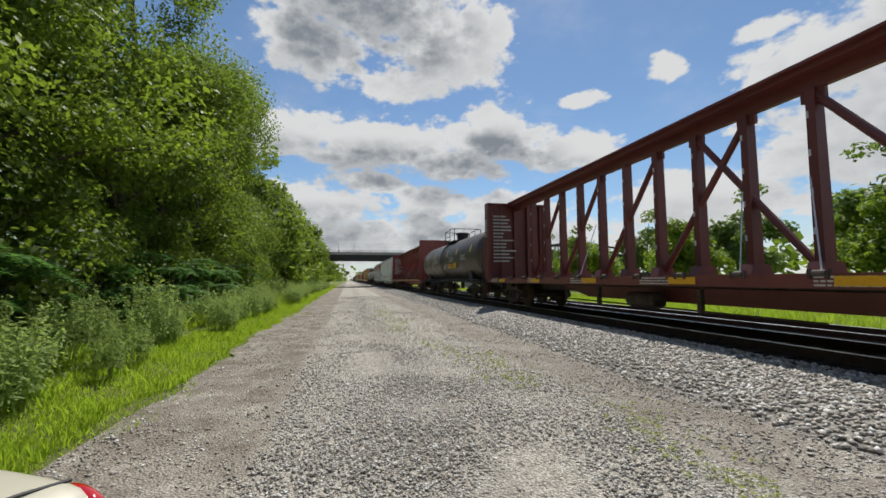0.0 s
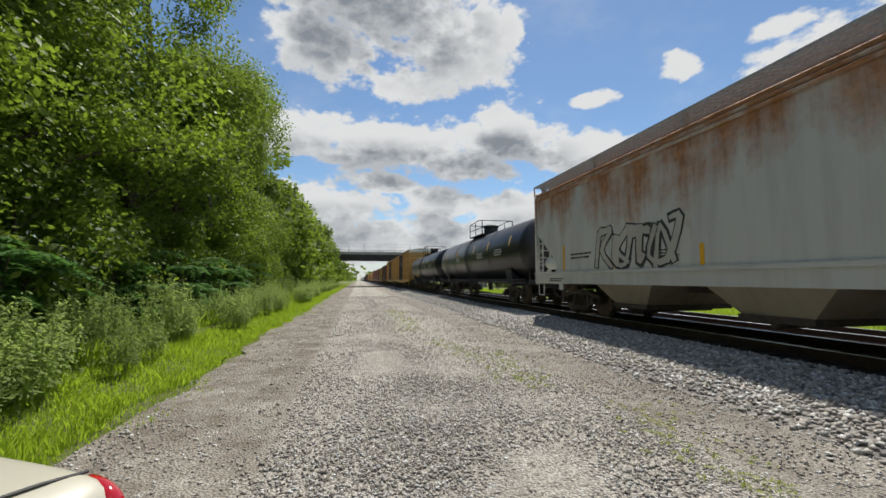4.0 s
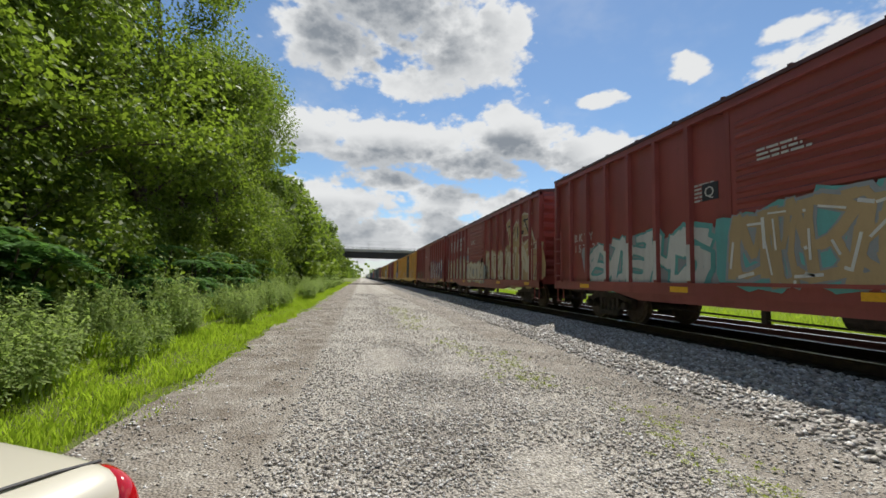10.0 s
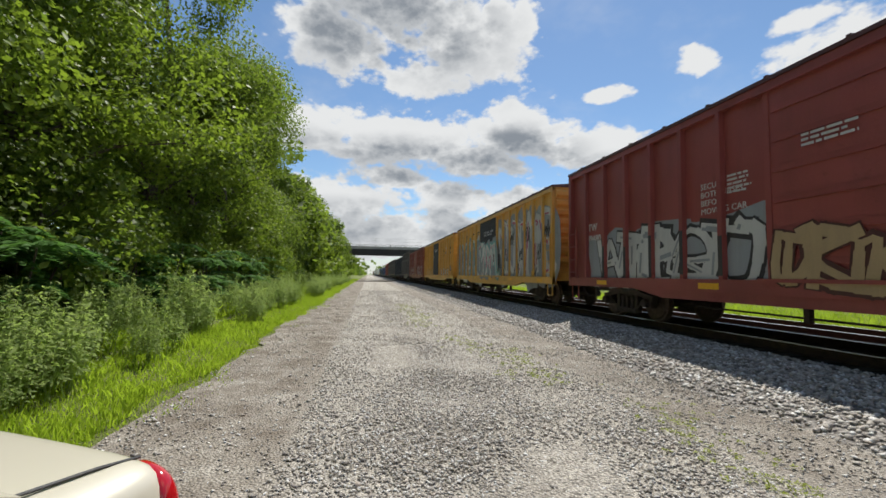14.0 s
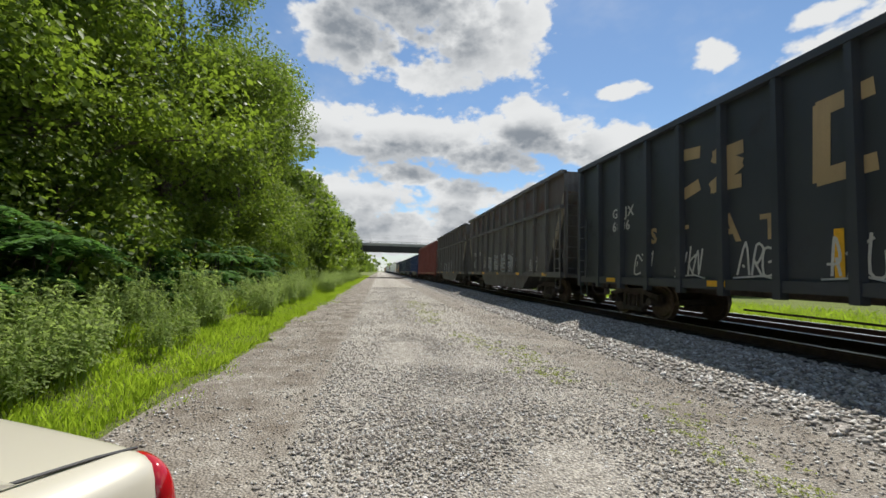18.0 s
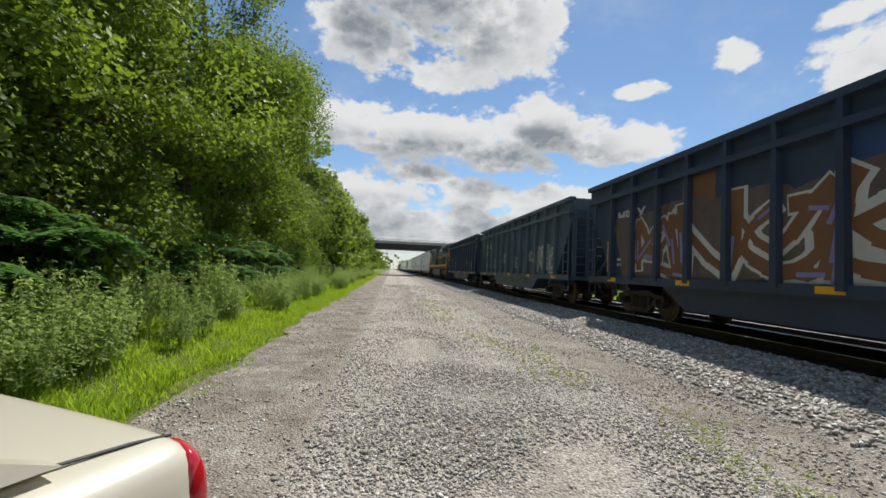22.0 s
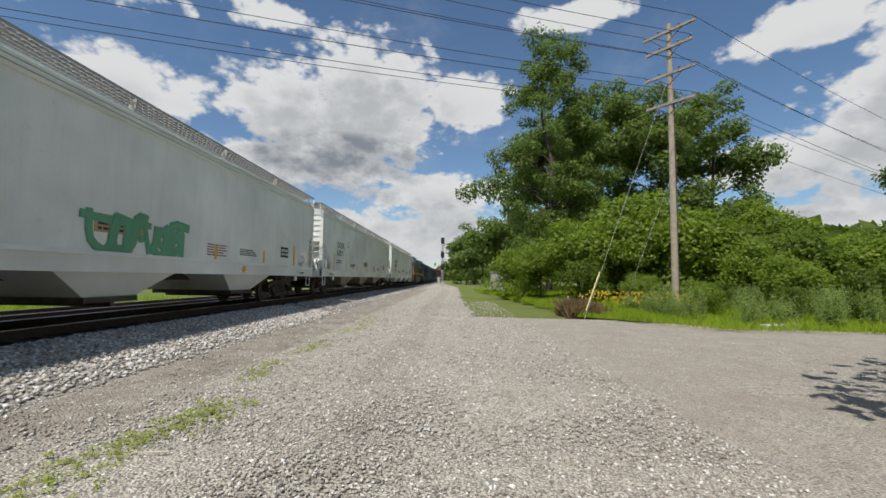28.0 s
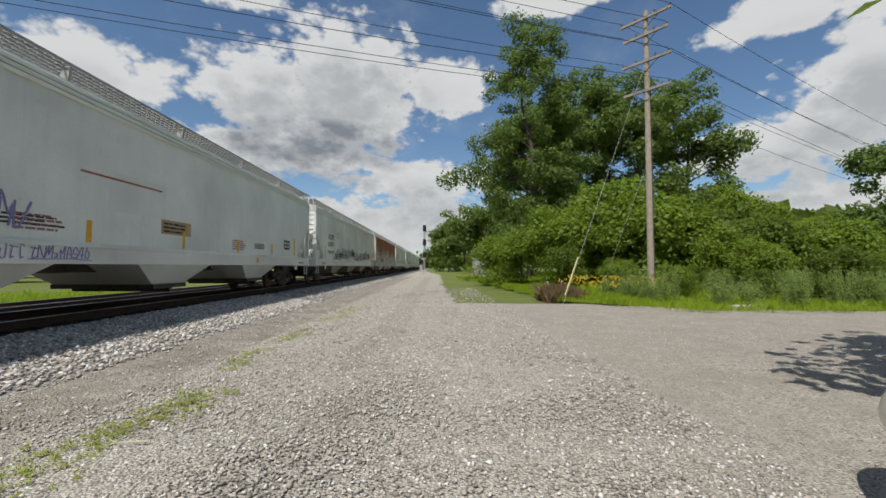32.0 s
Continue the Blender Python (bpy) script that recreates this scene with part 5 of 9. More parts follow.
    for k, f in enumerate((-0.62, -0.28, 0.3)):
        bars_of_text(car, -radius - 0.006, half * f + 0.6, zc - 0.18, 1.3, 0.34, 3, STENCIL, seed=seed + k)
    return car, length


def bulkhead(car, y, k, material, high=4.82):
    b = part("bulkhead", Shape().box(-1.45, 1.45, y, y - k * 0.16, 1.1, high), material, car)
    for x in (-1.38, -0.7, 0.0, 0.7, 1.38):
        part("bulkhead_post", Shape().box(x - 0.08, x + 0.08, y - k * 0.16, y - k * 0.34, 1.1, high - 0.02), material, b)
    part("bulkhead_flange", Shape().box(-1.5, -1.44, y + k * 0.02, y - k * 0.42, 1.0, high), material, b)
    part("bulkhead_flange", Shape().box(1.44, 1.5, y + k * 0.02, y - k * 0.42, 1.0, high), material, b)
    part("bulkhead_cap", Shape().box(-1.5, 1.5, y + k * 0.03, y - k * 0.44, high, high + 0.06), material, b)
    return b


def centerbeam(name, s0, s1, material, label, windows):
    car, length = new_car("centerbeam_flatcar", s0, s1, label, "flatcar")
    half = length / 2
    part("deck", Shape().box(-1.42, 1.42, -half, half, 0.98, 1.14), material, car)
    for k in (-1, 1):
        part("side_sill", Shape().box(k * 1.4, k * 1.5, -half, half, 0.98, 1.2), material, car)
        bulkhead(car, k * half, k, material)
    top = 4.93
    part("top_chord", Shape().prism([(-0.42, top - 0.05), (-0.42, top), (0.42, top), (0.42, top - 0.05), (0.32, top - 0.05), (0.32, top - 0.16), (0.06, top - 0.16), (0.06, top - 0.42), (-0.06, top - 0.42), (-0.06, top - 0.16), (-0.32, top - 0.16), (-0.32, top - 0.05)], "y", -half + 0.3, half - 0.3), material, car)
    bay = 1.28
    n = int((half - 1.2) / bay)
    posts = [k * bay + (0.9 if windows else -0.34) for k in range(-n, n + 1)]
    post = shared("beam_post" + material.name, lambda: Shape().add([(-0.135, -0.085, 1.1), (0.135, -0.085, 1.1), (0.135, 0.085, 1.1), (-0.135, 0.085, 1.1), (-0.11, -0.075, top - 0.4), (0.11, -0.075, top - 0.4), (0.11, 0.075, top - 0.4), (-0.11, 0.075, top - 0.4)], [(3, 2, 1, 0), (4, 5, 6, 7), (0, 1, 5, 4), (1, 2, 6, 5), (2, 3, 7, 6), (3, 0, 4, 7)]).mesh("upright", material))
    if not windows:
        for k, y in enumerate(posts):
            p = part("upright", post, material, car, at=(0, y, 0))
            for z in (1.9, 2.6, 3.3, 4.0):
                x = -0.135 + (z - 1.1) * 0.008
                part("tie_hole", shared("tie_hole", lambda: Shape().box(-0.012, 0.01, 0.03, 0.07, 0, 0.12).mesh("tie_hole", WHITE)), WHITE, p, at=(x, 0, z))
            part("foot_plate", shared("foot_plate", lambda: Shape().prism([(-0.32, 0), (0.32, 0), (0.2, 0.3), (-0.2, 0.3)], "y", -0.14, 0.14).mesh("foot_plate", material)), material, p, at=(0, 0, 1.12))
        # diagonals lean from both ends toward the crossed pair at mid-length
        mid = len(posts) // 2
        runs = [(k, k + 2) for k in range(mid, len(posts) - 2, 2)] + [(k, k - 2) for k in range(mid + 1, 1, -2)]
        for a, b in runs:
            part("diagonal", Shape().rod((0, posts[a], top - 0.48), (0, posts[b], 1.2), 0.075, 8), material, car)
            part("gusset", Shape().box(-0.04, 0.04, posts[a] - 0.2, posts[a] + 0.2, top - 0.62, top - 0.38), material, car)
    else:
        # plate wall with an oval opening in each bay
        m = 28
        for k in range(len(posts) - 1):
            y = (posts[k] + posts[k + 1]) / 2
            h, lo, hi = bay / 2, 1.14, top - 0.38
            cz, ry, rz = 2.87, 0.37, 0.84
            solid = abs(y) > half - 4.2
            for side in (-1, 1):
                x0 = side * 0.05
                if solid:
                    part("wall_plate", Shape().box(x0 - 0.02, x0 + 0.02, y - h, y + h, lo, hi), material, car)
                    continue
                def plate():
                    s = Shape()
                    inner, outer = [], []
                    for i in range(m):
                        a = 2 * math.pi * i / m
                        c, d = math.cos(a), math.sin(a)
                        inner.append((ry * c, cz + rz * d))
                        t = min(h / abs(c) if abs(c) > 1e-6 else 99, ((hi - cz) if d > 0 else (cz - lo)) / abs(d) if abs(d) > 1e-6 else 99)
                        outer.append((t * c, cz + t * d))
                    v = [(q, p[0], p[1]) for q in (-0.02, 0.02) for ring in (inner, outer) for p in ring]
                    f = []
                    for i in range(m):
                        j = (i + 1) % m
                        f += [(i, j, m + j, m + i), (2 * m + i, 3 * m + i, 3 * m + j, 2 * m + j), (i, 2 * m + i, 2 * m + j, j)]
                    return s.add(v, f).mesh("wall_plate", material)
                part("wall_plate", shared("oval_plate", plate), material, car, at=(x0, y, 0))
        rib = shared("wall_rib" + material.name, lambda: Shape().box(-0.16, 0.16, -0.05, 0.05, 1.12, top - 0.3).mesh("upright", material))
        for y in posts:
            part("upright", rib, material, car, at=(0, y, 0))
    winch = shared("winch", lambda: Shape().rod((0, -0.09, 0), (0, 0.09, 0), 0.05, 8).box(-0.04, 0.03, -0.14, -0.1, -0.08, 0.06).box(-0.04, 0.03, 0.1, 0.14, -0.08, 0.06).mesh("tie_down_winch", IRON))
    for k in range(int(length / 1.28)):
        part("tie_down_winch", winch, IRON, car, at=(-1.5, -half + 0.8 + k * 1.28, 1.2))
    for k in (3, 7, 8, 12):
        y = -half + 0.8 + k * 1.28
        part("tie_cable", Shape().rod((-1.45, y, 1.2), (-0.25, y + 0.9, 2.9), 0.012, 4), SILVER_ROD, car)
    reflectors(car, -1.506, 1.02, [half * f for f in (-0.8, -0.55, -0.25, 0.0, 0.27, 0.55, 0.82)], 0.7, 0.14)
    underframe(car, length, 2.4, 0.72)
    belly(car, 2.0, 0.5)
    part("fish_belly", Shape().prism([(-half * 0.55, 0.9), (half * 0.55, 0.9), (half * 0.42, 0.55), (-half * 0.42, 0.55)], "x", -0.35, 0.35), material, car)
    for k in (-1, 1):
        ladder(car, -1.52, k * (half - 0.2), 1.1, 3.2, material, 0.4, 5)
        stirrup(car, -1.48, k * (half - 0.4), 0.92, material)
    # stencils along the sill and on the bulkheads
    for f in (0.93, 0.6, 0.35, 0.1, -0.2, -0.5):
        bars_of_text(car, -1.505, half * f, 1.0, 1.0, 0.18, 3, STENCIL, seed=int(f * 100) + 200)
    bars_of_text(car, -1.506, half - 0.02, 3.2, 0.36, 0.9, 7, STENCIL, seed=5)
    s = Shape()
    q = random.Random(3)
    for k in range(14):
        z = 4.2 - k * 0.17
        s.box(-1.2, -1.2 + q.uniform(0.5, 1.2), half - 0.365, half - 0.36, z, z + 0.07)
    part("stencil_block", s, STENCIL, car)
    return car, length


def open_top(kind, s0, s1, material, label, high, rib_gap, category, low=1.0, mid_rail=None, taper_ends=False, upper_mat=None, bathtub=False, top_mat=None, rib_w=0.1):
    """Gondolas and coal hoppers: open boxes with outside ribs."""
    car, length = new_car(kind, s0, s1, label, category)
    half = length / 2
    x = 1.45
    e = 1.5 if taper_ends else 0.0
    inner = [(-half + 0.03, high), (-half + 0.03, high - 0.75 if e else low), (-half + 0.03 + e, low), (half - 0.03 - e, low), (half - 0.03, high - 0.75 if e else low), (half - 0.03, high)]
    for k in (-1, 1):
        if mid_rail and upper_mat:
            zz = mid_rail
            lowp = [(-half + 0.03, zz), (-half + 0.03, high - 0.75 if e else low), (-half + 0.03 + e, low), (half - 0.03 - e, low), (half - 0.03, high - 0.75 if e else low), (half - 0.03, zz)] if not e or zz > high - 0.75 else [(-half + 0.03 + e * (high - 0.75 - zz) / (high - 0.75 - low), zz), (-half + 0.03 + e, low), (half - 0.03 - e, low), (half - 0.03 - e * (high - 0.75 - zz) / (high - 0.75 - low), zz)]
            part("side_sheet", Shape().prism(lowp, "x", k * x, k * (x - 0.06)), material, car)
            part("side_extension", Shape().box(k * x, k * (x - 0.06), -half + 0.03, half - 0.03, zz, high), upper_mat, car)
        else:
            part("side_sheet", Shape().prism(inner, "x", k * x, k * (x - 0.06)), material, car)
        part("top_chord", Shape().box(k * (x + 0.13), k * (x - 0.1), -half, half, high - 0.08, high + 0.06), top_mat or material, car)
        part("side_sill", Shape().box(k * (x + 0.1), k * (x - 0.1), -half + 0.1, half - 0.1, low - 0.1, low + 0.1), material, car)
        if mid_rail:
            part("mid_rail", Shape().box(k * (x + 0.14), k * (x - 0.02), -half + 0.03, half - 0.03, mid_rail - 0.06, mid_rail + 0.08), top_mat or material, car)
        part("end_wall", Shape().box(-x, x, k * half, k * (half - 0.06), high - 0.75 if e else low, high), material, car)
        if e:
            part("slope_sheet", Shape().prism([(k * half, high - 0.75), (k * (half - 0.06), high - 0.7), (k * (half - e - 0.9), low - 0.25), (k * (half - e - 0.8), low - 0.3)], "x", -x + 0.02, x - 0.02), material, car)
            part("end_platform", Shape().box(-1.4, 1.4, k * (half - e), k * half, low - 0.1, low), material, car)
            part("end_strut", Shape().box(-1.4, -1.28, k * (half - 0.14), k * (half - 0.04), low, high - 0.7), material, car)
            part("end_strut", Shape().box(1.28, 1.4, k * (half - 0.14), k * (half - 0.04), low, high - 0.7), material, car)
            part("end_strut", Shape().rod((-1.3, k * (half - 0.1), low), (-1.0, k * (half - e * 0.75), 2.3), 0.05), material, car)
        else:
            for j in range(6):
                part("end_rib", Shape().box(-x - 0.02, x + 0.02, k * half, k * (half + 0.07), low + 0.3 + j * (high - low - 0.5) / 5.5, low + 0.42 + j * (high - low - 0.5) / 5.5), material, car)
        ladder(car, -1.56, k * (half - 0.35), low + 0.05, low + (2.6 if e else 1.9), material, 0.46, 7 if e else 5)
        ladder(car, -1.15, k * (half + 0.09), low + 0.05, high - 0.3, material, 0.44, 9, "x")
        stirrup(car, -1.52, k * (half - 0.35), low - 0.08, material)
    part("floor", Shape().box(-x, x, -half + e, half - e, low - 0.02, low + 0.06), material, car)
    ribz = low - (0.22 if not bathtub else 0.0)
    rib = shared(f"gonrib{material.name}{high}{rib_w}", lambda: Shape().add([(0, -rib_w, ribz), (0.14, -rib_w * 0.7, ribz), (0.14, rib_w * 0.7, ribz), (0, rib_w, ribz), (0, -rib_w * 0.8, high - 0.06), (0.12, -rib_w * 0.5, high - 0.06), (0.12, rib_w * 0.5, high - 0.06), (0, rib_w * 0.8, high - 0.06)], [(3, 2, 1, 0), (4, 5, 6, 7), (0, 1, 5, 4), (1, 2, 6, 5), (2, 3, 7, 6), (3, 0, 4, 7)]).mesh("rib", material))
    n = round((length - 2 * max(e, 0.0)) / rib_gap)
    for j in range(n + 1):
        y = -half + max(e, 0.12) + (length - 2 * max(e, 0.12)) * j / n
        for k in (-1, 1):
            p = part("rib", rib, material, car, at=(k * (x - 0.005), y, 0))
            if k < 0:
                p.rotation_euler = (0, 0, math.pi)
    if bathtub:
        for k in (-1, 1):
            part("tub", Shape().prism([(-half + 3.6, low), (half - 3.6, low), (half - 4.6, 0.42), (-half + 4.6, 0.42)], "x", k * 1.4, k * 0.45), SOOT_BROWN if material is BLUE else material, car)
    underframe(car, length, 2.3, 0.74)
    if not bathtub:
        belly(car)
    reflectors(car, -x - 0.105, low - 0.05, [half * f for f in (-0.8, -0.4, 0.02, 0.42, 0.8)], 0.45, 0.12)
    return car, length


def locomotive(s0, s1):
    car, length = new_car("diesel_locomotive", s0, s1, "dark blue diesel locomotive with gold nose and stripe", "locomotive")
    half = 11.15
    # frame, skirt and the gold stripe along the walkway edge
    part("frame", Shape().box(-1.5, 1.5, -10.9, 10.85, 1.45, 1.72), ENGINE_GREY, car)
    for k in (-1, 1):
        part("walkway_stripe", Shape().box(k * 1.555, k * 1.45, -10.75, 10.86, 1.69, 1.89), LOCO_GOLD, car)
        part("skirt", Shape().box(k * 1.53, k * 1.44, 4.2, 10.2, 1.42, 1.69), ENGINE_GREY, car)
    part("walkway", Shape().box(-1.5, 1.5, -10.9, 10.9, 1.72, 1.78), ENGINE_GREY, car)
    part("underframe_beam", Shape().box(-0.75, 0.75, -10.6, 10.6, 0.82, 1.46), IRON, car)
    for y in (9.6, 6.4, -5.4, -9.4):
        part("traction_duct", Shape().box(-1.25, -0.7, y - 0.5, y + 0.5, 1.12, 1.46), IRON, car)
    for y, n in ((7.3, 1.6), (-7.2, 1.8)):
        part("air_pipe", Shape().bars([(-1.36, y - n, 1.33), (-1.36, y + n, 1.36), (-1.3, y + n + 0.2, 1.2)], 0.035), IRON, car)
    # nose and cab
    def sect(y, w, lo, hi):
        return [(-w, y, lo), (w, y, lo), (w, y, hi), (-w, y, hi)]
    def loft(name, sects, material, parent=car, label=""):
        s = Shape()
        v = [p for q in sects for p in q]
        f = [(0, 1, 2, 3), tuple(len(v) - 4 + i for i in (3, 2, 1, 0))]
        for i in range(len(sects) - 1):
            a = 4 * i
            f += [(a + j, a + (j + 1) % 4, a + 4 + (j + 1) % 4, a + 4 + j) for j in range(4)]
        ob = part(name, s.add(v, f), material, parent, label)
        return bevelled(ob, 0.035)
    loft("nose", [sect(10.93, 1.18, 1.82, 3.4), sect(10.55, 1.5, 1.82, 3.58), sect(9.6, 1.52, 1.82, 3.86)], LOCO_BLUE)
    part("nose_front", Shape().prism([(-1.17, 1.86), (1.17, 1.86), (1.14, 3.38), (-1.14, 3.38)], "y", 10.935, 10.975), LOCO_GOLD, car, "gold nose front with a door and grab irons")
    for k in (-1, 1):
        part("nose_flank", Shape().prism([(k * 1.19, 10.95), (k * 1.22, 10.96), (k * 1.53, 10.57), (k * 1.49, 10.56)], "z", 1.86, 3.42), LOCO_BLUE, car)
        part("nose_grab", Shape().bars([(k * 1.3, 10.98, 2.1), (k * 1.32, 10.99, 2.9)], 0.02), LOCO_GOLD, car)
    part("nose_door", Shape().box(-0.75, -0.1, 10.97, 11.0, 1.9, 3.3), LOCO_GOLD, car)
    part("headlight", Shape().lathe([(10.96, 0.12), (11.02, 0.12), (11.02, 0.02)], (0.25, 0, 2.65), "y", 14), GLASS_DARK, car)
    cab = loft("cab", [sect(9.66, 1.5, 1.82, 3.84), sect(9.42, 1.45, 1.82, 4.5), sect(7.36, 1.45, 1.82, 4.52), sect(7.32, 1.5, 1.82, 4.5)], LOCO_BLUE)
    part("cab_side", Shape().prism([(9.62, 1.84), (9.6, 3.82), (9.42, 4.46), (7.36, 4.46), (7.34, 1.84)], "x", -1.53, -1.44), LOCO_BLUE, car)
    part("cab_roof", Shape().prism([(-1.5, 4.46), (-1.36, 4.58), (1.36, 4.58), (1.5, 4.46)], "y", 7.3, 9.5), LOCO_BLUE, car)
    for a, b in ((9.36, 8.93), (8.87, 8.0), (7.93, 7.55)):
        w = part("cab_window", Shape().box(-1.548, -1.53, b, a, 3.7, 4.36), SILVER_ROD, car)
        part("pane", Shape().box(-1.553, -1.545, b + 0.045, a - 0.045, 3.75, 4.31), GLASS_DARK, w)
        if a == 8.87:
            part("window_bar", Shape().box(-1.558, -1.55, 8.42, 8.46, 3.72, 4.34), SILVER_ROD, w)
    part("sunshade", Shape().prism([(9.02, 4.4), (7.85, 4.4), (8.0, 4.2), (8.88, 4.2)], "x", -1.72, -1.53), LOCO_BLUE, car)
    for k in (-1, 1):
        ws = part("windscreen", Shape().add([(k * 0.12, 9.69, 3.92), (k * 1.25, 9.69, 3.92), (k * 1.18, 9.49, 4.4), (k * 0.12, 9.49, 4.4), (k * 0.12, 9.72, 3.93), (k * 1.25, 9.72, 3.93), (k * 1.18, 9.52, 4.41), (k * 0.12, 9.52, 4.41)], [(0, 1, 2, 3), (7, 6, 5, 4), (0, 4, 5, 1), (1, 5, 6, 2), (2, 6, 7, 3), (3, 7, 4, 0)]), GLASS_DARK, car)
        part("number_board", Shape().prism([(k * 0.25, 4.42), (k * 1.0, 4.42), (k * 0.95, 4.64), (k * 0.3, 4.64)], "y", 9.3, 9.56), BLACK, car)
        part("number_plate", Shape().box(k * 0.36, k * 0.9, 9.56, 9.575, 4.47, 4.6), WHITE, car)
        part("mirror", Shape().box(k * 1.55, k * 1.72, 9.58, 9.63, 3.9, 4.35), LOCO_BLUE, car)
    part("nose_rail", Shape().bars([(-1.1, 10.6, 3.58), (-1.1, 10.55, 3.75), (-1.1, 9.95, 3.98), (-1.1, 9.85, 3.8)], 0.018), SILVER_ROD, car)
    # long hoods behind the cab
    part("electrical_cabinet", Shape().box(-1.46, 1.46, 0.35, 7.34, 1.8, 3.7), LOCO_BLUE, car)
    aux = part("auxiliary_cab", Shape().prism([(-1.2, 3.68), (-1.2, 4.42), (-1.0, 4.52), (1.0, 4.52), (1.2, 4.42), (1.2, 3.68)], "y", 2.05, 7.34), LOCO_BLUE, car)
    part("blower_housing", Shape().box(-1.47, 1.47, 0.35, 2.1, 3.66, 4.36), LOCO_BLUE, car)
    part("blower_grille", Shape().box(-1.49, -1.46, 0.62, 1.8, 3.85, 4.26), BLACK, car)
    for a in (6.65, 5.62, 4.72):
        g = part("louvre", Shape().box(-1.28, -1.19, a - 0.72, a, 3.86, 4.46), SILVER_ROD, car)
        part("louvre_dark", Shape().box(-1.29, -1.275, a - 0.68, a - 0.04, 3.9, 4.42), BLACK, g)
        for j in range(6):
            part("slat", Shape().prism([(-1.32, 3.93 + j * 0.08), (-1.285, 3.97 + j * 0.08), (-1.285, 3.985 + j * 0.08), (-1.32, 3.945 + j * 0.08)], "y", a - 0.68, a - 0.04), SPRAY_RUST, g)
    part("cab_catwalk", Shape().box(-1.5, -1.2, 3.3, 7.3, 3.66, 3.7), LOCO_BLUE, car)
    rail = part("catwalk_rail", Shape().bars([(-1.47, 7.2, 4.55), (-1.47, 3.0, 4.5), (-1.49, 1.4, 3.2)], 0.02), LOCO_BLUE, car)
    for y in (6.9, 5.8, 4.9, 3.6):
        part("rail_post", Shape().rod((-1.47, y, 3.68), (-1.47, y, 4.53), 0.018), SILVER_ROD, rail)
    hood = part("engine_hood", Shape().prism([(-1.32, 1.8), (-1.32, 3.85), (-1.12, 4.16), (1.12, 4.16), (1.32, 3.85), (1.32, 1.8)], "y", -5.6, 0.35), LOCO_BLUE, car)
    for j in range(9):
        y = -5.45 + j * 0.64
        d = part("hood_door", Shape().box(-1.345, -1.315, y, y + 0.6, 1.95, 3.72), LOCO_BLUE, car)
        part("latch", Shape().box(-1.365, -1.34, y + 0.48, y + 0.54, 2.5, 2.62), IRON, d)
        part("latch", Shape().box(-1.365, -1.34, y + 0.48, y + 0.54, 3.2, 3.32), IRON, d)
    part("exhaust_stack", Shape().prism([(-0.5, 4.14), (-0.42, 4.42), (0.42, 4.42), (0.5, 4.14)], "y", -4.9, -3.9), BLACK, car)
    for y in (-1.2, -0.9, -0.6):
        part("roof_dome", Shape().lathe([(4.1, 0.12), (4.25, 0.12), (4.32, 0.03)], (0.0, y, 0), "z", 10), BLACK, car)
    # radiator section with its wide wings
    part("radiator_hood", Shape().prism([(-1.32, 1.8), (-1.32, 3.8), (1.32, 3.8), (1.32, 1.8)], "y", -10.2, -5.6), LOCO_BLUE, car)
    loft("radiator_tail", [sect(-10.75, 0.98, 1.82, 3.72), sect(-10.5, 1.28, 1.82, 3.8), sect(-10.2, 1.3, 1.82, 3.8)], LOCO_BLUE)
    wing = [(-1.6, 4.06), (-1.63, 4.3), (-1.28, 4.52), (1.28, 4.52), (1.63, 4.3), (1.6, 4.06), (1.25, 3.78), (-1.25, 3.78)]
    part("radiator_wing", Shape().prism(wing, "y", -10.45, -5.5), LOCO_BLUE, car)
    part("wing_end", Shape().add([(x, -10.45, z) for x, z in wing] + [(x * 0.82, -10.98, z - 0.08) for x, z in wing], [tuple(range(8)), tuple(range(15, 7, -1))] + [(i, (i + 1) % 8, 8 + (i + 1) % 8, 8 + i) for i in range(8)]), LOCO_BLUE, car)
    for k in (-1, 1):
        part("wing_lip", Shape().box(k * 1.66, k * 1.6, -10.45, -5.5, 4.04, 4.1), LOCO_BLUE, car)
        for j in range(8):
            y = -6.0 - j * 0.62
            part("wing_strut", Shape().prism([(k * 1.3, 3.45), (k * 1.34, 3.45), (k * 1.58, 4.05), (k * 1.3, 4.05)], "y", y - 0.02, y + 0.02), BLACK, car)
        part("radiator_screen", Shape().prism([(k * 1.33, 3.4), (k * 1.35, 3.4), (k * 1.52, 4.04), (k * 1.33, 4.04)], "y", -10.2, -5.8), BLACK, car)
        part("roof_rail", Shape().bars([(k * 0.6, -10.5, 4.5), (k * 0.6, -10.5, 4.66), (k * 0.6, -9.9, 4.66), (k * 0.6, -9.9, 4.5)], 0.018), SILVER_ROD, car)
    part("radiator_cap", Shape().prism([(-1.2, 4.51), (-1.1, 4.6), (1.1, 4.6), (1.2, 4.51)], "y", -10.0, -5.9), BLACK, car)
    for a in (-6.1, -8.4, -10.0):
        part("work_light", Shape().box(-1.38, -1.3, a - 0.08, a + 0.08, 3.3, 3.38), WHITE, car)
    for a, b in ((-6.55, -7.2), (-7.35, -8.0), (-9.0, -9.45), (-9.55, -10.0)):
        g = part("filter_door", Shape().box(-1.35, -1.31, b, a, 2.05, 2.95), BLACK, car)
        part("door_frame", Shape().box(-1.37, -1.34, b - 0.02, b + 0.05, 2.02, 2.98).box(-1.37, -1.34, a - 0.05, a + 0.02, 2.02, 2.98), LOCO_BLUE, g)
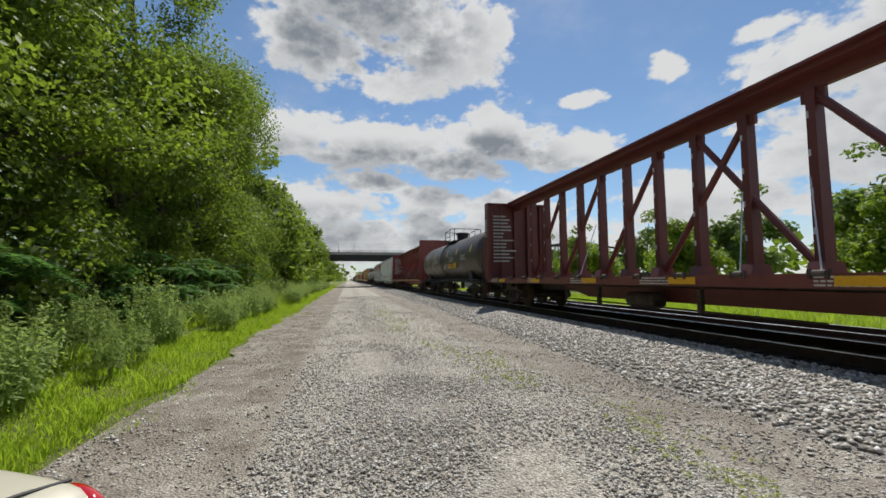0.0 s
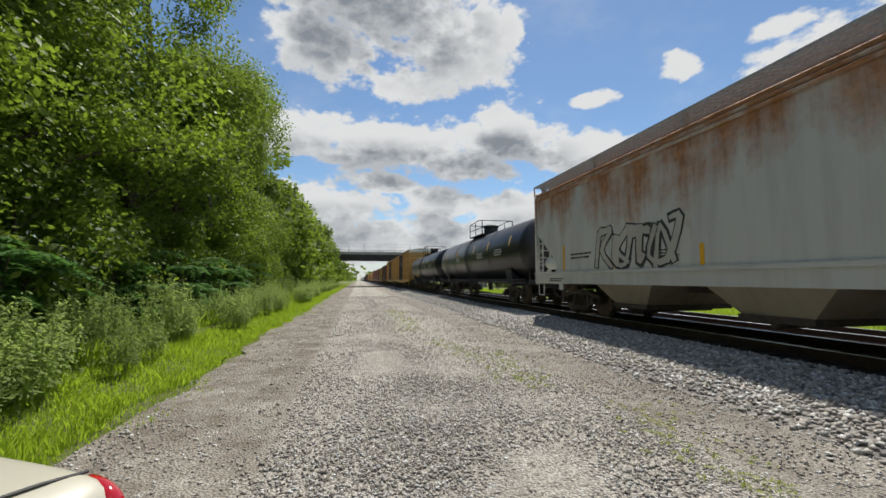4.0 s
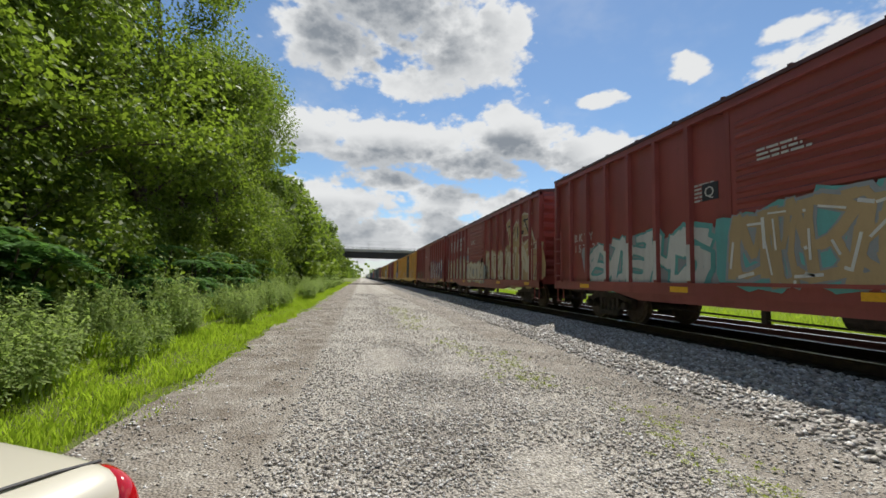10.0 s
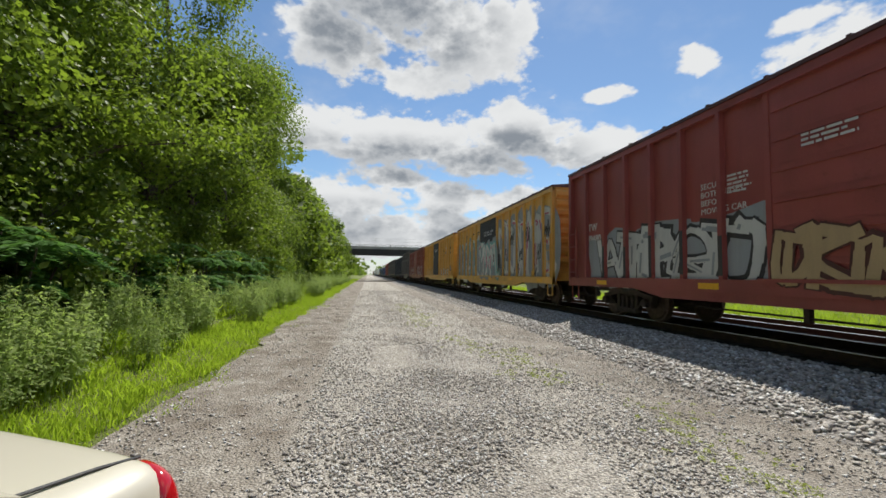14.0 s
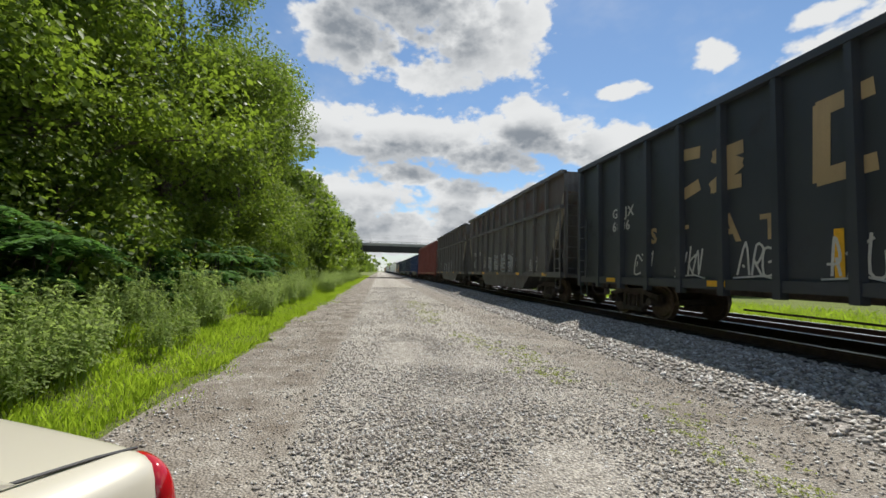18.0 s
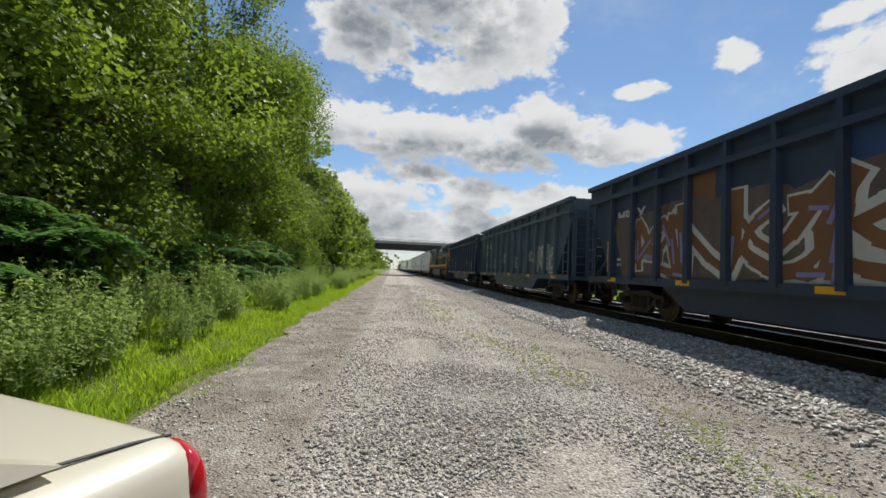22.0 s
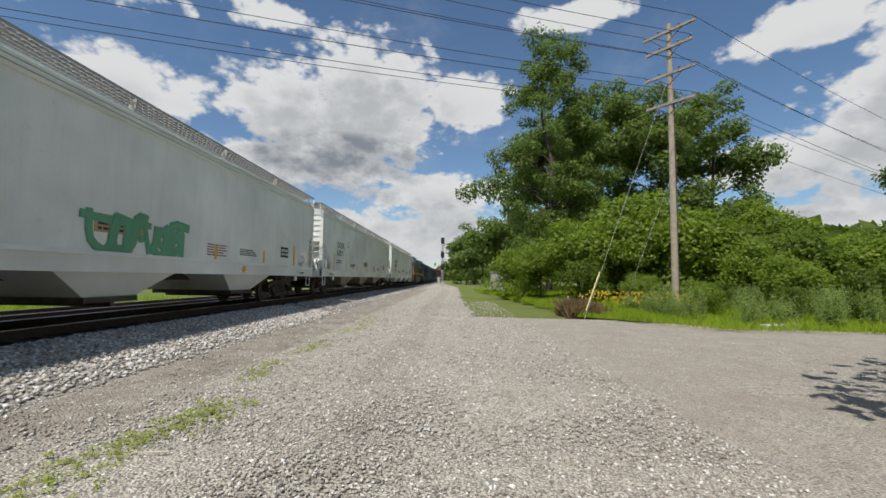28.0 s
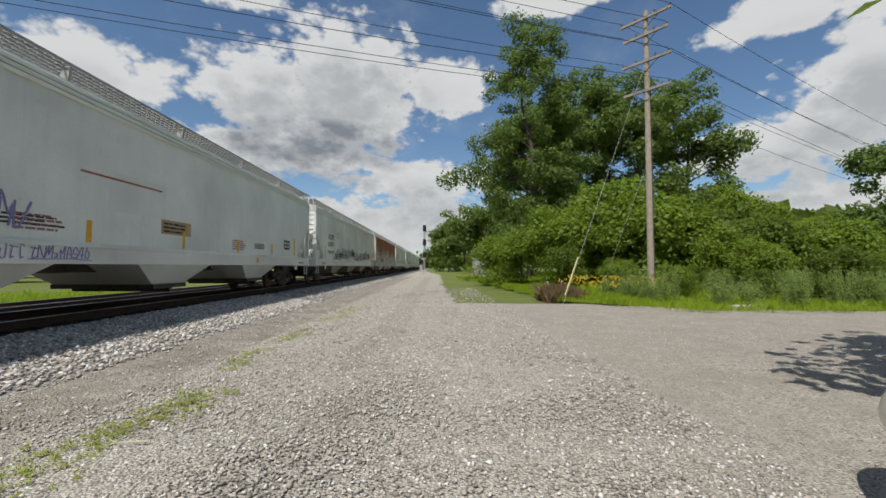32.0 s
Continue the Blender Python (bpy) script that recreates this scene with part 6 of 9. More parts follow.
    part("radiator_end", Shape().box(-0.97, 0.97, -10.8, -10.76, 2.3, 3.68), LOCO_GOLD, car, "gold rear hood panel")
    part("radiator_flank", Shape().prism([(-0.985, -10.77), (-1.0, -10.76), (-1.295, -10.51), (-1.28, -10.5)], "z", 2.3, 3.74), LOCO_GOLD, car)
    em = Shape().box(-0.82, -0.74, -10.812, -10.805, 2.68, 3.3).box(-0.82, -0.56, -10.812, -10.805, 2.66, 2.74).box(-0.82, -0.56, -10.812, -10.805, 3.24, 3.32)
    part("emblem_bracket", em, LOCO_BLUE, car)
    arc = Shape()
    for p in range(50, 310, 20):
        q = p + 20
        arc.add([(f * math.cos(radians(d)) * 0.26 - 0.2, -10.812 + e, 3.0 + f * math.sin(radians(d)) * 0.3) for e in (0, 0.007) for d in (p, q) for f in (0.55, 1.0)], [(0, 1, 3, 2), (4, 6, 7, 5), (0, 2, 6, 4), (1, 5, 7, 3)])
    part("emblem_arc", arc, LOCO_BLUE, car)
    for x in (-0.5, -0.28):
        part("end_dot", Shape().lathe([(-10.812, 0.07), (-10.805, 0.07)], (x, 0, 2.5), "y", 12), LOCO_BLUE, car)
    part("rear_headlight", Shape().lathe([(-11.02, 0.11), (-10.96, 0.12)], (-0.12, 0, 4.12), "y", 14), WHITE, car)
    part("rear_headlight", Shape().lathe([(-11.02, 0.11), (-10.96, 0.12)], (0.12, 0, 4.12), "y", 14), WHITE, car)
    part("end_grab", Shape().bars([(-0.9, -10.84, 2.2), (-0.9, -10.84, 3.1)], 0.02), LOCO_GOLD, car)
    # bulged and ribbed panels behind the cab, seams, pipes and cables
    part("bulged_panel", Shape().add([(-1.462, 6.2, 3.45), (-1.462, 4.6, 2.45), (-1.462, 2.9, 3.45), (-1.54, 4.9, 3.4), (-1.54, 4.5, 2.75), (-1.54, 4.2, 3.4)], [(0, 3, 4, 1), (1, 4, 5, 2), (3, 5, 4), (0, 2, 5, 3), (0, 1, 2)]), LOCO_BLUE, car)
    for a, b, z in ((7.2, 2.4, 2.28), (6.9, 5.4, 2.9), (2.3, 0.5, 2.9)):
        part("seam_rail", Shape().box(-1.485, -1.455, b, a, z, z + 0.035), LOCO_BLUE, car)
    for y in (7.3, 5.6, 2.25, 1.6, 0.95):
        part("seam_strip", Shape().box(-1.478, -1.455, y - 0.02, y + 0.02, 1.85, 3.66), LOCO_BLUE, car)
    for y in (1.3, 1.93):
        part("cabinet_door", Shape().box(-1.49, -1.455, y - 0.28, y + 0.26, 1.95, 2.82), LOCO_BLUE, car)
    for j, y in enumerate((9.3, 7.6, 6.2, 5.1)):
        part("brake_pipe", Shape().bars([(-1.3, y, 1.46), (-1.34, y - 0.1, 1.2), (-1.34, y - 0.5, 1.08), (-1.25, y - 0.7, 0.95)], 0.03), IRON, car)
    part("sand_hose", Shape().bars([(-1.2, 10.3, 1.4), (-1.3, 10.35, 0.9), (-1.15, 10.2, 0.3)], 0.04), IRON, car)
    # walkway handrail
    hr = part("handrail", Shape().rod((-1.52, -10.6, 2.86), (-1.52, 1.2, 2.9), 0.018), SILVER_ROD, car)
    post = shared("hand_post", lambda: Shape().rod((-1.52, 0, 1.75), (-1.52, 0, 2.88), 0.018).mesh("stanchion", LOCO_BLUE))
    for j in range(9):
        part("stanchion", post, LOCO_BLUE, hr, at=(0, -10.4 + j * 1.42, 0))
    # steps and pilots at both ends
    for k in (-1, 1):
        y = k * 11.2
        st = part("step_well", Shape().box(-0.95, -0.9, y, y - k * 0.75, 0.4, 1.75).box(-1.53, -0.92, y - k * 0.66, y - k * 0.92, 0.3, 1.7), BLACK, car)
        for j in range(5):
            tread = part("step", Shape().box(-1.5, -0.95, y - k * 0.02, y - k * 0.66, 0.385 + j * 0.3, 0.415 + j * 0.3), ENGINE_GREY, st)
            part("step_edge", Shape().box(-1.54, -1.5, y, y - k * 0.66, 0.38 + j * 0.3, 0.425 + j * 0.3), LOCO_GOLD, tread)
        part("step_sign", Shape().box(-1.56, -1.54, y - k * 0.08, y - k * 0.5, 0.46, 0.62), RED_SIGN, st)
        part("step_rail", Shape().bars([(-1.56, y + k * 0.02, 0.7), (-1.56, y + k * 0.02, 2.2), (-1.5, y - k * 0.3, 2.85), (-1.5, y - k * 0.5, 2.85)], 0.025), LOCO_GOLD, car)
        part("step_rail", Shape().bars([(-1.56, y - k * 0.72, 0.6), (-1.56, y - k * 0.72, 2.5)], 0.025), LOCO_GOLD, car)
        part("pilot", Shape().prism([(-1.45, 0.25), (-1.4, 1.4), (1.4, 1.4), (1.45, 0.25)], "y", k * 11.25, k * 11.05), BLACK, car)
        part("plow", Shape().prism([(k * 11.05, 0.12), (k * 11.5, 0.16), (k * 11.25, 0.75), (k * 11.05, 0.75)], "x", -1.35, 1.35), BLACK, car)
        for side in (-1, 1):
            part("end_rail", Shape().bars([(side * 1.3, k * 11.1, 1.75), (side * 1.3, k * 11.1, 2.9), (side * 0.5, k * 11.1, 2.9), (side * 0.5, k * 11.1, 1.75)], 0.025), LOCO_GOLD, car)
            part("end_post", Shape().rod((side * 0.9, k * 11.1, 1.75), (side * 0.9, k * 11.1, 2.9), 0.02), LOCO_BLUE, car)
        coupler(car, k * 11.25)
        # three-axle trucks
        c = k * 8.1
        t = part("truck", Shape().box(-0.9, 0.9, -2.3, 2.3, 0.55, 0.8), ENGINE_GREY, car, at=(0, c, 0))
        for j in (-1, 1):
            prof = [(-2.75, 0.78), (-2.7, 1.05), (-2.2, 1.1), (-1.35, 1.12), (-0.75, 1.0), (0, 1.06), (0.75, 1.0), (1.35, 1.12), (2.2, 1.1), (2.7, 1.05), (2.75, 0.78), (2.25, 0.72), (1.55, 0.66), (1.2, 0.5), (0.7, 0.5), (0.45, 0.72), (-0.45, 0.72), (-0.7, 0.5), (-1.2, 0.5), (-1.55, 0.66), (-2.25, 0.72)]
            part("side_frame", Shape().prism(prof, "x", j * 1.02, j * 1.2), ENGINE_GREY, t)
            part("frame_rib", Shape().prism([(-1.1, 0.62), (-0.4, 0.98), (0.4, 0.98), (1.1, 0.62), (0.9, 0.58), (0.35, 0.88), (-0.35, 0.88), (-0.9, 0.58)], "x", j * 1.2, j * 1.27), ENGINE_GREY, t)
            for a in (-1.83, 0.0, 1.83):
                w = part("wheel", shared("engine_wheel", lambda: Shape().lathe([(-0.07, 0.2), (-0.07, 0.44), (-0.05, 0.53), (0.035, 0.535), (0.06, 0.56), (0.06, 0.4), (0.03, 0.2)], (0, 0, 0), "x", 28).mesh("wheel", WHEEL_STEEL)), WHEEL_STEEL, t, at=(j * 0.76, a, 0.535))
                if j > 0:
                    w.rotation_euler = (0, 0, math.pi)
                part("journal_box", Shape().box(j * 1.02, j * 1.27, a - 0.16, a + 0.16, 0.4, 0.7).lathe([(j * 1.3 if j > 0 else j * 1.38, 0.14), (j * 1.38 if j > 0 else j * 1.3, 0.14)], (0, a, 0.54), "x", 12), ENGINE_GREY, t)
            for a in (-2.5, 2.5):
                part("brake_cylinder", Shape().lathe([(-0.28, 0.14), (0.28, 0.14)], (j * 1.16, a, 0.98), "y", 12), ENGINE_GREY, t)
                part("snubber", Shape().rod((j * 1.24, a * 0.55, 0.45), (j * 1.24, a * 0.55, 0.95), 0.07, 8), ENGINE_GREY, t)
        for a in (-1.83, 0.0, 1.83):
            part("axle", Shape().rod((-1.0, a, 0.535), (1.0, a, 0.535), 0.1, 10), IRON, t)
    bevelled(part("fuel_tank", Shape().prism([(-1.42, 1.36), (-1.5, 1.2), (-1.5, 0.45), (-1.25, 0.2), (1.25, 0.2), (1.5, 0.45), (1.5, 1.2), (1.42, 1.36)], "y", -4.0, 4.75), ENGINE_GREY, car), 0.04)
    part("bell", Shape().lathe([(0.9, 0.02), (1.1, 0.1), (0.9, 0.12), (0.82, 0.17)], (-1.25, 4.98, 0.1), "z", 14), IRON, car)
    part("fuel_gauge", Shape().box(-1.53, -1.49, 1.15, 1.28, 0.75, 1.2).box(-1.53, -1.49, 1.38, 1.5, 0.75, 1.2), RED_SIGN, car)
    part("fuel_cap", Shape().lathe([(-0.06, 0.08), (0.06, 0.1)], (-1.4, 2.6, 1.42), "x", 10), RED_SIGN, car)
    for y in (8.2, 6.9, 5.9, 4.9, 2.4):
        part("notice", Shape().box(-1.562, -1.555, y - 0.07, y + 0.07, 1.9, 1.98), WHITE, car)
    for y, z in ((10.6, 3.3), (10.65, 2.0), (6.1, 2.5), (2.3, 2.9), (2.4, 3.15)):
        part("notice", Shape().box(-1.548, -1.53, y - 0.08, y + 0.08, z, z + 0.08), WHITE, car)
    part("side_hatch", Shape().box(-1.55, -1.52, 8.14, 8.7, 2.0, 2.53), BLACK, car)
    part("hatch_handle", Shape().box(-1.55, -1.525, 9.3, 7.45, 2.66, 2.7), LOCO_BLUE, car)
    part("flag", Shape().box(-1.55, -1.53, 7.45, 7.65, 2.72, 2.84), plain("flag_red_white", (0.5, 0.25, 0.25), 0.6), car)
    lettering("7212", 0.5, GOLD, car, -1.535, 9.12, 3.14, bold=0.012, spacing=1.12)
    bolt = Shape()
    bolt.add(*outline_solid([(9.12, 2.86), (8.72, 3.02), (8.74, 2.93), (8.3, 3.06), (8.32, 2.97), (7.76, 3.0), (8.2, 2.86), (8.18, 2.93), (8.6, 2.82), (8.58, 2.92)], -1.535))
    part("bolt_emblem", bolt, GOLD, car)
    # side emblem: two square brackets round three plain gold shapes and dots
    for a, k in ((0.2, 1), (-3.95, -1)):
        em = Shape()
        for z in (2.1, 3.38):
            em.box(-1.352, -1.346, a - k * 0.11, a - k * 0.42, z, z + 0.12)
        em.box(-1.353, -1.346, a, a - k * 0.13, 2.1, 3.5)
        part("emblem_bracket", em, GOLD, car)
    ring = Shape()
    turn = [radians(d) for d in range(50, 311, 20)]
    for p, q in zip(turn, turn[1:]):
        ring.add(*outline_solid([(-1.05 - 0.65 * math.cos(p), 2.85 + 0.48 * math.sin(p)), (-1.05 - 0.65 * math.cos(q), 2.85 + 0.48 * math.sin(q)), (-1.05 - 0.36 * math.cos(q), 2.85 + 0.24 * math.sin(q)), (-1.05 - 0.36 * math.cos(p), 2.85 + 0.24 * math.sin(p))], -1.349))
    part("emblem_arc", ring, GOLD, car)
    for a in (-1.8, -2.7):
        s = Shape()
        for z in (2.42, 2.74, 3.06):
            stroke(s, [(a, z + 0.1), (a - 0.62, z + 0.18)], 0.2, -1.349)
        part("emblem_bars", s, GOLD, car)
    for y in (-0.55, -0.95, -3.05, -3.45):
        part("side_dot", Shape().lathe([(-0.004, 0.14), (0, 0.14)], (-1.346, y, 2.16), "x", 16), GOLD, car)
    return car


# ---- the train: car by car, in the order in which it passes ----
SHEET = -1.472
c, n = centerbeam("beam", -5.2, 19.4, BEAM_RED, "red-brown centerbeam flatcar, empty, with open truss uprights and diagonals", False)
c, n = tank_car("tank", 20.4, 37.4, TANK_GREY, "weathered dark grey tank car with rust along its top", rings=(-5.2, 0.0, 4.6), seed=3)
lettering("UTLX 903179", 0.3, SPRAY_TAN, c, -1.475, 6.6, 2.35)
part("warning_placard", Shape().box(-1.475, -1.455, -1.37, -3.67, 1.88, 2.20), REFLECT, c, "yellow warning placard with fine print")
bars_of_text(c, -1.478, -1.47, 1.93, 2.0, 0.3, 3, DARK_STENCIL, seed=4)
tag_scrawl(c, -1.47, -0.18, 1.84, 0.9, 0.3, STENCIL, 5)
tag_scrawl(c, -1.465, 4.2, 2.0, 1.0, 0.5, STENCIL, 6)
c, n = centerbeam("beam", 38.4, 63.1, MAROON, "maroon centerbeam flatcar, empty, with oval openings in its plate wall", True)
for k in range(3):
    bars_of_text(c, -0.08, 7.6 - k * 1.28, 1.5, 0.9, 0.5, 5, STENCIL, seed=40 + k)
c, n = covered_hopper("hopper", 64.4, 85.0, LIGHT_GREY, "grey covered hopper with light stains down its sides", 4, 2)
runs_of_rust(c, -1.562, 5, -9.5, 2.2, 5, 6, GREY_RUST)
part("notice", Shape().box(-1.565, -1.56, 0.4, -0.85, 1.5, 1.85), REFLECT, c, "yellow emergency notice with fine print")
bars_of_text(c, -1.568, 0.32, 1.53, 1.1, 0.29, 3, DARK_STENCIL, seed=299)
c, n = covered_hopper("hopper", 86.0, 107.3, RUSTED_EDGE, "grey covered hopper streaked with orange rust under its roof", 4, 3)
big = Shape()
big.add(*outline_solid([(-7.6, 4.0), (-10.4, 4.0), (-10.5, 3.4), (-9.9, 3.0), (-9.2, 2.75), (-9.0, 2.2), (-8.75, 1.7), (-8.6, 2.3), (-8.4, 2.8), (-7.9, 3.3)], -1.5635, 0.002))
part("rust_patch", big, RUST_ORANGE, c, "broad orange rust stain")
graffiti(c, -1.562, 6.6, 3.6, 1.45, 2.5, GREY_RUST, SPRAY_BLACK, 3, 8)
tag_scrawl(c, -1.563, -6.5, 1.75, 0.8, 0.35, SPRAY_BLACK, 9)
c, n = tank_car("tank", 108.5, 126.5, TANK_BLACK, "black tank car with a railed top platform", seed=11, rings=(-4.0, 3.6))
c, n = tank_car("tank", 128.0, 146.1, TANK_BLACK, "black tank car with white stencils and yellow reflectors", seed=17, rings=(-3.0, 3.0))
lettering("TILX 258536", 0.34, STENCIL, c, -1.475, 6.94, 2.34, bold=0.006)
lettering("LD LMT\nLT WT", 0.17, STENCIL, c, -1.47, 6.8, 2.08, spacing=1.2)
part("placard", flat_side([(4.3, 1.55), (3.0, 1.5), (3.2, 1.75), (4.1, 1.78)], -1.29, 0.006), REFLECT, c)
hazard = (("CLOSE AND LOCK\nBOTH DOORS BEFORE\nMOVING CAR", -0.25, 4.35), ("CIERRE Y PONGA\nEL SEGURO EN AMBAS\nPUERTAS ANTES DE\nMOVER EL CARRO", -0.3, 3.75), ("CLOSE THIS DOOR\nBEFORE CLOSING\nMAIN DOOR", 2.25, 4.35), ("CIERRE ESTA PUERTA\nANTES DE CERRAR\nLA PUERTA PRINCIPAL", 2.25, 3.8))
for s0, s1, nums, seed in ((147.1, 167.5, ("TBOX", "640943"), 21), (169.0, 189.5, ("TBOX", "663878"), 31)):
    c, n = boxcar("high_cube", s0, s1, TAN_YELLOW, "tall yellow boxcar with black double doors and graffiti along the bottom", 5.08, (-2.55, 2.65), BLACK, "plug_pair", 0.98, 9, PALE_GREY, 0.98, (2.0, 3.0, 4.0))
    for text, y, z in hazard:
        lettering(text, 0.2 if y < 0 else 0.16, STENCIL, c, -1.566, y, z, spacing=1.05)
    for k, (y, z) in enumerate(((-0.5, 2.2), (1.9, 2.1), (-1.5, 2.9), (-1.7, 2.0))):
        bars_of_text(c, -1.566, y, z, 0.6, 0.3, 3, STENCIL, seed=seed + k)
    part("notice", Shape().box(-1.57, -1.56, -0.75, -0.95, 1.8, 2.0), RED_SIGN, c)
    part("notice", Shape().box(-1.57, -1.56, -1.1, -1.3, 1.9, 2.12), WHITE, c)
    lettering(nums[0][0:2] + " " + nums[0][2:], 0.36, DARK_STENCIL, c, -1.475, 9.2, 2.5, spacing=1.6)
    lettering(nums[1], 0.34, DARK_STENCIL, c, -1.475, 9.3, 2.05, spacing=1.75)
    if seed == 21:
        graffiti(c, SHEET, 7.6, 3.2, 0.95, 1.9, TEAL, SPRAY_PINK, 4, 22, CREAM, ground=SPRAY_PINK)
        graffiti(c, SHEET, -3.0, -6.6, 0.98, 1.95, SPRAY_PINK, SPRAY_GREEN, 5, 23, SPRAY_TAN)
        part("data_panel", Shape().box(-1.476, -1.47, -7.5, -8.15, 1.65, 1.95), SPRAY_BLUE, c)
        part("yellow_patch", Shape().box(-1.476, -1.47, -8.9, -9.4, 1.2, 1.75), REFLECT, c)
    else:
        graffiti(c, SHEET, 8.3, 3.0, 0.95, 2.25, SPRAY_PINK, DARK_OXIDE, 4, 32, SPRAY_PINK, ground=TEAL)
        graffiti(c, -1.561, 2.5, -2.5, 1.1, 2.9, SPRAY_RUST, TEAL, 5, 33, REFLECT, ground=SPRAY_PINK)
        graffiti(c, SHEET, -3.0, -9.0, 0.98, 2.3, TEAL, SPRAY_BLUE, 5, 34, CREAM)
    lettering("RAIL CAR POOLING EXPERTS", 0.4, DARK_STENCIL, c, -1.475, -3.2, 3.3, spacing=1.0)
    cross = Shape()
    stroke(cross, [(8.2, 3.75), (6.9, 3.1)], 0.16, -1.474)
    stroke(cross, [(8.2, 3.1), (6.9, 3.75)], 0.16, -1.4745)
    part("cross_emblem", cross, SPRAY_LILAC, c)
    ladder(c, -1.62, -n / 2 + 0.32, 1.1, 3.6, TAN_YELLOW, 0.44, 6)

c, n = boxcar("old_box", 191.2, 208.1, BROWN, "rust-brown boxcar with dark patched panels and pale graffiti", 4.62, (-1.4, 1.7), BROWN, "ribbed", 1.05, 8)
graffiti(c, SHEET, 8.2, 2.0, 1.0, 2.3, CREAM, SPRAY_BLACK, 5, 41, ground=SPRAY_GREY)
graffiti(c, SHEET, -1.4, -8.3, 1.0, 2.4, CREAM, SPRAY_BLACK, 6, 42, SPRAY_TAN, ground=SPRAY_WHITE)
graffiti(c, -1.6, 1.6, -1.3, 1.05, 1.9, SPRAY_RUST, CREAM, 3, 43)
for a, b in ((-5.0, -5.9), (-6.1, -7.0)):
    part("patch_panel", Shape().box(-1.5, -1.47, b, a, 2.95, 4.1), BLACK, c)
for k in range(3):
    part("patch_panel", Shape().box(-1.478, -1.47, 4.0 + k * 1.1, 4.7 + k * 1.1, 3.2, 4.2), DULL_BLUE, c)
bars_of_text(c, -1.5, -4.6, 2.2, 0.8, 0.3, 2, STENCIL, seed=44)

